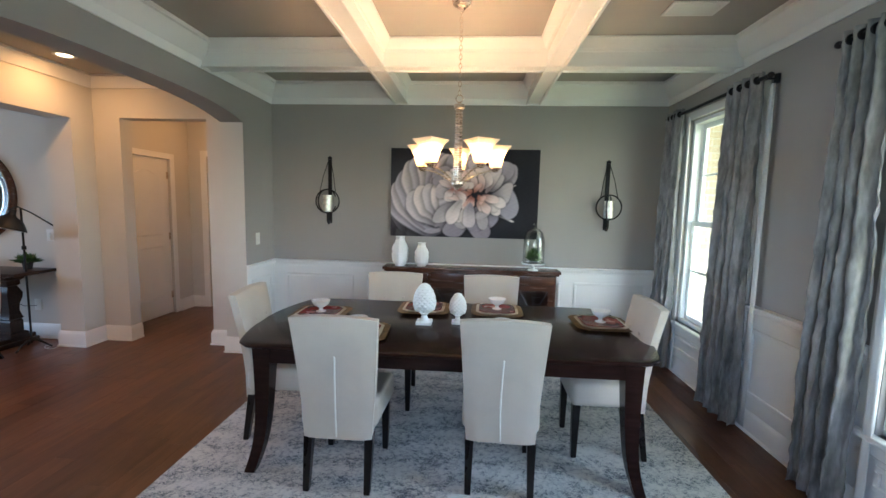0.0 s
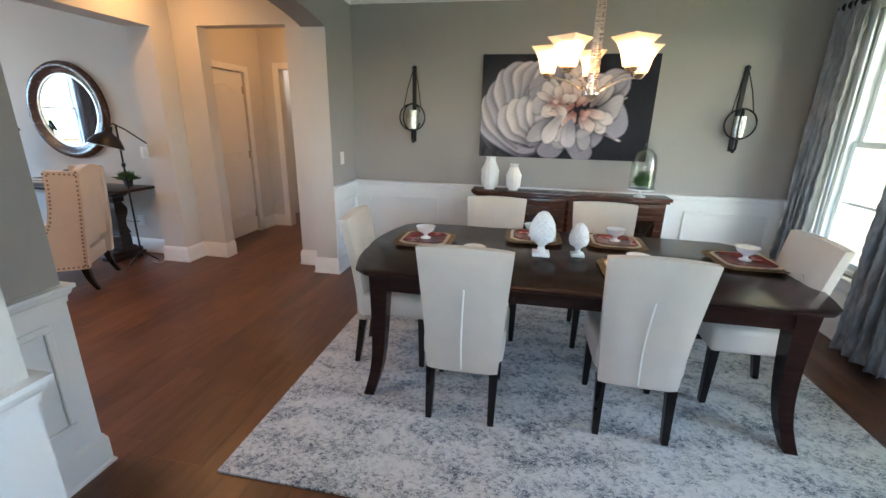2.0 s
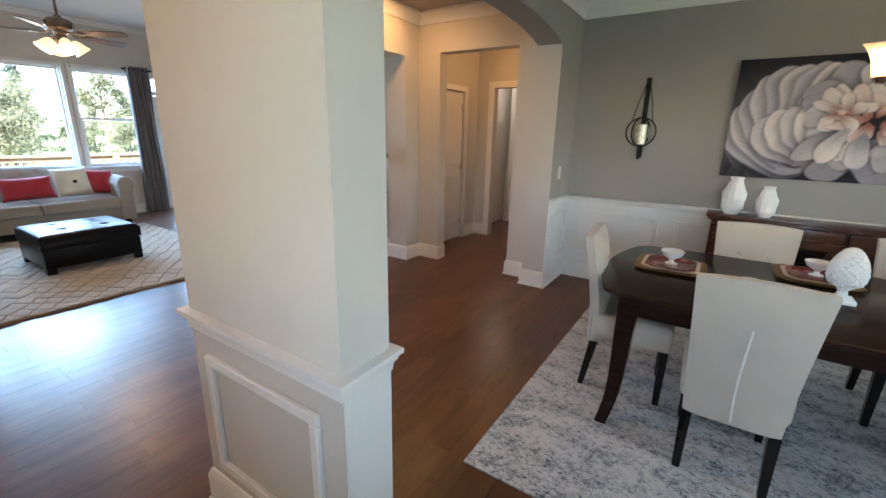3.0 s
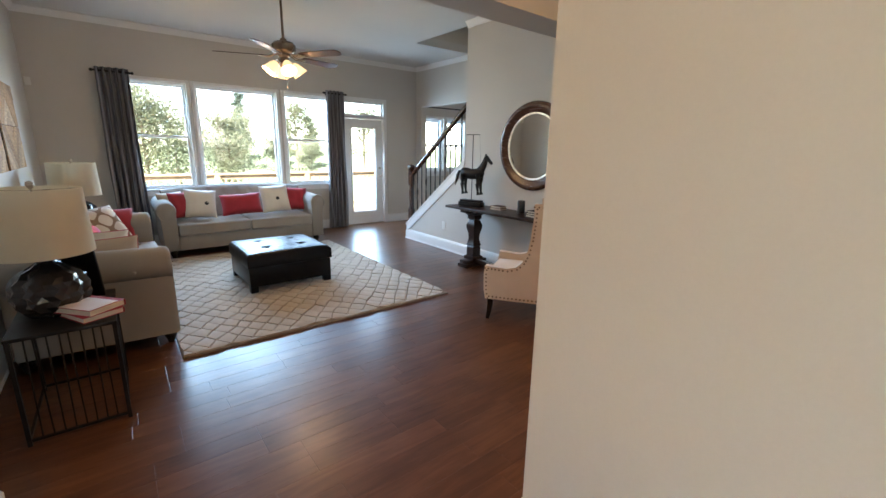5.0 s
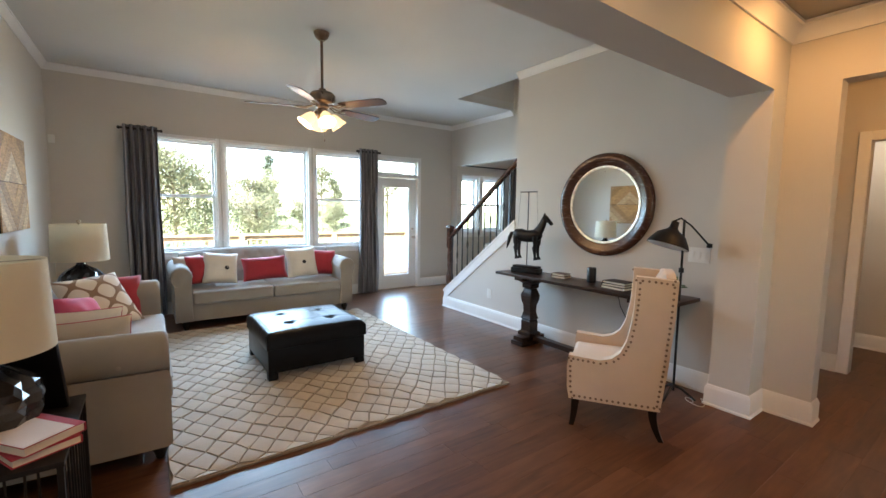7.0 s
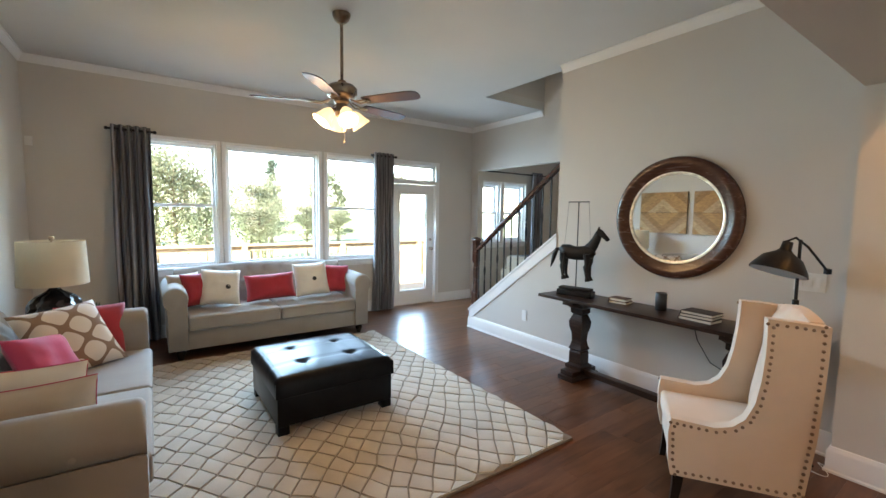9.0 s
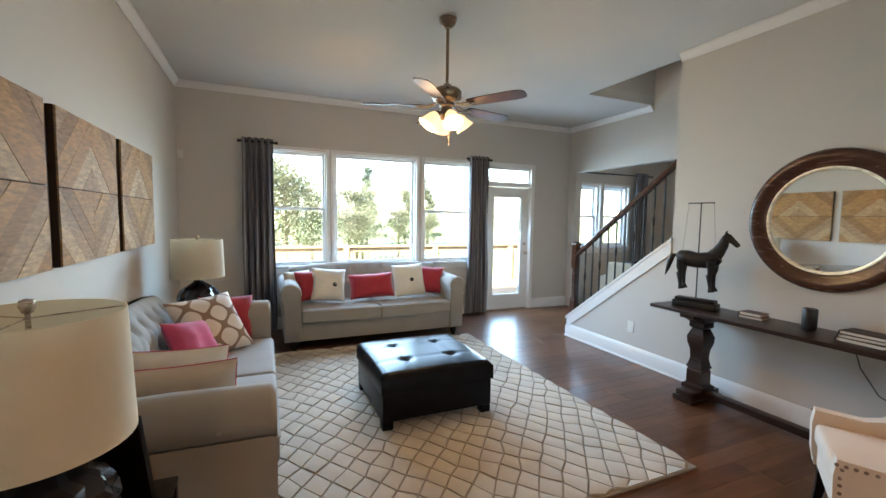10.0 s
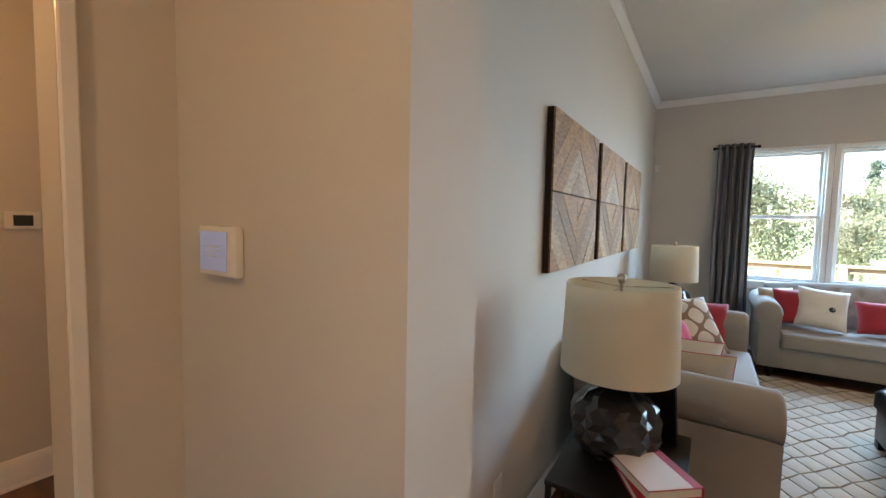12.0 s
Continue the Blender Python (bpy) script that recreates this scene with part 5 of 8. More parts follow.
# ---- living room ----
def sofa(m, L, label, D=0.92):
    """Rolled arms, tufted back; front towards -y, origin on the floor at the middle of the front."""
    root = thing("sofa", m, label, "sofa", "living room sofas")
    h = L / 2
    part("base", B((-h + 0.10, 0.03, 0.10, h - 0.10, D - 0.03, 0.30), bevel=0.012), "sofa", root)
    # tufted back
    bm = bmesh.new()
    nx, nz = 96, 30
    w = h - 0.13
    fr, bk = [], []
    for j in range(nz + 1):
        t = j / nz
        a, b = [], []
        for i in range(nx + 1):
            u = 2 * i / nx - 1
            x = u * w
            z = 0.30 + 0.55 * t + 0.05 * (1 - u * u) * t
            roll = 0.13 * max(0, (t - 0.62) / 0.38) ** 2
            y = D - 0.27 + 0.10 * t + roll
            dip = 0.0
            for row in range(3):
                zc = 0.28 + row * 0.27
                st = 0.19
                off = (row % 2) * st / 2
                k = round((x - off) / st)
                d2 = ((x - off - k * st) / 0.034) ** 2 + ((t - zc) / 0.055) ** 2
                dip += math.exp(-d2)
            for row in range(3):
                zc = 0.28 + row * 0.27
                st = 0.19
                off = (row % 2) * st / 2
                k = math.floor((x - off) / st)
                fx = (x - off) / st - k
                s = 2 * abs(fx - 0.5)
                for up in (-1, 1):
                    zz = zc + up * 0.27 * (1 - s)
                    dip += 0.22 * math.exp(-((t - zz) / 0.035) ** 2) * (0 <= (t - zc) * up <= 0.27)
            a.append(bm.verts.new((x, y - 0.030 + 0.034 * min(1.3, dip), z - (0.0 if t < 1 else 0.01))))
            b.append(bm.verts.new((x, D - 0.02 + (0.02 if t > 0.7 else 0), z - (0.05 if t == 1 else 0))))
        fr.append(a)
        bk.append(b)
    for g in (fr, bk):
        for a, b in zip(g, g[1:]):
            for i in range(nx):
                bm.faces.new((a[i], a[i + 1], b[i + 1], b[i]))
    for j in (0, nz):
        for i in range(nx):
            bm.faces.new((fr[j][i], fr[j][i + 1], bk[j][i + 1], bk[j][i]))
    for i in (0, nx):
        for j in range(nz):
            bm.faces.new((fr[j][i], fr[j + 1][i], bk[j + 1][i], bk[j][i]))
    back = part("backrest", bm, "sofa", root, smooth=75)
    for row in range(3):
        st, off = 0.19, (row % 2) * 0.095
        k = -12
        while k < 12:
            x = k * st + off
            k += 1
            if abs(x) > w - 0.05:
                continue
            t = 0.28 + row * 0.27
            roll = 0.13 * max(0, (t - 0.62) / 0.38) ** 2
            bm = bmesh.new()
            lathe(bm, [(0, -0.004), (0.010, -0.002), (0.009, 0.004), (0, 0.006)], 10)
            o = part("button", bm, "sofa", back)
            o.matrix_local = pose(x, D - 0.27 + 0.10 * t + roll + 0.002, 0.30 + 0.53 * t + 0.05 * (1 - (x / w) ** 2) * t, 80, 0, 0)
    # rolled arms
    for s in (-1, 1):
        bm = bmesh.new()
        prof = [(-0.085, 0.10), (-0.085, 0.56)]
        for q in range(15):
            a = math.radians(200 - q * 20)
            prof.append((0.018 + 0.112 * math.cos(a), 0.632 + 0.112 * math.sin(a)))
        prof += [(0.098, 0.54), (0.092, 0.46), (0.09, 0.10)]
        cx = s * (h - 0.125)
        ys = [0.0, 0.012, 0.03, 0.2, 0.4, 0.6, D - 0.05]
        rows = []
        for y in ys:
            k = 0.93 if y == 0 else (0.98 if y < 0.02 else 1.0)
            r = []
            for o, z in prof:
                sag = 0.010 * (math.exp(-((y - 0.28) / 0.05) ** 2) + math.exp(-((y - 0.58) / 0.05) ** 2)) * (z > 0.6)
                r.append(bm.verts.new((cx + s * o * k, y, 0.37 + (z - 0.37) * k - sag + 0.02 * (y / D))))
            rows.append(r)
        for a, b in zip(rows, rows[1:]):
            for i in range(len(prof)):
                j = (i + 1) % len(prof)
                bm.faces.new((a[i], a[j], b[j], b[i]))
        bm.faces.new(rows[0])
        bm.faces.new(rows[-1][::-1])
        arm = part("arm", bm, "sofa", root, smooth=50)
        for y in (0.22, 0.50):
            for dz, do in ((0.60, 0.126), (0.742, 0.018)):
                bm = bmesh.new()
                lathe(bm, [(0, -0.006), (0.013, -0.003), (0.010, 0.004), (0, 0.006)], 10)
                o = part("button", bm, "sofa", arm)
                o.matrix_local = pose(cx + s * do, y, dz, 0, 90 if do > 0.1 else 0, 0)
    for s in (-1, 1):
        bm = bmesh.new()
        a, b = (0.004, h - 0.215) if s > 0 else (-h + 0.215, -0.004)
        cushion(bm, a, -0.015, 0.30, b, D - 0.26, 0.445, 0.028, 4)
        xm, hw = (a + b) / 2, (b - a) / 2
        for v in bm.verts:
            if v.co.z > 0.42:
                v.co.z += 0.022 * max(0, 1 - ((v.co.x - xm) / hw) ** 4) * max(0, 1 - ((v.co.y - 0.33) / 0.36) ** 4)
        cu = part("seat_cushion", bm, "sofa", root, smooth=60)
        bm = bmesh.new()
        tube(bm, [(a + 0.02, -0.016, 0.425), (b - 0.02, -0.016, 0.425)], 0.004, 6)
        part("piping", bm, "sofa", cu)
    for x in (-h + 0.14, h - 0.14):
        for y in (0.06, D - 0.08):
            bm = bmesh.new()
            lathe(bm, [(0.022, 0), (0.026, 0.012), (0.030, 0.03), (0.042, 0.055), (0.044, 0.075), (0.034, 0.098), (0.038, 0.102)], 16, x, y)
            part("foot", bm, "black_leg", root)
    return root


RUGZ = 0.022
# the long sofa under the pictures, and the one under the windows
sofa(pose(-6.51, 0.47, 0, 0, 0, 180), 2.16, "oatmeal linen chesterfield sofa with button tufting, along the wall")
sofa(pose(-8.30, 1.68, 0, 0, 0, 90), 2.20, "oatmeal linen tufted sofa with rolled arms under the windows", 0.90)


def pillow(m, w, h, d, material, label, button=0, name="throw_pillow", piping=""):
    root = thing(name, m, label, "pillow", "throw pillows")
    bm = bmesh.new()
    n = 14
    up, dn = [], []
    for j in range(n + 1):
        v = 2 * j / n - 1
        a, b = [], []
        for i in range(n + 1):
            u = 2 * i / n - 1
            x, z = u * w / 2 * (1 - 0.06 * (1 - v * v)), v * h / 2 * (1 - 0.06 * (1 - u * u))
            f = (max(0, 1 - u ** 4) * max(0, 1 - v ** 4)) ** 0.55
            cr = 0.06 * noise.noise((u * 2.3 + w * 9, v * 2.3, d * 31)) * f
            a.append(bm.verts.new((x, -d / 2 * f * (1 + cr * 3) - 0.001, z)))
            b.append(bm.verts.new((x, d / 2 * f + 0.001, z)))
        up.append(a)
        dn.append(b)
    for g in (up, dn):
        for a, b in zip(g, g[1:]):
            for i in range(n):
                bm.faces.new((a[i], a[i + 1], b[i + 1], b[i]))
    for i in range(n):
        for a, b in ((up[0], dn[0]), (up[n], dn[n])):
            bm.faces.new((a[i], a[i + 1], b[i + 1], b[i]))
        for e in (0, n):
            bm.faces.new((up[i][e], up[i + 1][e], dn[i + 1][e], dn[i][e]))
    part("cover", bm, material, root, smooth=80)
    if piping:
        rim = [(2 * i / n - 1, -1) for i in range(n)] + [(1, 2 * i / n - 1) for i in range(n)] + [(1 - 2 * i / n, 1) for i in range(n)] + [(-1, 1 - 2 * i / n) for i in range(n + 1)]
        bm = bmesh.new()
        tube(bm, [(u * w / 2 * (1 - 0.06 * (1 - v * v)), 0, v * h / 2 * (1 - 0.06 * (1 - u * u))) for u, v in rim], 0.0028, 6)
        part("piping", bm, piping, root, "raspberry pink piping")
    if button:
        bm = bmesh.new()
        lathe(bm, [(0, 0), (0.024, 0), (0.026, 0.006), (0.02, 0.010), (0.012, 0.007), (0, 0.007)], 18)
        o = part("button", bm, "black", root, "large dark button")
        o.matrix_local = pose(button, -d / 2 * 0.97, -0.01, 90, 0, 0)
        for zz in (-0.035, 0.035):
            bm = bmesh.new()
            tube(bm, [(-w * 0.40, -d * 0.37, zz), (-w * 0.2, -d * 0.475, zz), (0, -d / 2 - 0.002, zz), (w * 0.2, -d * 0.475, zz), (w * 0.40, -d * 0.37, zz)], 0.003, 6)
            part("seam", bm, material, root)
    return root


# ogee lattice print
m, t, b = node_mat("ogee_print")
co = t.nodes.new("ShaderNodeTexCoord")
mp = t.nodes.new("ShaderNodeMapping")
mp.inputs[3].default_value = (5.0, 5.0, 5.0)
t.links.new(co.outputs["Object"], mp.inputs[0])
sx = t.nodes.new("ShaderNodeSeparateXYZ")
t.links.new(mp.outputs[0], sx.inputs[0])
ca = math_node("SINE", math_node("MULTIPLY", sx.outputs[0], 6.2832), 0)
cb = math_node("SINE", math_node("MULTIPLY", sx.outputs[2], 6.2832), 0)
ga = math_node("ABSOLUTE", math_node("ADD", math_node("ADD", ca, cb), math_node("MULTIPLY", math_node("MULTIPLY", ca, cb), 0.14)), 0)
gb = math_node("LESS_THAN", ga, 0.44)
mx = t.nodes.new("ShaderNodeMixRGB")
mx.inputs[1].default_value, mx.inputs[2].default_value = (0.70, 0.64, 0.56, 1), (0.26, 0.17, 0.115, 1)
t.links.new(gb, mx.inputs[0])
t.links.new(mx.outputs[0], b.inputs["Base Color"])
b.inputs["Roughness"].default_value = 0.9
M["ogee"] = m

# pillows on the sofa under the windows
PB = -8.72
pillow(pose(PB, 0.93, 0.655, 0, 0, 110) @ pose(0, 0, 0, -18), 0.36, 0.36, 0.15, "red", "crimson throw pillow on the sofa")
pillow(pose(PB - 0.04, 0.80, 0.645, 0, 0, 120) @ pose(0, 0, 0, -16), 0.36, 0.38, 0.13, "cream", "cream throw pillow behind a crimson one")
pillow(pose(PB + 0.05, 1.13, 0.665, 0, 0, 92) @ pose(0, 0, 0, -20, 6), 0.40, 0.40, 0.15, "ivory", "ivory throw pillow with a large dark button", 0.06)
pillow(pose(PB + 0.03, 1.66, 0.625, 0, 0, 90) @ pose(0, 0, 0, -20, -2), 0.56, 0.31, 0.15, "red", "long crimson lumbar pillow on the sofa")
pillow(pose(PB + 0.02, 2.15, 0.675, 0, 0, 88) @ pose(0, 0, 0, -18, -3), 0.42, 0.42, 0.15, "ivory", "ivory throw pillow with a large dark button", 0.02)
pillow(pose(PB - 0.01, 2.46, 0.655, 0, 0, 75) @ pose(0, 0, 0, -18, 4), 0.36, 0.36, 0.14, "red", "crimson throw pillow on the sofa")
# pillows on the sofa by the wall
pillow(pose(-7.14, 0.05, 0.645, 0, 0, 128) @ pose(0, 0, 0, -38, -2), 0.50, 0.50, 0.15, "ogee", "ivory throw pillow with brown ogee print")
pillow(pose(-7.36, 0.14, 0.62, 0, 0, 112) @ pose(0, 0, 0, -12, 4), 0.42, 0.40, 0.14, "red", "crimson throw pillow behind a printed one")
pillow(pose(-6.84, -0.03, 0.60, 0, 0, 150) @ pose(0, 0, 0, -34, 10), 0.40, 0.34, 0.14, "pink", "raspberry pink lumbar pillow on the sofa")
pillow(pose(-5.98, 0.02, 0.635, 0, 0, 92) @ pose(0, 0, 0, 14, 2), 0.46, 0.40, 0.13, "ivory", "ivory throw pillow with pink piping, leaning on another", piping="pink")
pillow(pose(-5.78, 0.06, 0.615, 0, 0, 88) @ pose(0, 0, 0, 8, -1), 0.50, 0.38, 0.13, "cream", "cream throw pillow with pink piping against the sofa arm", piping="pink")


# ottoman
def ottoman():
    root = thing("ottoman", pose(-6.66, 1.57, RUGZ), "black leather storage ottoman with a tufted lid on the rug", "ottoman")
    bm = bmesh.new()
    n = 30
    W, Dp = 0.41, 0.43
    g = []
    for j in range(n + 1):
        r = []
        for i in range(n + 1):
            u, v = 2 * i / n - 1, 2 * j / n - 1
            z = 0.392 + 0.022 * (1 - u ** 4) * (1 - v ** 4)
            for a in (-0.42, 0.42):
                for c in (-0.42, 0.42):
                    z -= 0.030 * math.exp(-(((u - a) / 0.07) ** 2 + ((v - c) / 0.07) ** 2))
            for a in (-0.42, 0.42):
                z -= 0.006 * (math.exp(-((u - a) / 0.03) ** 2) + math.exp(-((v - a) / 0.03) ** 2))
            e = max(abs(u), abs(v))
            z -= 0.03 * max(0, (e - 0.93) / 0.07) ** 2
            r.append(bm.verts.new((u * W, v * Dp, z)))
        g.append(r)
    for a, b in zip(g, g[1:]):
        for i in range(n):
            bm.faces.new((a[i], a[i + 1], b[i + 1], b[i]))
    edge = [g[0][i] for i in range(n)] + [g[j][n] for j in range(n)] + [g[n][n - i] for i in range(n)] + [g[n - j][0] for j in range(n)]
    low = [bm.verts.new((v.co.x * 1.004, v.co.y * 1.004, 0.262)) for v in edge]
    for i in range(len(edge)):
        j = (i + 1) % len(edge)
        bm.faces.new((edge[i], edge[j], low[j], low[i]))
    bm.faces.new(low)
    lid = part("lid", bm, "leather", root, smooth=60)
    for a in (-0.42, 0.42):
        for c in (-0.42, 0.42):
            bm = bmesh.new()
            lathe(bm, [(0, -0.004), (0.014, -0.002), (0.012, 0.005), (0, 0.008)], 14, a * W, c * Dp)
            for v in bm.verts:
                v.co.z += 0.383
            part("button", bm, "leather", lid)
    part("box", B((-0.40, -0.42, 0.06, 0.40, 0.42, 0.255), bevel=0.01), "leather", root)
    for x in (-0.36, 0.36):
        for y in (-0.38, 0.38):
            part("foot", B((x - 0.038, y - 0.038, 0.0, x + 0.038, y + 0.038, 0.06), bevel=0.006), "leather", root)


ottoman()


# living rug with carved lozenges
def lozenge_rug():
    x0, x1, y0, y1 = -8.25, -5.19, 0.44, 2.80
    root = thing("area_rug", pose((x0 + x1) / 2, (y0 + y1) / 2, 0.0005), "cream shag rug with gray-brown lozenge lattice under the ottoman", "rug")
    M["rug_ground"] = surf("taupe_rug_ground", (0.26, 0.215, 0.165), 0.95, 12, 0.25, 0.6, 200)
    M["rug_pile"] = surf("cream_rug_pile", (0.46, 0.395, 0.305), 0.95, 5, 0.10, 1.0, 150, sheen=0.3)
    W, D = (x1 - x0) / 2, (y1 - y0) / 2
    part("backing", B((-W, -D, 0, W, D, 0.013), bevel=0.003), "rug_ground", root)
    rnd = random.Random(4)
    bm = bmesh.new()
    a, b = 0.098, 0.078

    def jit(i, j):
        r = random.Random(i * 7919 + j * 104729)
        wx = 0.022 * math.sin(i * 0.9 + j * 0.5) + r.uniform(-0.016, 0.016)
        return (i - j) * a + wx, (i + j) * b + r.uniform(-0.014, 0.014)

    def clip(p):
        return max(-W + 0.006, min(W - 0.006, p[0])), max(-D + 0.006, min(D - 0.006, p[1]))

    R = 40
    for i in range(-R, R):
        for j in range(-R, R):
            q = [jit(i, j), jit(i + 1, j), jit(i + 1, j + 1), jit(i, j + 1)]
            cx, cy = sum(p[0] for p in q) / 4, sum(p[1] for p in q) / 4
            if abs(cx) > W + 0.04 or abs(cy) > D + 0.03:
                continue
            lo, hi = [], []
            for px, py in q:
                dx, dy = px - cx, py - cy
                l = math.hypot(dx, dy)
                k = max(0.1, (l - 0.008) / l)
                k2 = max(0.1, (l - 0.024) / l)
                lo.append(clip((cx + dx * k, cy + dy * k)))
                hi.append(clip((cx + dx * k2, cy + dy * k2)))
            if abs(max(p[0] for p in lo) - min(p[0] for p in lo)) < 0.02 or abs(max(p[1] for p in lo) - min(p[1] for p in lo)) < 0.02:
                continue
            z = 0.024 + rnd.uniform(-0.002, 0.003)
            v0 = [bm.verts.new((*p, 0.0128)) for p in lo]
            v1 = [bm.verts.new((*p, z - 0.003)) for p in lo]
            v2 = [bm.verts.new((*p, z)) for p in hi]
            for s, e in ((v0, v1), (v1, v2)):
                for k in range(4):
                    bm.faces.new((s[k], s[(k + 1) % 4], e[(k + 1) % 4], e[k]))
            bm.faces.new(v2)
    o = part("carved_pile", bm, "rug_pile", root, "carved cream lozenges", smooth=50)
    o["kind"] = "stuff"


lozenge_rug()


# table lamps, end tables
def table_lamp(x, y, z, lit, group="table lamps"):
    root = thing("table_lamp", pose(x, y, z), "table lamp with cream drum shade and dark faceted glass base", "lamp", group)
    M.setdefault("facet_glass", surf("smoky_faceted_glass", (0.03, 0.028, 0.028), 0.16, 6, 0.3, 0.05, spec=0.5))
    if "shade" not in M:
        M["shade"] = surf("cream_linen_shade", (0.82, 0.765, 0.63), 0.9, 5, 0.04, 0.2, 400)
        t = M["shade"].node_tree
        tl = t.nodes.new("ShaderNodeBsdfTranslucent")
        t.links.new(t.nodes["Color Ramp"].outputs[0], tl.inputs[0])
        ms = t.nodes.new("ShaderNodeMixShader")
        ms.inputs[0].default_value = 0.4
        t.links.new(t.nodes["Principled BSDF"].outputs[0], ms.inputs[1])
        t.links.new(tl.outputs[0], ms.inputs[2])
        t.links.new(ms.outputs[0], t.nodes["Material Output"].inputs[0])
    bm = bmesh.new()
    prof = [(0.105, 0.0), (0.122, 0.02), (0.14, 0.042), (0.154, 0.07), (0.161, 0.1), (0.163, 0.13), (0.159, 0.16), (0.15, 0.188), (0.132, 0.214), (0.105, 0.238), (0.07, 0.259), (0.045, 0.275), (0.035, 0.288), (0.030, 0.315)]
    n = 22
    rings = []
    for k, (r, h) in enumerate(prof):
        rings.append([bm.verts.new((r * (1.05 if (i + k) % 2 else 0.95) * math.cos(2 * math.pi * (i + 0.5 * (k % 2)) / n), r * (1.05 if (i + k) % 2 else 0.95) * math.sin(2 * math.pi * (i + 0.5 * (k % 2)) / n), h)) for i in range(n)])
    for k in range(len(prof) - 1):
        a, b2 = rings[k], rings[k + 1]
        for i in range(n):
            j = (i + 1) % n
            if k % 2 == 0:
                bm.faces.new((a[i], a[j], b2[i]))
                bm.faces.new((a[j], b2[j], b2[i]))
            else:
                bm.faces.new((a[i], a[j], b2[j]))
                bm.faces.new((a[i], b2[j], b2[i]))
    bm.faces.new(rings[0][::-1])
    bm.faces.new(rings[-1])
    part("base", bm, "facet_glass", root, "dark faceted glass base", smooth=8)
    bm = bmesh.new()
    lathe(bm, [(0.020, 0.305), (0.020, 0.315), (0.008, 0.32), (0.008, 0.62), (0, 0.62)], 14)
    lathe(bm, [(0.018, 0.34), (0.018, 0.40), (0, 0.40)], 14)
    part("stem", bm, "nickel", root)
    bm = bmesh.new()
    lathe(bm, [(0.213, 0.325), (0.200, 0.66), (0.197, 0.66), (0.210, 0.325)], 48)
    part("shade", bm, "shade", root, "cream linen drum shade", smooth=50)
    bm = bmesh.new()
    for k in range(3):
        a = k * 2.0944
        tube(bm, [(0.006 * math.cos(a), 0.006 * math.sin(a), 0.65), (0.197 * math.cos(a), 0.197 * math.sin(a), 0.65)], 0.002, 5)
    part("spider", bm, "nickel", root)
    bm = bmesh.new()
    lathe(bm, [(0.006, 0.62), (0.006, 0.66), (0.012, 0.665), (0.018, 0.68), (0.015, 0.695), (0, 0.70)], 14)
    part("finial", bm, "nickel", root)


table_lamp(-4.95, -0.115, 0.566, False)
table_lamp(-7.84, -0.115, 0.60, False)


def end_table(x0, y0, x1, y1, h, slats=True):
    root = thing("end_table", pose(x0, y0, 0), "dark bronze metal end table with slender rod sides", "end table", "end tables")
    w, d = x1 - x0, y1 - y0
    part("tabletop", B((0, 0, h - 0.018, w, d, h), bevel=0.003), "iron", root)
    for x in (0.012, w - 0.012):
        for y in (0.012, d - 0.012):
            part("leg", B((x - 0.009, y - 0.009, 0, x + 0.009, y + 0.009, h - 0.018)), "iron", root)
    for a in ((0.021, 0.006, w - 0.021, 0.018), (0.021, d - 0.018, w - 0.021, d - 0.006), (0.006, 0.021, 0.018, d - 0.021), (w - 0.018, 0.021, w - 0.006, d - 0.021)):
        part("rail", B((a[0], a[1], 0.02, a[2], a[3], 0.034)), "iron", root)
    if slats:
        for k in range(1, 9):
            y = 0.02 + (d - 0.04) * k / 9
            bm = bmesh.new()
            tube(bm, [(w - 0.012, y, 0.034), (w - 0.012, y + 0.006 * math.sin(k * 2.1), h - 0.018)], 0.004, 6)
            part("rod", bm, "iron", root)
        for k in range(1, 9):
            x = 0.02 + (w - 0.04) * k / 9
            bm = bmesh.new()
            tube(bm, [(x, d - 0.012, 0.034), (x + 0.006 * math.sin(k * 1.7), d - 0.012, h - 0.018)], 0.004, 6)
            part("rod", bm, "iron", root)


end_table(-5.25, -0.28, -4.62, 0.14, 0.565)
end_table(-8.10, -0.40, -7.62, 0.12, 0.60, False)


def book(x, y, z, r, w, d, h, cover, label, group="books"):
    root = thing("book", pose(x, y, z, 0, 0, r), label, "book", group)
    M.setdefault("paper", surf("book_paper", (0.70, 0.66, 0.56), 0.9, 4, 0.05, 0.5, 300, stretch=(1, 1, 30)))
    part("page_block", B((-w / 2 + 0.004, -d / 2 + 0.005, 0.003, w / 2 - 0.005, d / 2 - 0.005, h - 0.003)), "paper", root)
    bm = bmesh.new()
    box(bm, -w / 2, -d / 2, 0, w / 2, d / 2, 0.003, 0.001, 1)
    box(bm, -w / 2, -d / 2, h - 0.003, w / 2, d / 2, h, 0.001, 1)
    box(bm, -w / 2 - 0.001, -d / 2, 0.0031, -w / 2 + 0.003, d / 2, h - 0.0031)
    part("cover", bm, cover, root)
    return root


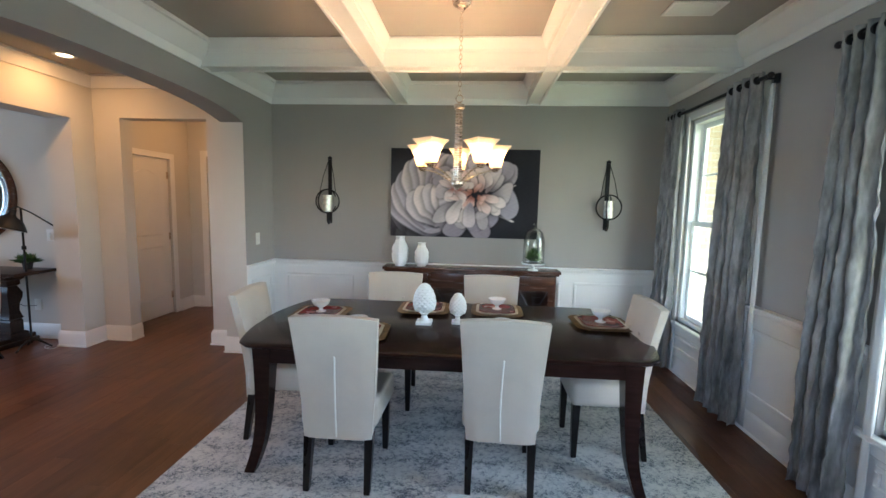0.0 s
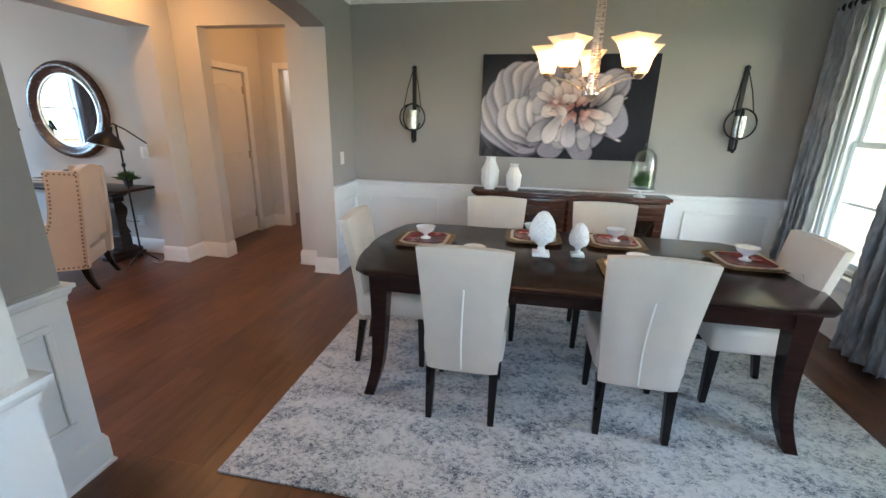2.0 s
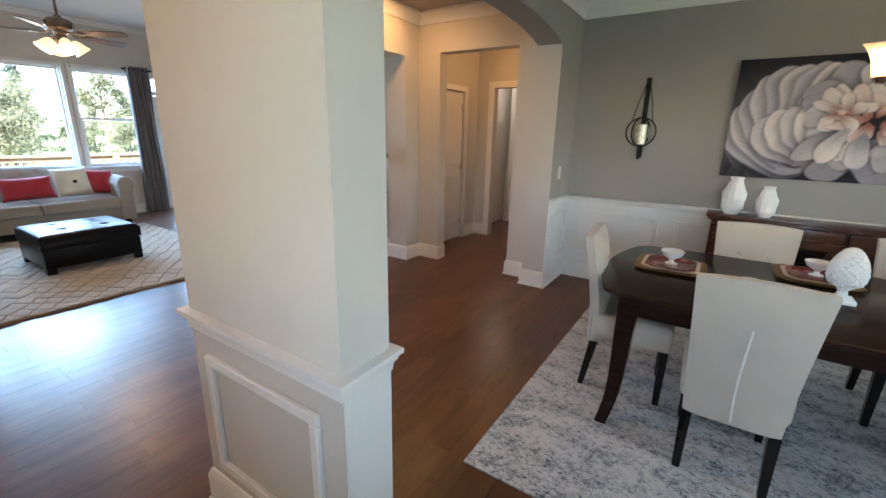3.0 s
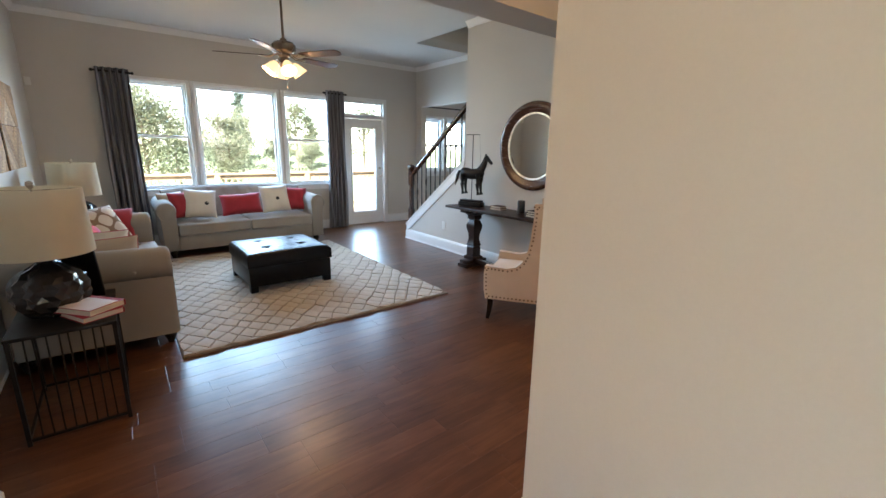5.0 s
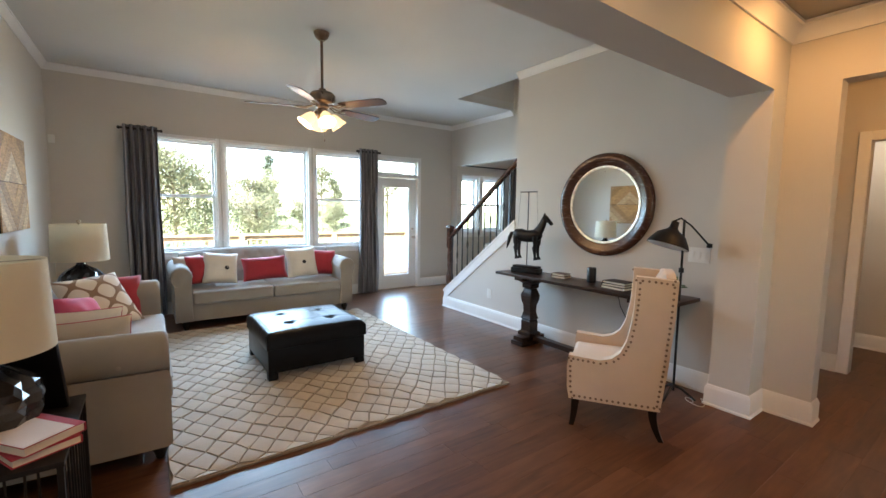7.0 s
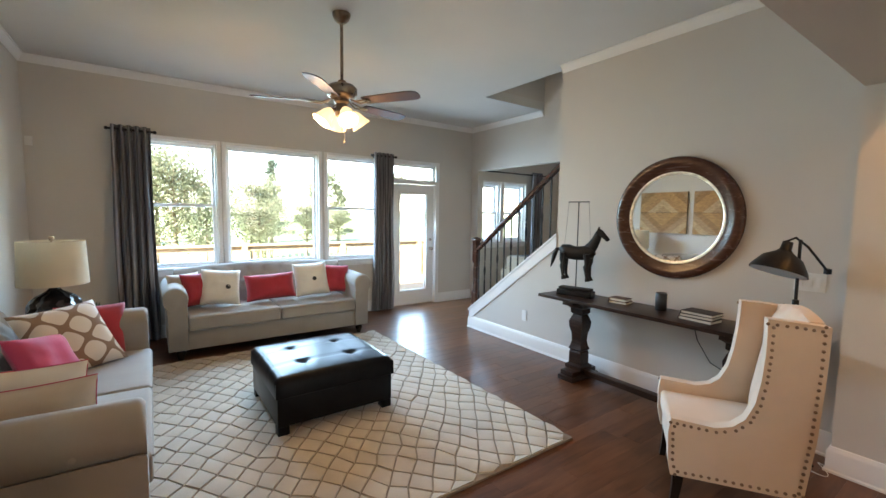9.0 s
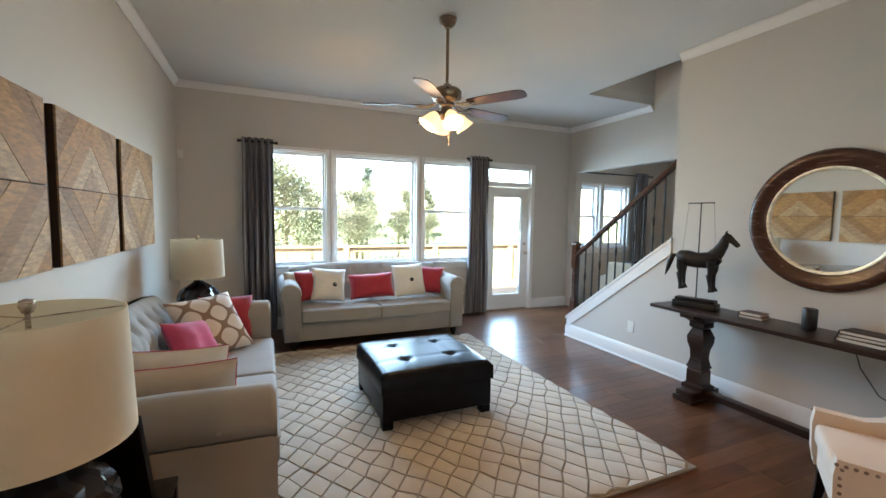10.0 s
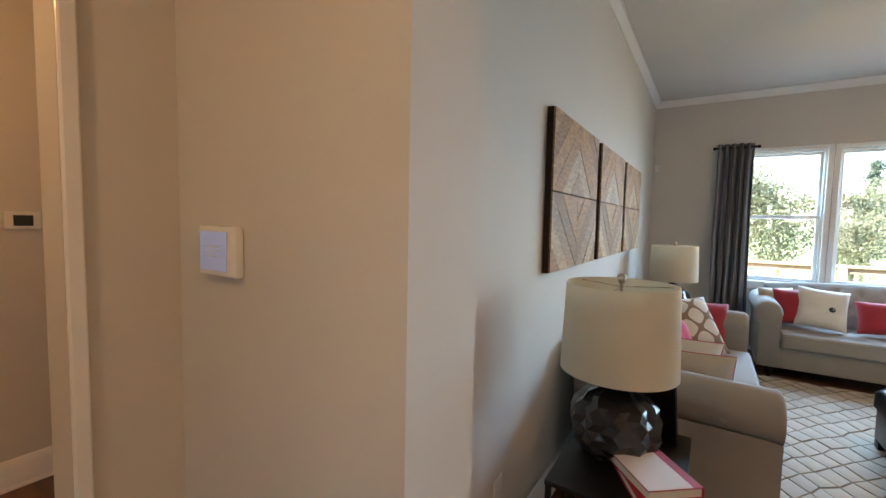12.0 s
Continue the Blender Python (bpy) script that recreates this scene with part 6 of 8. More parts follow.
M["book_red"] = surf("red_book_cloth", (0.38, 0.03, 0.05), 0.6, 10, 0.1, 0.2, 300)
M["book_white"] = surf("white_book_jacket", (0.78, 0.74, 0.74), 0.4, 6, 0.05, 0.05)
M["book_dark"] = surf("dark_book_cloth", (0.035, 0.022, 0.018), 0.6, 10, 0.2, 0.2, 300)
M["book_brown"] = surf("brown_book_leather", (0.10, 0.04, 0.025), 0.5, 10, 0.2, 0.2, 200)
book(-4.80, 0.035, 0.567, -62, 0.19, 0.25, 0.030, "book_red", "red clothbound book under another on the end table")
book(-4.80, 0.03, 0.598, -50, 0.19, 0.26, 0.034, "book_red", "book with red spine and white jacket on a red book")
jk = part("book_jacket", B((-0.092, -0.128, 0, 0.060, 0.128, 0.0015)), "book_white")
jk.matrix_world = pose(-4.80, 0.03, 0.6325, 0, 0, -50) @ pose(0.033, 0, 0)
tagged(jk, "white printed jacket lying on a red book", "book jacket")
# dark folder leaning behind the lamp
fol = part("leather_folder", B((-0.12, -0.012, 0, 0.12, 0.012, 0.31), bevel=0.006), "leather")
fol.matrix_world = pose(-5.165, -0.02, 0.567, 12, 0, 74)
tagged(fol, "black leather folder leaning between lamp and sofa", "folder")


def potted_plant(x, y, z, r, h, n, seed, potr, poth, label, w=0.008):
    root = thing("potted_plant", pose(x, y, z), label, "plant", "small potted plants")
    bm = bmesh.new()
    lathe(bm, [(potr * 0.75, 0), (potr, poth), (potr * 0.92, poth), (potr * 0.85, poth * 0.85), (0, poth * 0.84)], 20)
    part("pot", bm, "pot", root)
    bm = bmesh.new()
    tuft(bm, 0, 0, poth * 0.84, n, r, h, seed, w)
    part("foliage", bm, "plant", root)


potted_plant(-7.90, 0.10, 0.60, 0.085, 0.10, 240, 3, 0.045, 0.07, "small green plant in a dark pot beside a lamp")
potted_plant(-4.45, 3.84, 0.765, 0.13, 0.13, 150, 9, 0.045, 0.075, "spiky green plant in a dark pot on the console table", 0.010)


# chevron wood art
def wood_art(x0, x1):
    z0, z1 = 1.215, 1.985
    root = thing("wood_wall_art", pose((x0 + x1) / 2, -0.5, z0), "square wall panel of reclaimed wood strips in diamond chevrons", "wall art", "wood panels on the wall")
    W, Hh = (x1 - x0) / 2, z1 - z0
    bm = bmesh.new()
    box(bm, -W, 0.001, 0, W, 0.030, Hh)
    part("backing", bm, "art_frame", root, "dark wooden frame edge")
    tones = ["strip_tan", "strip_gray", "strip_honey", "strip_pale", "strip_brown"]
    for qx in (-1, 1):
        for qz in (0, 1):
            cz = Hh / 2
            n = 6
            # strips parallel to the diagonal of each quarter
            for k in range(n):
                bm = bmesh.new()
                lo, hi = k / n * 2, (k + 1) / n * 2 - 0.0008

                def edge(c):
                    # line u + v = c inside the unit square
                    return [(min(1, c), max(0, c - 1)), (max(0, c - 1), min(1, c))]
                a, b2 = edge(lo), edge(hi)
                poly = [a[0]]
                if lo < 1 < hi:
                    poly += [(1, 0)]
                poly += [b2[0], b2[1]]
                if lo < 1 < hi:
                    poly += [(0, 1)]
                poly += [a[1]]
                clean = []
                for p in poly:
                    if not clean or math.hypot(p[0] - clean[-1][0], p[1] - clean[-1][1]) > 1e-4:
                        clean.append(p)
                if math.hypot(clean[0][0] - clean[-1][0], clean[0][1] - clean[-1][1]) < 1e-4:
                    clean.pop()
                pr = 0.038 + 0.001 * ((k * 5 + qz) % 3)
                f0 = [bm.verts.new((qx * (0.0008 + u * (W - 0.0048)), 0.0305, cz + (1 if qz else -1) * (0.003 + v * (cz - 0.005)))) for u, v in clean]
                f1 = [bm.verts.new((v.co.x, pr, v.co.z)) for v in f0]
                bm.faces.new(f0)
                bm.faces.new(f1)
                for i in range(len(f0)):
                    j = (i + 1) % len(f0)
                    bm.faces.new((f0[i], f0[j], f1[j], f1[i]))
                part("strip", bm, tones[(k * 2 + (qz * 1)) % 5], root)
    return root


for nm, c in (("strip_tan", (0.38, 0.205, 0.085)), ("strip_gray", (0.38, 0.235, 0.125)), ("strip_honey", (0.41, 0.225, 0.09)), ("strip_pale", (0.48, 0.32, 0.175)), ("strip_brown", (0.30, 0.165, 0.072))):
    M[nm] = surf(nm, c, 0.7, 9, 0.35, 0.3, 80, stretch=(2, 1, 9), spec=0.25)
M["art_frame"] = surf("dark_art_frame", (0.040, 0.022, 0.014), 0.85, 9, 0.3, 0.1, 80, spec=0.08)
wood_art(-6.04, -5.15)
wood_art(-7.02, -6.15)
wood_art(-8.00, -7.12)


# ceiling fan
def ceiling_fan():
    root = thing("ceiling_fan", pose(-6.68, 1.77, 2.2), "bronze ceiling fan with five dark blades and lit tulip lights", "fan")
    M["fan_metal"] = surf("brushed_bronze", (0.26, 0.19, 0.14), 0.3, 20, 0.2, 0.05, 200, metal=1.0)
    M["blade"] = surf("dark_walnut_blade", (0.05, 0.02, 0.013), 0.5, 5, 0.35, 0.05, 60, stretch=(1, 8, 8), spec=0.2)
    M["tulip"] = glow("lit_tulip_glass", (1.0, 0.64, 0.30), 0.10)
    top = HIGH - 2.2
    bm = bmesh.new()
    lathe(bm, [(0.0, top - 0.075), (0.025, top - 0.075), (0.055, top - 0.05), (0.068, top - 0.02), (0.070, top - 0.001)], 24)
    part("canopy", bm, "fan_metal", root)
    bm = bmesh.new()
    tube(bm, [(0, 0, 0.30), (0, 0, top - 0.07)], 0.0125, 12)
    part("downrod", bm, "fan_metal", root)
    bm = bmesh.new()
    lathe(bm, [(0, 0.33), (0.03, 0.33), (0.035, 0.31), (0.095, 0.295), (0.118, 0.27), (0.118, 0.225), (0.10, 0.20), (0.06, 0.185), (0.06, 0.165), (0.045, 0.15), (0.045, 0.10), (0.06, 0.09), (0.05, 0.06), (0.0, 0.05)], 28)
    part("motor", bm, "fan_metal", root)
    for k in range(5):
        deg = 33 + 72 * k
        bm = bmesh.new()
        pts = []
        for r, w in ((0.20, 0.045), (0.24, 0.052), (0.40, 0.060), (0.56, 0.064), (0.625, 0.060), (0.655, 0.045), (0.665, 0.02)):
            pts.append((r, w))
        outl = [(r, -w) for r, w in pts] + [(r, w) for r, w in pts[::-1]]
        lo = [bm.verts.new((r, w, -0.003 - 0.2 * w)) for r, w in outl]
        hi = [bm.verts.new((r, w, 0.003 - 0.2 * w)) for r, w in outl]
        bm.faces.new(lo[::-1])
        bm.faces.new(hi)
        for i in range(len(outl)):
            j = (i + 1) % len(outl)
            bm.faces.new((lo[i], lo[j], hi[j], hi[i]))
        bl = part("blade", bm, "blade", root)
        bl.matrix_local = pose(0, 0, 0.165, 0, 0, deg)
        bm = bmesh.new()
        for s in (-1, 1):
            tube(bm, [(0.09, s * 0.012, 0.012), (0.15, s * 0.030, -0.012), (0.22, s * 0.026, -0.006), (0.25, 0, -0.006)], 0.006, 6)
        part("bracket", bm, "fan_metal", bl)
    for k in range(4):
        deg = 85 + 90 * k
        a = radians(deg)
        bm = bmesh.new()
        tube(bm, [(0.03, 0, 0.09), (0.07, 0, 0.095), (0.095, 0, 0.085)], 0.008, 8)
        arm = part("light_arm", bm, "fan_metal", root)
        arm.matrix_local = pose(0, 0, 0, 0, 0, deg)
        bm = bmesh.new()
        lathe(bm, [(0.018, 0.02), (0.030, 0.012), (0.048, -0.02), (0.058, -0.06), (0.078, -0.105), (0.074, -0.105), (0.054, -0.058), (0.044, -0.02), (0.026, 0.010)], 20)
        sh = part("tulip_shade", bm, "tulip", arm, "lit frosted tulip shade")
        sh.matrix_local = pose(0.095, 0, 0.085, 0, -38, 0)
        lamp("fan_bulb", "POINT", pose(-6.68 + 0.185 * math.cos(a), 1.77 + 0.185 * math.sin(a), 2.2 - 0.02), 9.0, WARM, 0.03)
    for dx, z in ((0.02, -0.13), (-0.025, -0.03)):
        bm = bmesh.new()
        tube(bm, [(dx, 0.01, 0.06), (dx, 0.01, z)], 0.0015, 5)
        lathe(bm, [(0, z - 0.02), (0.006, z - 0.012), (0.004, z), (0, z + 0.002)], 8, dx, 0.01)
        part("pull_chain", bm, "fan_metal", root)


ceiling_fan()


# round mirror
mir = thing("round_mirror", pose(-5.185, 4.0, 1.503) @ Matrix.Diagonal((1.015, 1, 1.0, 1)), "round mirror in a wide carved walnut frame", "mirror")
bm = bmesh.new()
prof = [(0.355, 0.004), (0.36, 0.014), (0.372, 0.018), (0.378, 0.026), (0.40, 0.030), (0.43, 0.046), (0.462, 0.050), (0.482, 0.040), (0.492, 0.020), (0.492, 0.001), (0.355, 0.001)]
rings = []
for i in range(72):
    a = 2 * math.pi * i / 72
    rings.append([bm.verts.new((r * math.cos(a), -h, r * math.sin(a))) for r, h in prof])
for i in range(72):
    a, b2 = rings[i], rings[(i + 1) % 72]
    for k in range(len(prof)):
        bm.faces.new((a[k], a[(k + 1) % len(prof)], b2[(k + 1) % len(prof)], b2[k]))
part("frame", bm, "cherry", mir)
bm = bmesh.new()
for (r0, h0), (r1, h1) in (((0.352, 0.012), (0.366, 0.020)),):
    ra = []
    for i in range(72):
        a = 2 * math.pi * i / 72
        ra.append([bm.verts.new((r * math.cos(a), -h, r * math.sin(a))) for r, h in ((0.350, 0.006), (0.352, 0.0155), (0.366, 0.021), (0.372, 0.020), (0.372, 0.006))])
    for i in range(72):
        a, b2 = ra[i], ra[(i + 1) % 72]
        for k in range(5):
            bm.faces.new((a[k], a[(k + 1) % 5], b2[(k + 1) % 5], b2[k]))
part("bead", bm, "silver", mir, "silver inner bead")
bm = bmesh.new()
vs = [bm.verts.new((0.352 * math.cos(2 * math.pi * i / 72), -0.008, 0.352 * math.sin(2 * math.pi * i / 72))) for i in range(72)]
ws = [bm.verts.new((v.co.x, -0.002, v.co.z)) for v in vs]
bm.faces.new(vs)
bm.faces.new(ws[::-1])
for i in range(72):
    bm.faces.new((vs[i], vs[(i + 1) % 72], ws[(i + 1) % 72], ws[i]))
part("glass", bm, "mirror", mir, "silvered mirror glass")


# console table
def console_table():
    root = thing("console_table", pose(-5.23, 3.76, 0), "dark wooden trestle console table with turned square pedestals", "console table")
    part("tabletop", B((-0.97, -0.215, 0.735, 0.97, 0.20, 0.765), bevel=0.005), "dark_wood", root)
    for s in (-1, 1):
        x = s * 0.64
        bm = bmesh.new()
        prof = [(0.085, 0.09), (0.085, 0.125), (0.062, 0.14), (0.062, 0.245), (0.055, 0.26), (0.068, 0.275), (0.058, 0.30), (0.048, 0.35), (0.052, 0.42), (0.068, 0.48), (0.072, 0.53), (0.056, 0.575), (0.045, 0.60), (0.062, 0.615), (0.062, 0.655), (0.085, 0.675), (0.092, 0.70)]
        lathe(bm, prof, 4, x, 0)
        part("pedestal", bm, "dark_wood", root, smooth=25)
        part("foot", B((x - 0.085, -0.19, 0.0, x + 0.085, 0.19, 0.045), (x - 0.07, -0.17, 0.045, x + 0.07, 0.17, 0.09), bevel=0.008), "dark_wood", root)
        part("bearer", B((x - 0.06, -0.19, 0.70, x + 0.06, 0.18, 0.735), bevel=0.005), "dark_wood", root)
    part("stretcher", B((-0.555, -0.035, 0.05, 0.555, 0.035, 0.10), bevel=0.004), "dark_wood", root)


console_table()
CT = 0.766


def horse_statue():
    """Jointed black horse held on a wire stand; one plain figure on its block."""
    bm = bmesh.new()
    box(bm, -0.165, -0.055, 0.0, 0.165, 0.055, 0.055, 0.006, 2)
    box(bm, -0.15, -0.045, 0.0552, 0.15, 0.045, 0.08, 0.005, 2)
    tube(bm, [(0, 0, 0.075), (0, 0, 0.872)], 0.005, 8)
    tube(bm, [(-0.10, 0, 0.872), (0.10, 0, 0.872)], 0.0045, 8)
    body = [(-0.135, 0.40, 0.030), (-0.12, 0.405, 0.052), (-0.07, 0.40, 0.060), (-0.01, 0.39, 0.056), (0.05, 0.395, 0.058), (0.10, 0.405, 0.054), (0.13, 0.42, 0.034)]

    def loft(pts, flat=0.8, n=12):
        rings = []
        for i, (x, z, r) in enumerate(pts):
            p, q = pts[max(0, i - 1)], pts[min(len(pts) - 1, i + 1)]
            d = Vector((q[0] - p[0], 0, q[1] - p[1])).normalized()
            nrm = Vector((-d.z, 0, d.x))
            rings.append([bm.verts.new(Vector((x, 0, z)) + nrm * r * math.cos(2 * math.pi * k / n) + Vector((0, 1, 0)) * r * flat * math.sin(2 * math.pi * k / n)) for k in range(n)])
        for a, b2 in zip(rings, rings[1:]):
            for k in range(n):
                bm.faces.new((a[k], a[(k + 1) % n], b2[(k + 1) % n], b2[k]))
        bm.faces.new(rings[0][::-1])
        bm.faces.new(rings[-1])
    loft(body)
    loft([(0.085, 0.415, 0.05), (0.12, 0.46, 0.042), (0.145, 0.51, 0.034), (0.158, 0.55, 0.028), (0.165, 0.575, 0.022)], 0.55)
    loft([(0.150, 0.575, 0.026), (0.175, 0.560, 0.028), (0.205, 0.535, 0.019), (0.228, 0.512, 0.017), (0.235, 0.503, 0.012)], 0.65)
    for s in (-0.012, 0.012):
        tube(bm, [(0.158, s, 0.588), (0.165, s, 0.612)], 0.007, 6, 0.001)
    loft([(-0.135, 0.42, 0.010), (-0.165, 0.415, 0.016), (-0.185, 0.37, 0.020), (-0.20, 0.31, 0.014), (-0.215, 0.26, 0.003)], 0.7)
    for x, k in ((-0.10, -1), (0.09, 1)):
        for s in (-0.035, 0.035):
            n0 = len(bm.verts)
            loft([(x, 0.39, 0.030), (x + 0.004 * k, 0.33, 0.024), (x, 0.30, 0.017), (x - 0.006, 0.285, 0.021), (x, 0.24, 0.015), (x + 0.004, 0.205, 0.012), (x + 0.008, 0.19, 0.018), (x + 0.012, 0.172, 0.021)], 0.9, 8)
            bm.verts.ensure_lookup_table()
            for v in bm.verts[n0:]:
                v.co.y += s
    for v in bm.verts:
        if 0.1 < v.co.z < 0.7 and (abs(v.co.x) > 0.006 or abs(v.co.y) > 0.006):
            v.co.x *= 1.2
            v.co.z = 0.150 + (v.co.z - 0.172) * 1.14
    for x in (-0.095, 0.095):
        tube(bm, [(x, 0, 0.872), (x * 1.3, 0, 0.47)], 0.0012, 4)
    ob = part("horse_statue", bm, "iron", smooth=60)
    ob.matrix_world = pose(-5.92, 3.74, CT, 0, 0, 14)
    tagged(ob, "black jointed horse figure on a wire stand and block", "statue")


horse_statue()
book(-5.50, 3.80, CT, 6, 0.16, 0.12, 0.022, "book_brown", "small brown book under another on the console table")
book(-5.50, 3.80, CT + 0.0225, 2, 0.15, 0.115, 0.025, "book_brown", "small brown book on top of another")
book(-4.84, 3.74, CT, -4, 0.23, 0.16, 0.024, "book_dark", "dark book at the bottom of a stack on the console table", "stacked books")
book(-4.84, 3.74, CT + 0.0245, 2, 0.22, 0.155, 0.022, "book_dark", "pale-edged book in the middle of a stack", "stacked books")
book(-4.83, 3.74, CT + 0.047, -3, 0.22, 0.16, 0.022, "book_dark", "dark book on top of a stack", "stacked books")
spk = thing("smart_speaker", pose(-5.17, 3.83, CT), "black cylindrical speaker on the console table", "speaker")
bm = bmesh.new()
lathe(bm, [(0.038, 0), (0.042, 0.006), (0.042, 0.135), (0.038, 0.142), (0.034, 0.140), (0, 0.139)], 28)
part("body", bm, "black", spk)
bm = bmesh.new()
tube(bm, [(-5.0, 3.985, 0.72), (-4.95, 3.985, 0.55), (-4.85, 3.985, 0.40), (-4.70, 3.988, 0.34), (-4.56, 3.99, 0.35)], 0.0035, 6)
cb = part("power_cord", bm, "black", spk, "thin black power cord")
cb.matrix_local = pose(5.17, -3.83, -CT)


# floor lamp
def floor_lamp():
    root = thing("floor_lamp", pose(-4.295, 3.685, 0), "black iron pharmacy floor lamp with dome shade and tripod foot", "lamp")
    for k in range(3):
        a = radians(30 + 120 * k)
        bm = bmesh.new()
        tube(bm, [(0, 0, 0.10), (0.05 * math.cos(a), 0.05 * math.sin(a), 0.085), (0.12 * math.cos(a), 0.12 * math.sin(a), 0.03), (0.15 * math.cos(a), 0.15 * math.sin(a), 0.008)], 0.012, 8, 0.008)
        part("foot", bm, "iron", root)
    bm = bmesh.new()
    tube(bm, [(0, 0, 0.06), (0, 0, 1.385)], 0.009, 10)
    lathe(bm, [(0, 0.98), (0.018, 0.985), (0.018, 1.02), (0, 1.025)], 12)
    part("pole", bm, "iron", root)
    bm = bmesh.new()
    tube(bm, [(-0.065, -0.055, 1.365), (-0.02, -0.01, 1.395), (0.02, 0.07, 1.34), (0.08, 0.255, 1.185)], 0.007, 8)
    lathe(bm, [(0, 1.165), (0.02, 1.17), (0.02, 1.20), (0, 1.205)], 12, 0.08, 0.255)
    part("arm", bm, "iron", root)
    bm = bmesh.new()
    lathe(bm, [(0.0, 0.165), (0.026, 0.16), (0.030, 0.12), (0.045, 0.105), (0.10, 0.075), (0.140, 0.02), (0.148, 0.0), (0.142, 0.0), (0.134, 0.02), (0.094, 0.068), (0.0, 0.09)], 32)
    sh = part("shade", bm, "iron", root, "dark metal dome shade")
    sh.matrix_local = pose(-0.078, -0.075, 1.185, -16, 8, 0) @ Matrix.Diagonal((1.0, 1.0, 1.2, 1))
    bm = bmesh.new()
    lathe(bm, [(0.141, -0.001), (0.132, 0.019), (0.092, 0.066), (0.0, 0.086), (0, 0.084), (0.090, 0.063), (0.129, 0.017), (0.138, -0.001)], 32)
    part("shade_lining", bm, "white", sh, "white enamel inside of the shade")


floor_lamp()
bm = bmesh.new()
pts = [(-4.22 + 0.055 * math.cos(a * 1.3) + 0.016 * a, 3.70 + 0.06 * math.sin(a * 1.1) + 0.012 * a, 0.004) for a in [i * 0.35 for i in range(26)]]
tube(bm, pts, 0.0025, 6)
cb = part("lamp_cord", bm, "plastic")
tagged(cb, "pale coiled lamp cord on the floor by the baseboard", "cord")


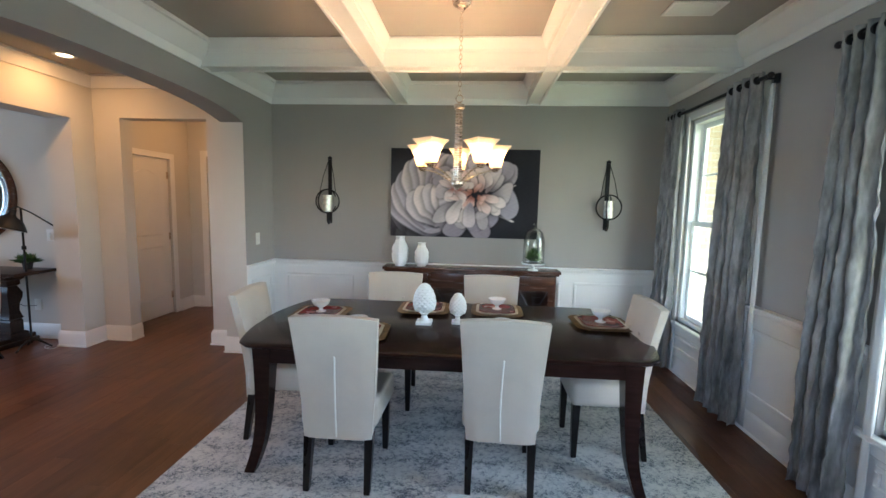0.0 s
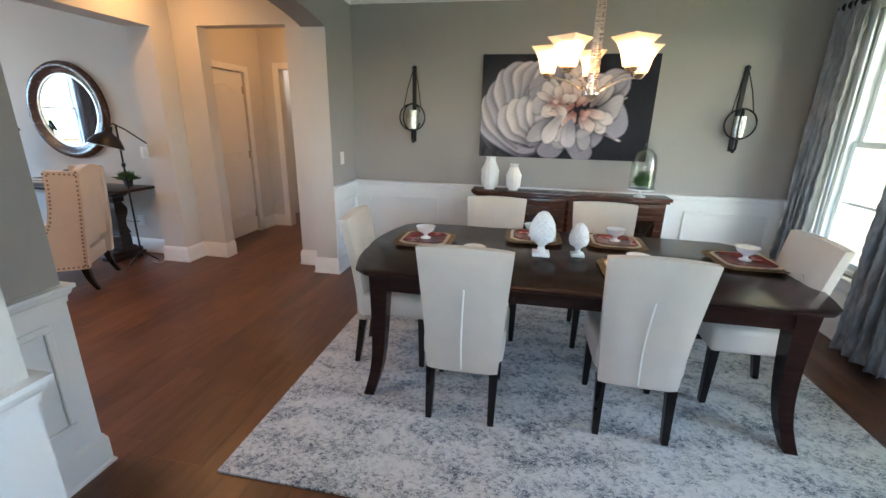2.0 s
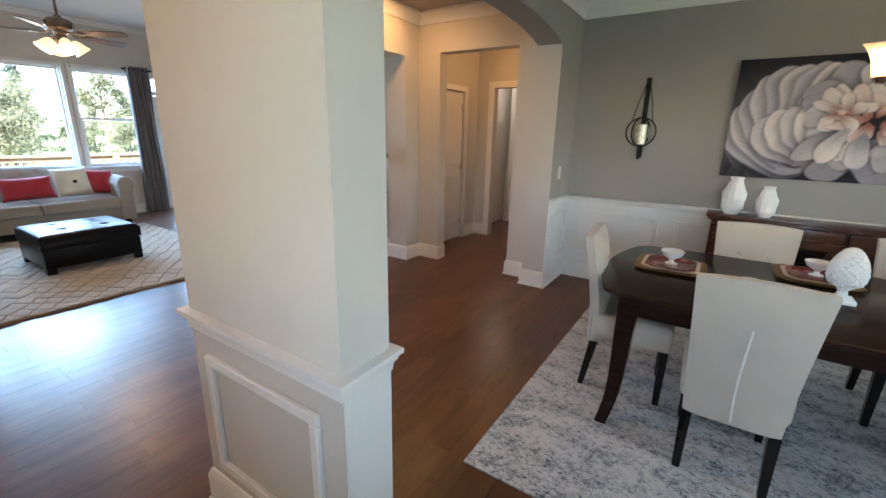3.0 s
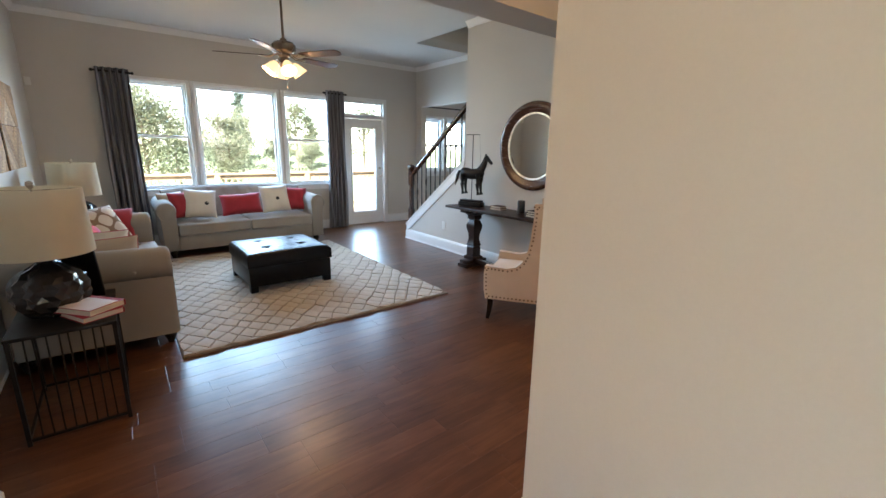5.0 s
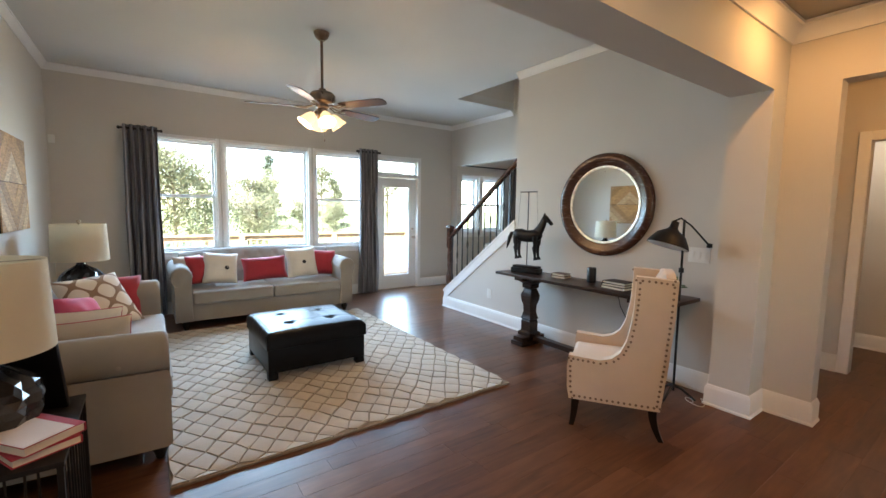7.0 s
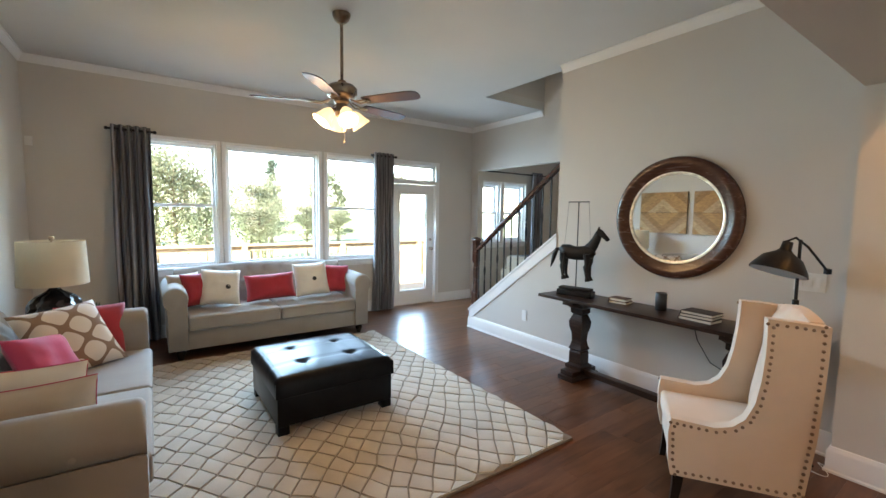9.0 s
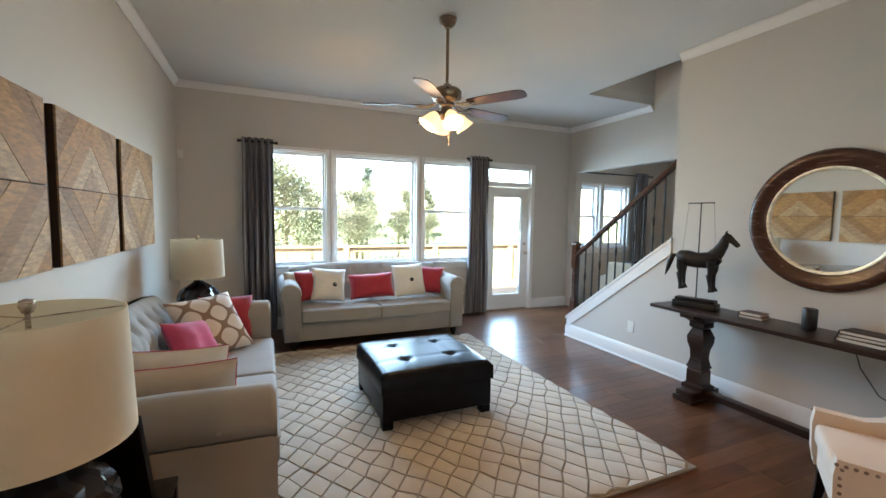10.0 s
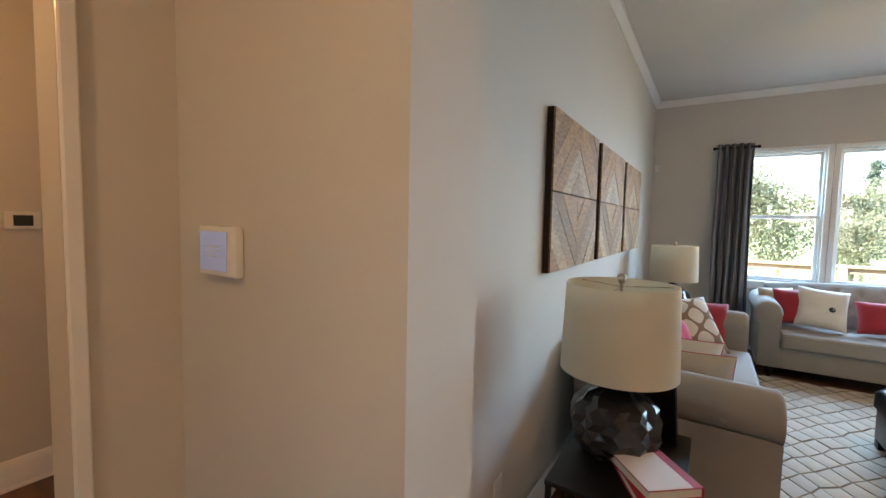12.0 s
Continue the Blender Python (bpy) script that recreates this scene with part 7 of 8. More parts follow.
# wing chair
def wing_chair():
    root = thing("wing_chair", pose(-4.40, 3.048, 0, 0, 0, -58.1), "cream linen wing chair with bronze nailhead trim and dark legs", "chair")
    M["bisque"] = surf("bisque_linen", (0.68, 0.56, 0.45), 0.88, 5, 0.05, 0.25, 420, sheen=0.2)
    W = 0.312
    bm = bmesh.new()
    box(bm, -W + 0.05, -0.27, 0.20, W - 0.05, 0.22, 0.33, 0.01, 2)
    part("seat_frame", bm, "bisque", root)
    bm = bmesh.new()
    cushion(bm, -W + 0.068, -0.29, 0.33, W - 0.068, 0.20, 0.425, 0.03, 4)
    for v in bm.verts:
        if v.co.z > 0.40:
            v.co.z += 0.02 * max(0, 1 - (v.co.x / 0.25) ** 4)
    part("seat_cushion", bm, "bisque", root, smooth=60)
    bm = bmesh.new()
    rows = []
    for j in range(9):
        t = j / 8
        z = 0.40 + 0.63 * t
        y = 0.17 + 0.09 * t
        rows.append([bm.verts.new((u * (W - 0.05 - 0.05 * t), y - 0.05 * (1 - u ** 4) * (1 - (2 * t - 1) ** 6), z + 0.03 * (1 - u * u) * t ** 4)) for u in [2 * i / 8 - 1 for i in range(9)]])
    bk = [[bm.verts.new((v.co.x, 0.25 + 0.065 * j / 8, v.co.z)) for v in r] for j, r in enumerate(rows)]
    for g in (rows, bk):
        for a, b2 in zip(g, g[1:]):
            for i in range(8):
                bm.faces.new((a[i], a[i + 1], b2[i + 1], b2[i]))
    for j in (0, 8):
        for i in range(8):
            bm.faces.new((rows[j][i], rows[j][i + 1], bk[j][i + 1], bk[j][i]))
    for i in (0, 8):
        for j in range(8):
            bm.faces.new((rows[j][i], rows[j + 1][i], bk[j + 1][i], bk[j][i]))
    part("backrest", bm, "bisque", root, smooth=60)
    # side panels: arm and wing in one sweep
    top = [(-0.28, 0.20), (-0.295, 0.28), (-0.30, 0.42), (-0.29, 0.495), (-0.20, 0.490), (-0.10, 0.485), (-0.03, 0.505), (0.02, 0.55), (0.055, 0.63), (0.075, 0.74), (0.086, 0.86), (0.09, 0.96), (0.09, 1.035), (0.20, 1.03), (0.325, 1.02), (0.315, 0.80), (0.29, 0.50), (0.26, 0.21)]
    for s in (-1, 1):
        bm = bmesh.new()

        def xo(y, z):
            return s * (W - 0.045 * max(0, (z - 0.5) / 0.5))
        o = [bm.verts.new((xo(y, z), y, z)) for y, z in top]
        i2 = [bm.verts.new((xo(y, z) - s * 0.062, y, z)) for y, z in top]
        bm.faces.new(o)
        bm.faces.new(i2[::-1])
        for k in range(len(top)):
            q = (k + 1) % len(top)
            bm.faces.new((o[k], o[q], i2[q], i2[k]))
        bmesh.ops.bevel(bm, geom=[e for e in bm.edges if len(e.link_faces) == 2 and e.calc_face_angle(0) > 0.6], offset=0.012, segments=2, affect="EDGES")
        side = part("side_panel", bm, "bisque", root, smooth=50)
        # nailheads along the edge
        path = [(y, z) for y, z in top]
        inset = []
        for k in range(len(path)):
            a, c = path[k], path[(k + 1) % len(path)]
            L = math.hypot(c[0] - a[0], c[1] - a[1])
            cnt = max(1, round(L / 0.034))
            for q in range(cnt):
                t = q / cnt
                y, z = a[0] + (c[0] - a[0]) * t, a[1] + (c[1] - a[1]) * t
                nx, nz = -(c[1] - a[1]) / L, (c[0] - a[0]) / L
                inset.append((y, z, nx, nz))
        for y, z, nx, nz in inset:
            yy, zz = y - nx * 0.022, z - nz * 0.022
            if zz < 0.2:
                continue
            bm = bmesh.new()
            lathe(bm, [(0.0085, 0), (0.0075, 0.003), (0.004, 0.005), (0, 0.0056)], 8)
            nl = part("nailhead", bm, "fan_metal", side)
            nl.matrix_local = pose(xo(yy, zz), yy, zz, 0, 90 * s, 0)
    for x in (-0.26, 0.26):
        for y, oy in ((-0.24, -0.02), (0.22, 0.06)):
            bm = bmesh.new()
            rings = []
            for j in range(7):
                t = j / 6
                hw = 0.026 - 0.011 * t
                rings.append([bm.verts.new((x + a * hw, y + oy * t * t + c * hw, 0.21 * (1 - t))) for a, c in ((-1, -1), (1, -1), (1, 1), (-1, 1))])
            for a, c in zip(rings, rings[1:]):
                for k in range(4):
                    bm.faces.new((a[k], a[(k + 1) % 4], c[(k + 1) % 4], c[k]))
            bm.faces.new(rings[0])
            bm.faces.new(rings[-1][::-1])
            part("leg", bm, "black_leg", root)


wing_chair()

# living curtains
M["streaked"] = surf("streaked_gray_voile", (0.18, 0.18, 0.195), 0.75, 6, 0.85, 0.4, 120, stretch=(6, 6, 0.12))
LC = "dark gray streaked curtain panel with metal eyelets"
curtain("curtain", -9.24, 0.20, 0.55, 0.02, 2.42, "streaked", LC, 5, 0.045, 0, 12, "living room curtains")
curtain("curtain", -9.24, 3.28, 3.61, 0.02, 2.42, "streaked", LC, 5, 0.045, 0, 14, "living room curtains")
rod(-9.24, 0.19, 0.56, 2.375, -9.355)
rod(-9.24, 3.27, 3.62, 2.375, -9.355)

# small wall devices
sens = thing("alarm_sensor", pose(-9.36, -0.455, 2.184, 0, 0, 90), "small white alarm sensor high on the wall", "sensor")
part("housing", B((-0.028, -0.04, -0.045, 0.028, -0.0005, 0.045), bevel=0.008), "plastic", sens)
th = thing("control_panel", pose(-3.84, -0.865, 1.365, 0, 0, 90), "white alarm keypad with a lit blue screen on the wall", "keypad")
part("housing", B((-0.082, -0.022, -0.062, 0.082, -0.0005, 0.062), bevel=0.006), "plastic", th)
part("screen", B((-0.073, -0.024, -0.048, 0.045, -0.0215, 0.048)), "screen", th, "glowing pale blue screen")
for k in range(3):
    part("text_line", B((-0.05, -0.0246, 0.010 - 0.012 * k, 0.02 - 0.008 * k, -0.024, 0.013 - 0.012 * k)), "plastic", th)
th2 = thing("thermostat", pose(-3.90, -2.86, 1.41, 0, 0, 180), "white wall thermostat with a dark display", "thermostat")
part("housing", B((-0.07, -0.025, -0.045, 0.07, -0.0005, 0.045), bevel=0.005), "plastic", th2)
part("display", B((-0.035, -0.027, -0.03, 0.04, -0.0245, 0.025)), "black", th2)


# ---- stairs ----
def staircase():
    root = thing("staircase", pose(0, 0, 0), "straight staircase with wooden treads and white knee wall", "stairs")
    n, run, rise = 16, 0.247, 0.185
    x0 = -7.74
    for i in range(n):
        x = x0 + i * run
        part("tread", B((x - 0.025, 4.121, (i + 1) * rise - 0.03, x + run, 5.13, (i + 1) * rise), bevel=0.006), "cherry", root)
        part("riser", B((x, 4.121, i * rise, x + 0.018, 5.13, (i + 1) * rise - 0.031)), "white", root)
    xe = -6.37
    k = 0.745

    def capz(x):
        return 0.235 + k * (x + 7.8)
    bm = bmesh.new()
    ring = [(-7.8, 0), (xe, 0), (xe, capz(xe)), (-7.8, capz(-7.8))]
    a = [bm.verts.new((x, 4.0, z)) for x, z in ring]
    b2 = [bm.verts.new((x, 4.12, z)) for x, z in ring]
    bm.faces.new(a)
    bm.faces.new(b2[::-1])
    for i in range(4):
        j = (i + 1) % 4
        bm.faces.new((a[i], a[j], b2[j], b2[i]))
    part("knee_wall", bm, "wall", root)

    def slope(bm, xa, xb, y0, y1, z0, z1):
        va = [bm.verts.new((x, y, capz(x) + z)) for x in (xa, xb) for y in (y0, y1) for z in (z0, z1)]
        for q in ((0, 1, 3, 2), (4, 6, 7, 5), (0, 4, 5, 1), (2, 3, 7, 6), (0, 2, 6, 4), (1, 5, 7, 3)):
            bm.faces.new([va[i] for i in q])
    bm = bmesh.new()
    slope(bm, -7.82, xe, 3.982, 4.138, 0.0, 0.03)
    slope(bm, -7.80, xe, 3.988, 4.0, -0.13, -0.002)
    part("cap", bm, "white", root, "white sloping cap and skirt board")
    return root, capz


stairs, capz = staircase()


def railing(y, xa, xb, newel_x, newel_h, label):
    root = thing("stair_railing", pose(0, 0, 0), label, "railing", "stair railings")
    bm = bmesh.new()
    secs = [(-0.03, 0.0), (-0.034, 0.03), (-0.022, 0.055), (0.022, 0.055), (0.034, 0.03), (0.03, 0.0)]
    rows = [[bm.verts.new((x, y + o, capz(x) + 0.74 + z)) for o, z in secs] for x in (xa, xb)]
    for i in range(6):
        j = (i + 1) % 6
        bm.faces.new((rows[0][i], rows[0][j], rows[1][j], rows[1][i]))
    bm.faces.new(rows[0])
    bm.faces.new(rows[1][::-1])
    part("handrail", bm, "cherry", root, "stained wooden handrail")
    bm = bmesh.new()
    zb = capz(newel_x) + 0.031
    lathe(bm, [(0.038, zb - (0.03 if y > 4.5 else 0)), (0.038, zb + 0.18), (0.030, zb + 0.20), (0.022, zb + 0.24), (0.028, zb + 0.45), (0.022, zb + 0.56), (0.036, zb + 0.60), (0.036, zb + newel_h), (0.046, zb + newel_h + 0.012), (0.046, zb + newel_h + 0.028), (0.03, zb + newel_h + 0.05), (0, zb + newel_h + 0.06)], 4, newel_x, y)
    part("newel", bm, "cherry", root, "turned wooden newel post")
    x = xa + 0.06
    i = 0
    while x < xb - 0.02:
        bm = bmesh.new()
        z0, z1 = capz(x) + 0.031, capz(x) + 0.745
        n = 16 if i % 2 else 6
        rings = []
        for q in range(n + 1):
            t = q / n
            tw = math.pi * 3 * max(0, min(1, (t - 0.3) / 0.4)) if i % 2 else 0
            r = 0.0075 + (0.004 * math.exp(-((t - 0.5) / 0.05) ** 2) if i % 2 else 0)
            rings.append([bm.verts.new((x + r * 1.3 * math.cos(tw + math.pi / 4 + w * math.pi / 2), y + r * 1.3 * math.sin(tw + math.pi / 4 + w * math.pi / 2), z0 + (z1 - z0) * t)) for w in range(4)])
        for a, b2 in zip(rings, rings[1:]):
            for w in range(4):
                bm.faces.new((a[w], a[(w + 1) % 4], b2[(w + 1) % 4], b2[w]))
        part("baluster", bm, "iron", root)
        x += 0.118
        i += 1


railing(4.06, -7.76, -6.372, -7.76, 0.86, "wooden handrail with black iron balusters on the knee wall")
railing(5.19, -6.95, -5.3, -6.95, 0.86, "wooden handrail with black iron balusters on the far stair side")
bm = bmesh.new()
ring = [(-7.8, 0), (-5.2, 0), (-5.2, capz(-5.2)), (-7.8, capz(-7.8))]
a = [bm.verts.new((x, 5.14, z)) for x, z in ring]
b2 = [bm.verts.new((x, 5.24, z)) for x, z in ring]
bm.faces.new(a)
bm.faces.new(b2[::-1])
for i in range(4):
    j = (i + 1) % 4
    bm.faces.new((a[i], a[j], b2[j], b2[i]))
part("stringer_wall", bm, "wall", stairs)

# ---- nook and kitchen glimpses ----
M["stripe"] = surf("striped_beige_fabric", (0.50, 0.44, 0.34), 0.9, 3, 0.1, 0.3, 200)
ac = thing("armchair", pose(-8.45, 5.95, 0, 0, 0, 200), "beige striped armchair with a navy pillow in the nook", "armchair")
bm = bmesh.new()
cushion(bm, -0.36, -0.36, 0.12, 0.36, 0.36, 0.42, 0.04)
part("seat", bm, "stripe", ac)
bm = bmesh.new()
cushion(bm, -0.36, 0.20, 0.40, 0.36, 0.38, 0.82, 0.05)
part("backrest", bm, "stripe", ac)
for s in (-1, 1):
    bm = bmesh.new()
    cushion(bm, s * 0.40 - 0.06, -0.36, 0.12, s * 0.40 + 0.06, 0.38, 0.60, 0.04)
    part("arm", bm, "stripe", ac)
for x in (-0.33, 0.33):
    for y in (-0.3, 0.3):
        part("foot", B((x - 0.025, y - 0.025, 0, x + 0.025, y + 0.025, 0.12)), "black_leg", ac)
M["navy"] = surf("navy_fabric", (0.012, 0.018, 0.045), 0.85, 8, 0.15, 0.3, 300)
pillow(pose(-8.50, 5.72, 0.66, 0, 0, 200) @ pose(0, 0, 0, -15, 5), 0.42, 0.38, 0.14, "navy", "navy blue throw pillow on the striped armchair")
nt = thing("side_table", pose(-7.75, 5.85, 0), "small round dark side table in the nook", "side table")
bm = bmesh.new()
lathe(bm, [(0.15, 0), (0.15, 0.02), (0.025, 0.04), (0.025, 0.53), (0, 0.53)], 20)
part("pedestal", bm, "dark_wood", nt)
bm = bmesh.new()
lathe(bm, [(0.23, 0.53), (0.235, 0.545), (0.23, 0.56), (0, 0.56)], 28)
part("tabletop", bm, "dark_wood", nt)
curtain("curtain", -9.24, 6.68, 6.98, 0.02, 2.35, "streaked", "dark gray streaked curtain panel beside the nook window", 4, 0.045, 0, 17)
rod(-9.24, 5.38, 7.05, 2.30, -9.355)

kc = thing("base_cabinet", pose(-4.0, 7.08, 0), "white kitchen base cabinet with pale stone counter", "cabinet")
part("body", B((-0.9, -0.28, 0.1, 0.02, 0.31, 0.88), bevel=0.004), "white", kc)
part("countertop", B((-0.92, -0.31, 0.88, 0.03, 0.315, 0.915), bevel=0.004), "ceramic", kc)
for i in range(2):
    part("door", B((-0.87 + 0.44 * i, -0.30, 0.14, -0.46 + 0.44 * i, -0.281, 0.84), bevel=0.006), "white", kc)
part("plinth", B((-0.88, -0.22, 0, 0.0, 0.30, 0.1)), "black", kc)
mw = thing("microwave_oven", pose(-4.42, 7.12, 0.916), "black microwave oven on the kitchen counter", "microwave")
part("body", B((-0.24, -0.18, 0, 0.24, 0.18, 0.27), bevel=0.006), "black", mw)
part("door", B((-0.235, -0.195, 0.01, 0.12, -0.181, 0.26), bevel=0.004), "iron", mw)

# ---- outside ----
M["grass"] = surf("lawn", (0.11, 0.13, 0.05), 0.9, 0.6, 0.4, 0.5, 12)
struct("ground", B((-900, -900, -1.45, 900, 900, -1.4)), "grass", "mown grass sloping away from the house", "ground")
deckt = thing("deck", pose(-11.0, 2.0, -0.12), "weathered pine deck with a balustrade behind the house", "deck")
for i in range(20):
    x = 1.46 - 0.146 * i
    part("board", B((x - 0.139, -4.0, -0.028, x, 6.0, 0.0)), "deck", deckt)
part("frame", B((-1.45, -3.98, -0.24, 1.46, 5.98, -0.03)), "deck", deckt)
for y in (-3.8, 1.0, 5.8):
    for x in (-1.35, 1.2):
        part("post", B((x - 0.06, y - 0.06, -1.28, x + 0.06, y + 0.06, -0.241)), "deck", deckt)
rl = thing("deck_railing", pose(-12.40, 2.0, -0.12), "pine deck railing with square balusters", "railing")
part("top_rail", B((-0.07, -4.0, 0.95, 0.07, 6.0, 0.99), bevel=0.004), "deck", rl)
part("bottom_rail", B((-0.02, -4.0, 0.10, 0.02, 6.0, 0.19)), "deck", rl)
part("upper_rail", B((-0.02, -4.0, 0.86, 0.02, 6.0, 0.949)), "deck", rl)
for i in range(6):
    y = -4 + 2.0 * i
    part("post", B((0.021, y - 0.05, 0.0, 0.12, y + 0.05, 0.949)), "deck", rl)
bal = B((-0.018, -0.018, 0.191, 0.018, 0.018, 0.859))
me = mesh(bal, "baluster")
me.materials.append(M["deck"])
for i in range(78):
    o = new("baluster", me)
    o.parent = rl
    o.matrix_local = pose(0, -3.92 + 0.128 * i, 0)

M["leaf"] = surf("tree_leaf", (0.12, 0.127, 0.075), 0.6, 3, 0.5, 0.1)
M["needle"] = surf("pine_needle", (0.055, 0.075, 0.05), 0.7, 3, 0.4, 0.1)
for nm in ("leaf", "needle"):
    t = M[nm].node_tree
    pb, outp = t.nodes["Principled BSDF"], t.nodes["Material Output"]
    tl = t.nodes.new("ShaderNodeBsdfTranslucent")
    t.links.new(t.nodes["Color Ramp"].outputs[0], tl.inputs[0])
    ms = t.nodes.new("ShaderNodeMixShader")
    ms.inputs[0].default_value = 0.5
    t.links.new(pb.outputs[0], ms.inputs[1])
    t.links.new(tl.outputs[0], ms.inputs[2])
    t.links.new(ms.outputs[0], outp.inputs[0])
M["bark"] = surf("tree_bark", (0.10, 0.075, 0.05), 0.9, 6, 0.4, 0.8, 40, stretch=(1, 1, 0.3))


def tree(name, h, conifer, seed, leaves):
    rnd = random.Random(seed)
    root = thing(name, pose(0, 0, 0), "tall dark green pine beyond the deck" if conifer else "leafy green tree beyond the deck", "tree", "trees behind the house")
    bm = bmesh.new()
    tube(bm, [(0, 0, -0.1), (0.05, 0, h * 0.35), (0.0, 0.08, h * 0.7), (0, 0, h * 0.97)], h * 0.020, 8, 0.02)
    tips = []
    for i in range(26):
        z = h * (0.12 + 0.85 * i / 26) if conifer else h * rnd.uniform(0.28, 0.85)
        a = rnd.uniform(0, 6.283)
        l = h * (0.24 * (1 - i / 27) + 0.02) if conifer else h * rnd.uniform(0.16, 0.30)
        e = Vector((math.cos(a) * l, math.sin(a) * l, z + (0.02 * h if conifer else l * rnd.uniform(0.3, 0.9))))
        tube(bm, [(0, 0, z), tuple((Vector((0, 0, z)) + e) / 2 + Vector((0, 0, 0.02 * h))), tuple(e)], h * 0.006, 5, 0.008)
        tips.append((Vector((0, 0, z)), e))
    part("trunk", bm, "bark", root)
    vs, fs = [], []
    for _ in range(leaves):
        s, e = tips[rnd.randrange(len(tips))]
        t = rnd.uniform(0.3, 1.08)
        sp = h * (0.030 if conifer else 0.065)
        p = s + (e - s) * t + Vector((rnd.gauss(0, sp), rnd.gauss(0, sp), rnd.gauss(0, sp * 0.7)))
        d = Vector((rnd.gauss(0, 1), rnd.gauss(0, 1), rnd.gauss(0, 0.7))).normalized()
        u = d.cross(Vector((0.3, 0.2, 1))).normalized()
        k = h * rnd.uniform(0.010, 0.019)
        n0 = len(vs)
        vs += [tuple(p - d * k), tuple(p + u * k * 0.45), tuple(p + d * k), tuple(p - u * k * 0.45)]
        fs.append((n0, n0 + 1, n0 + 2, n0 + 3))
    me = bpy.data.meshes.new("crown")
    me.from_pydata(vs, [], fs)
    me.materials.append(M["needle" if conifer else "leaf"])
    o = new("crown", me)
    o.parent = root
    return root


pine = tree("pine_tree", 11, True, 1, 7000)
oak = tree("leafy_tree", 8, False, 2, 8000)
pine.matrix_world = pose(-45, 9.9, -1.4) @ Matrix.Scale(0.73, 4)
oak.matrix_world = pose(-24, -3.2, -1.4)
for x, y, s, r in ((-45, 14.0, 0.70, 40), (-46, 16.9, 0.76, 120), (-45, -2.0, 1.1, 200)):
    copy_thing(pine, pose(x, y, -1.4, 0, 0, r) @ Matrix.Scale(s, 4))
for x, y, s, r in ((-21, 1.2, 0.62, 60), (-27, -8.0, 1.1, 150), (-26, 0.8, 0.75, 260), (-34, -4.5, 1.2, 20), (-30, 6.2, 0.6, 310), (-42, 14.0, 0.9, 80), (-22, 4.2, 0.42, 10), (-40, 20, 0.9, 200), (-25, 2.6, 0.55, 140), (-28, 5.0, 0.58, 230), (-30, 8.6, 0.45, 30), (-33, 11.8, 0.42, 290)):
    copy_thing(oak, pose(x, y, -1.4, 0, 0, r) @ Matrix.Scale(s, 4))
# brick wing outside the dining windows
m, t, b = node_mat("pale_brick")
co = t.nodes.new("ShaderNodeTexCoord")
sp = t.nodes.new("ShaderNodeSeparateXYZ")
cm = t.nodes.new("ShaderNodeCombineXYZ")
br = t.nodes.new("ShaderNodeTexBrick")
t.links.new(co.outputs["Object"], sp.inputs[0])
t.links.new(sp.outputs[0], cm.inputs[0])
t.links.new(sp.outputs[2], cm.inputs[1])
t.links.new(cm.outputs[0], br.inputs["Vector"])
br.inputs["Scale"].default_value, br.inputs["Brick Width"].default_value, br.inputs["Row Height"].default_value = 1.0, 0.2, 0.075
br.inputs["Mortar Size"].default_value = 0.006
br.inputs["Color1"].default_value, br.inputs["Color2"].default_value, br.inputs["Mortar"].default_value = (0.44, 0.36, 0.27, 1), (0.36, 0.29, 0.22, 1), (0.45, 0.42, 0.38, 1)
t.links.new(br.outputs[0], b.inputs["Base Color"])
bp = t.nodes.new("ShaderNodeBump")
bp.invert = True
bp.inputs["Strength"].default_value, bp.inputs["Distance"].default_value = 0.8, 0.006
t.links.new(br.outputs["Fac"], bp.inputs["Height"])
t.links.new(bp.outputs[0], b.inputs["Normal"])
b.inputs["Roughness"].default_value = 0.85
M["brick"] = m
wing = thing("brick_wing", pose(2.25, 4.75, -1.4), "pale brick wing of the house seen through the dining window", "wall")
part("wall", B((0, 0, 0, 7.0, 0.25, 4.8)), "brick", wing)
# unseen slab, added to block sun and skylight at the dining windows
pr = thing("porch_roof", pose(2.1, 1.0, 2.75), "unseen white slab added to keep sun off the dining windows", "roof")
part("soffit", B((0, -2.2, 0, 3.0, 3.7, 0.06)), "white", pr)
part("fascia", B((3.0, -2.2, -0.25, 3.04, 3.7, 0.1)), "white", pr)
# second unseen slab, added to stop a sun patch through the entry
er = thing("porch_roof", pose(0.5, -1.24, 2.55), "unseen white slab added to keep sun out of the entry", "roof")
part("soffit", B((-1.6, -2.6, 0, 3.1, 0, 0.06)), "white", er)
part("fascia", B((-1.6, -2.64, -0.12, 3.1, -2.6, 0.1)), "white", er)

# ---- hardwood floor, plank by plank ----
struct("floor", B((-9.6, -3.1, -0.12, 2.2, 7.8, -0.006)), "black_leg", "dark reddish-brown hand-scraped hardwood floor", "floor")
m, t, b = node_mat("hand_scraped_hickory")
oi = t.nodes.new("ShaderNodeObjectInfo")
gi = t.nodes.new("ShaderNodeNewGeometry")
co = t.nodes.new("ShaderNodeTexCoord")
pos = t.nodes.new("ShaderNodeVectorMath")
pos.operation = "ADD"
t.links.new(gi.outputs["Position"], pos.inputs[0])
rn = t.nodes.new("ShaderNodeVectorMath")
rn.operation = "SCALE"
rv = math_node("FRACT", math_node("ADD", oi.outputs["Random"], gi.outputs["Random Per Island"]), 0)
rn.inputs[0].default_value = (7.0, 13.0, 5.0)
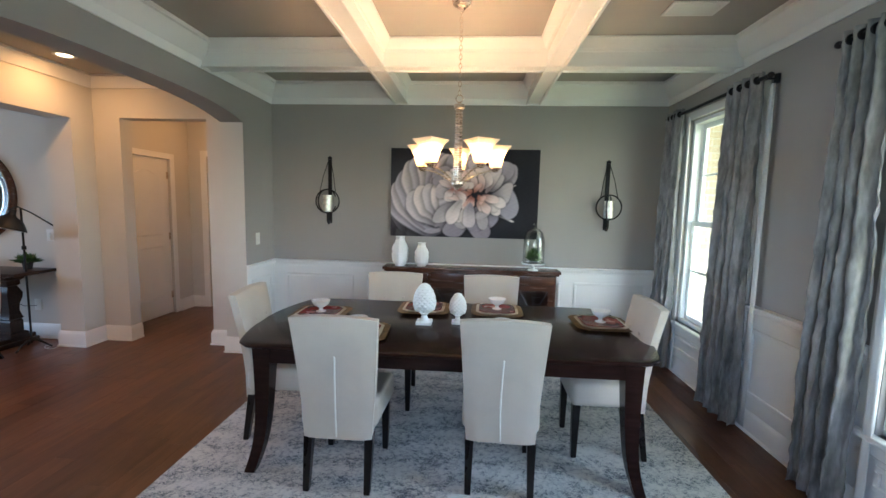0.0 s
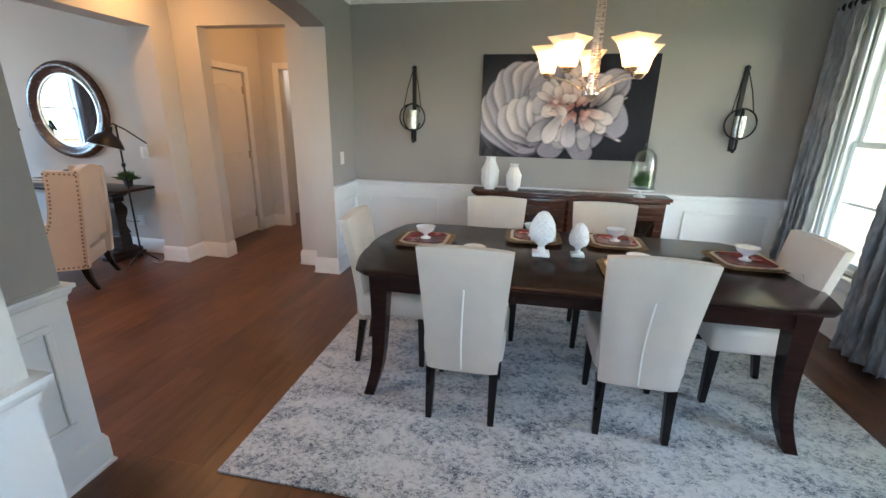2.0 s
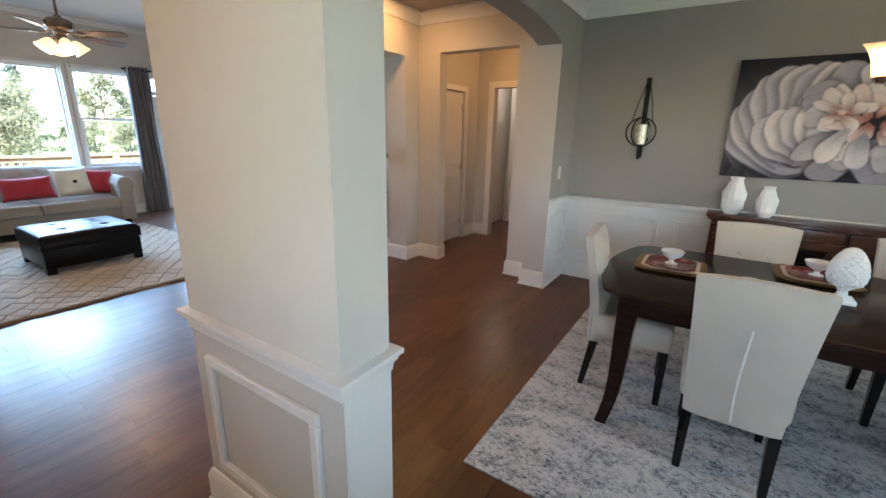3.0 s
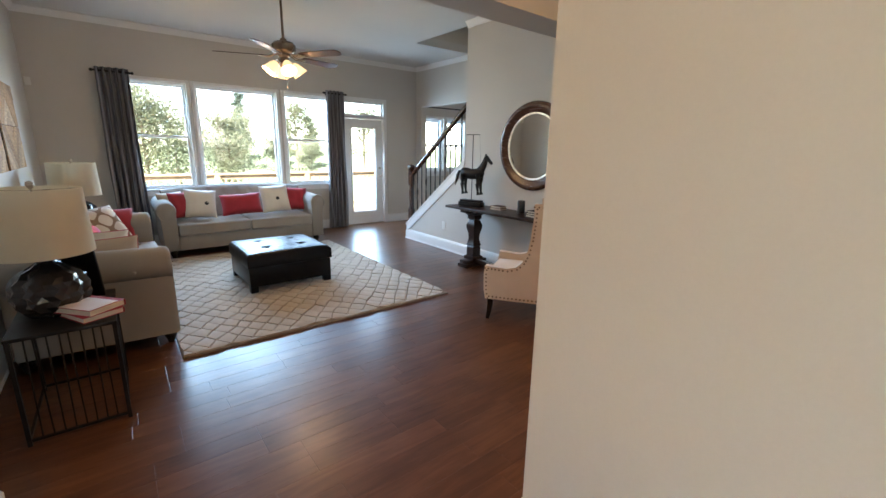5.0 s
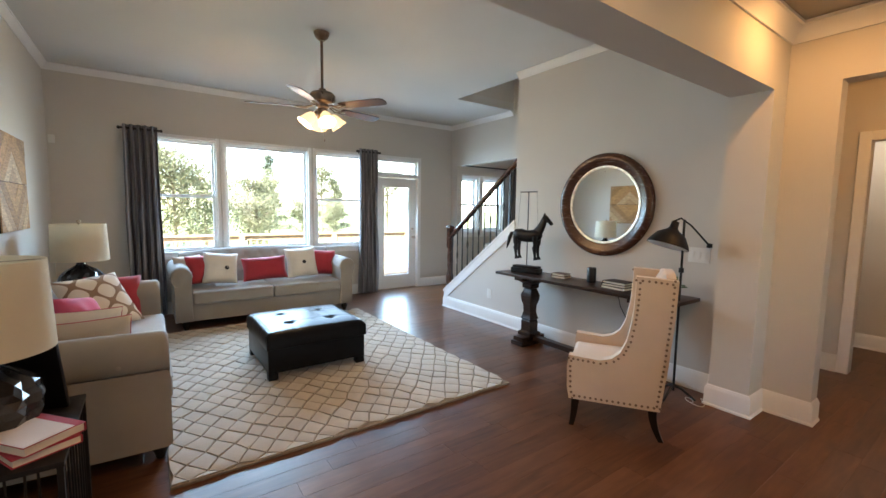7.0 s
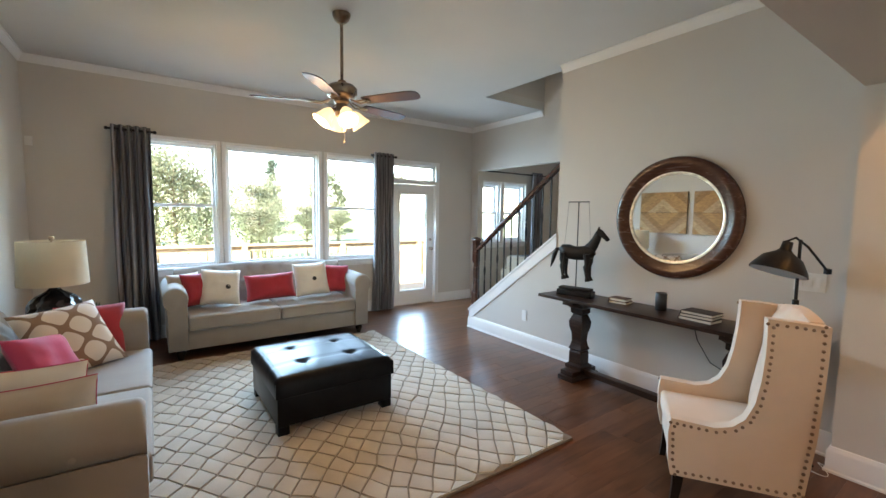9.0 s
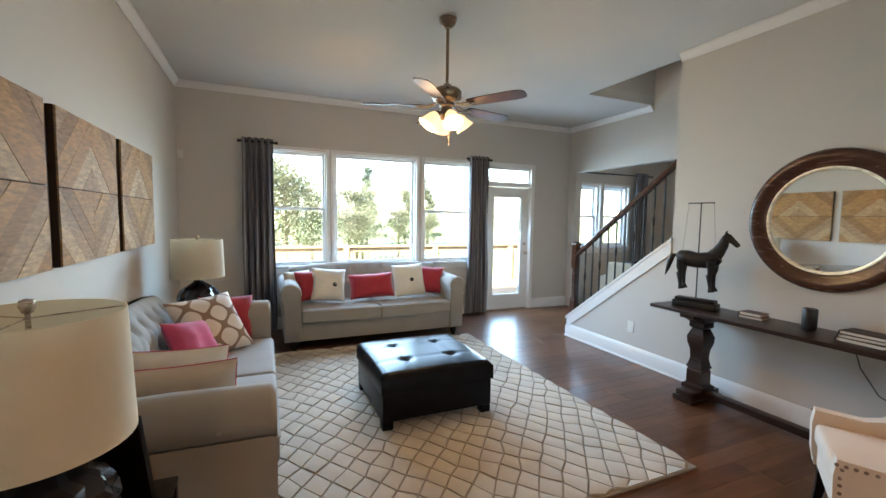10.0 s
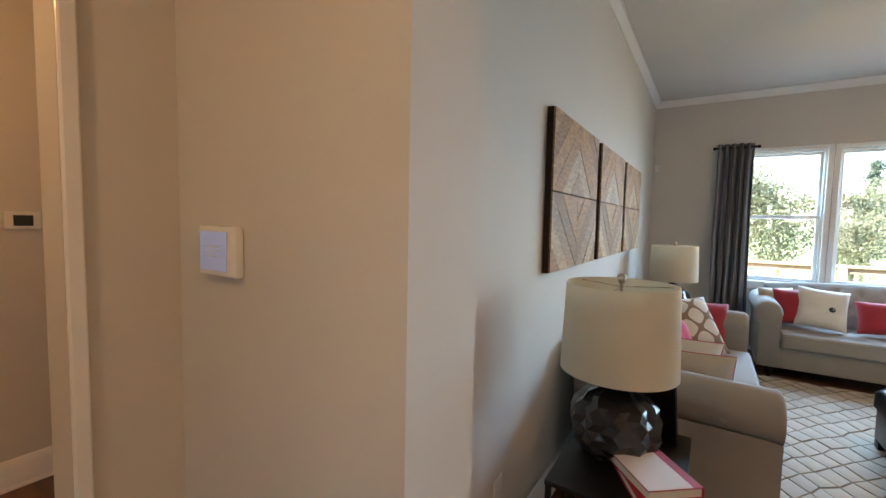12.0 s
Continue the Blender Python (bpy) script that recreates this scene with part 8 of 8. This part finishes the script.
t.links.new(rv, rn.inputs["Scale"])
t.links.new(rn.outputs[0], pos.inputs[1])
mp = t.nodes.new("ShaderNodeMapping")
mp.inputs[3].default_value = (9, 1.1, 9)
t.links.new(pos.outputs[0], mp.inputs[0])
n1 = t.nodes.new("ShaderNodeTexNoise")
n1.inputs["Scale"].default_value, n1.inputs["Detail"].default_value, n1.inputs["Distortion"].default_value = 3.0, 6, 0.6
t.links.new(mp.outputs[0], n1.inputs["Vector"])
n2 = t.nodes.new("ShaderNodeTexNoise")
n2.inputs["Scale"].default_value, n2.inputs["Detail"].default_value = 4.0, 3
t.links.new(gi.outputs["Position"], n2.inputs["Vector"])
v = math_node("ADD", math_node("MULTIPLY", n1.outputs[0], 0.55), math_node("MULTIPLY", n2.outputs[0], 0.35))
v = math_node("ADD", v, math_node("MULTIPLY", rv, 0.20))
rp = t.nodes.new("ShaderNodeValToRGB")
rp.color_ramp.elements.new(0.5)
for e, (p, c) in zip(rp.color_ramp.elements, ((0.34, (0.062, 0.0235, 0.0105)), (0.58, (0.122, 0.049, 0.022)), (0.86, (0.195, 0.085, 0.040)))):
    e.position, e.color = p, (*c, 1)
t.links.new(v, rp.inputs[0])
t.links.new(rp.outputs[0], b.inputs["Base Color"])
mr = t.nodes.new("ShaderNodeMapRange")
mr.inputs[3].default_value, mr.inputs[4].default_value = 0.25, 0.36
t.links.new(n2.outputs[0], mr.inputs[0])
t.links.new(mr.outputs[0], b.inputs["Roughness"])
b.inputs["Specular IOR Level"].default_value = 0.4
bp = t.nodes.new("ShaderNodeBump")
bp.inputs["Strength"].default_value, bp.inputs["Distance"].default_value = 0.09, 0.006
t.links.new(math_node("ADD", n1.outputs[0], n2.outputs[0]), bp.inputs["Height"])
t.links.new(bp.outputs[0], b.inputs["Normal"])
M["plank"] = m
floor_ob = bpy.data.objects["floor"]
rnd = random.Random(21)
PW = 0.127
LENS = (0.45, 0.65, 0.85, 1.05, 1.25)


def plank_mesh(L):
    bm = bmesh.new()
    g = 0.0002
    lo = [bm.verts.new(p) for p in ((g, g, -0.006), (PW - g, g, -0.006), (PW - g, L - g, -0.006), (g, L - g, -0.006))]
    up = [bm.verts.new(p) for p in ((g, g, -0.0006), (PW - g, g, -0.0006), (PW - g, L - g, -0.0006), (g, L - g, -0.0006))]
    e = 0.0012
    tp = [bm.verts.new(p) for p in ((g + e, g + e, 0), (PW - g - e, g + e, 0), (PW - g - e, L - g - e, 0), (g + e, L - g - e, 0))]
    for a, c in ((lo, up), (up, tp)):
        for i in range(4):
            bm.faces.new((a[i], a[(i + 1) % 4], c[(i + 1) % 4], c[i]))
    bm.faces.new(tp)
    me = mesh(bm, "plank")
    me.materials.append(M["plank"])
    return me


shared = {L: plank_mesh(L) for L in LENS}
vs, fs = [], []
x = -9.6
count = 0
while x < 2.1:
    y = -3.05 - rnd.uniform(0, 1.0)
    while y < 7.7:
        L = rnd.choice(LENS)
        # the boards stop at the outer walls
        south = -2.9 if -4.2 < x < -2.4 else (-1.2 if x > -3.9 else -0.62)
        if y + L < south or (x > -1.5 and y > 4.5):
            y += L
            continue
        if y < south - 0.1:
            y = south - 0.1
        near = -5.2 < x < -1.5 and -0.4 < y < 3.0
        if near and count < 300:
            o = new("plank", shared[L])
            o.parent = floor_ob
            o.location = (x, y, 0)
            count += 1
        else:
            n0 = len(vs)
            src = shared[L]
            vs += [(p.co.x + x, p.co.y + y, p.co.z) for p in src.vertices]
            fs += [tuple(i + n0 for i in p.vertices) for p in src.polygons]
        y += L
    x += PW
me = bpy.data.meshes.new("far_planks")
me.from_pydata(vs, [], fs)
me.materials.append(M["plank"])
rest = new("far_planks", me)
rest.parent = floor_ob
rest["kind"] = "stuff"
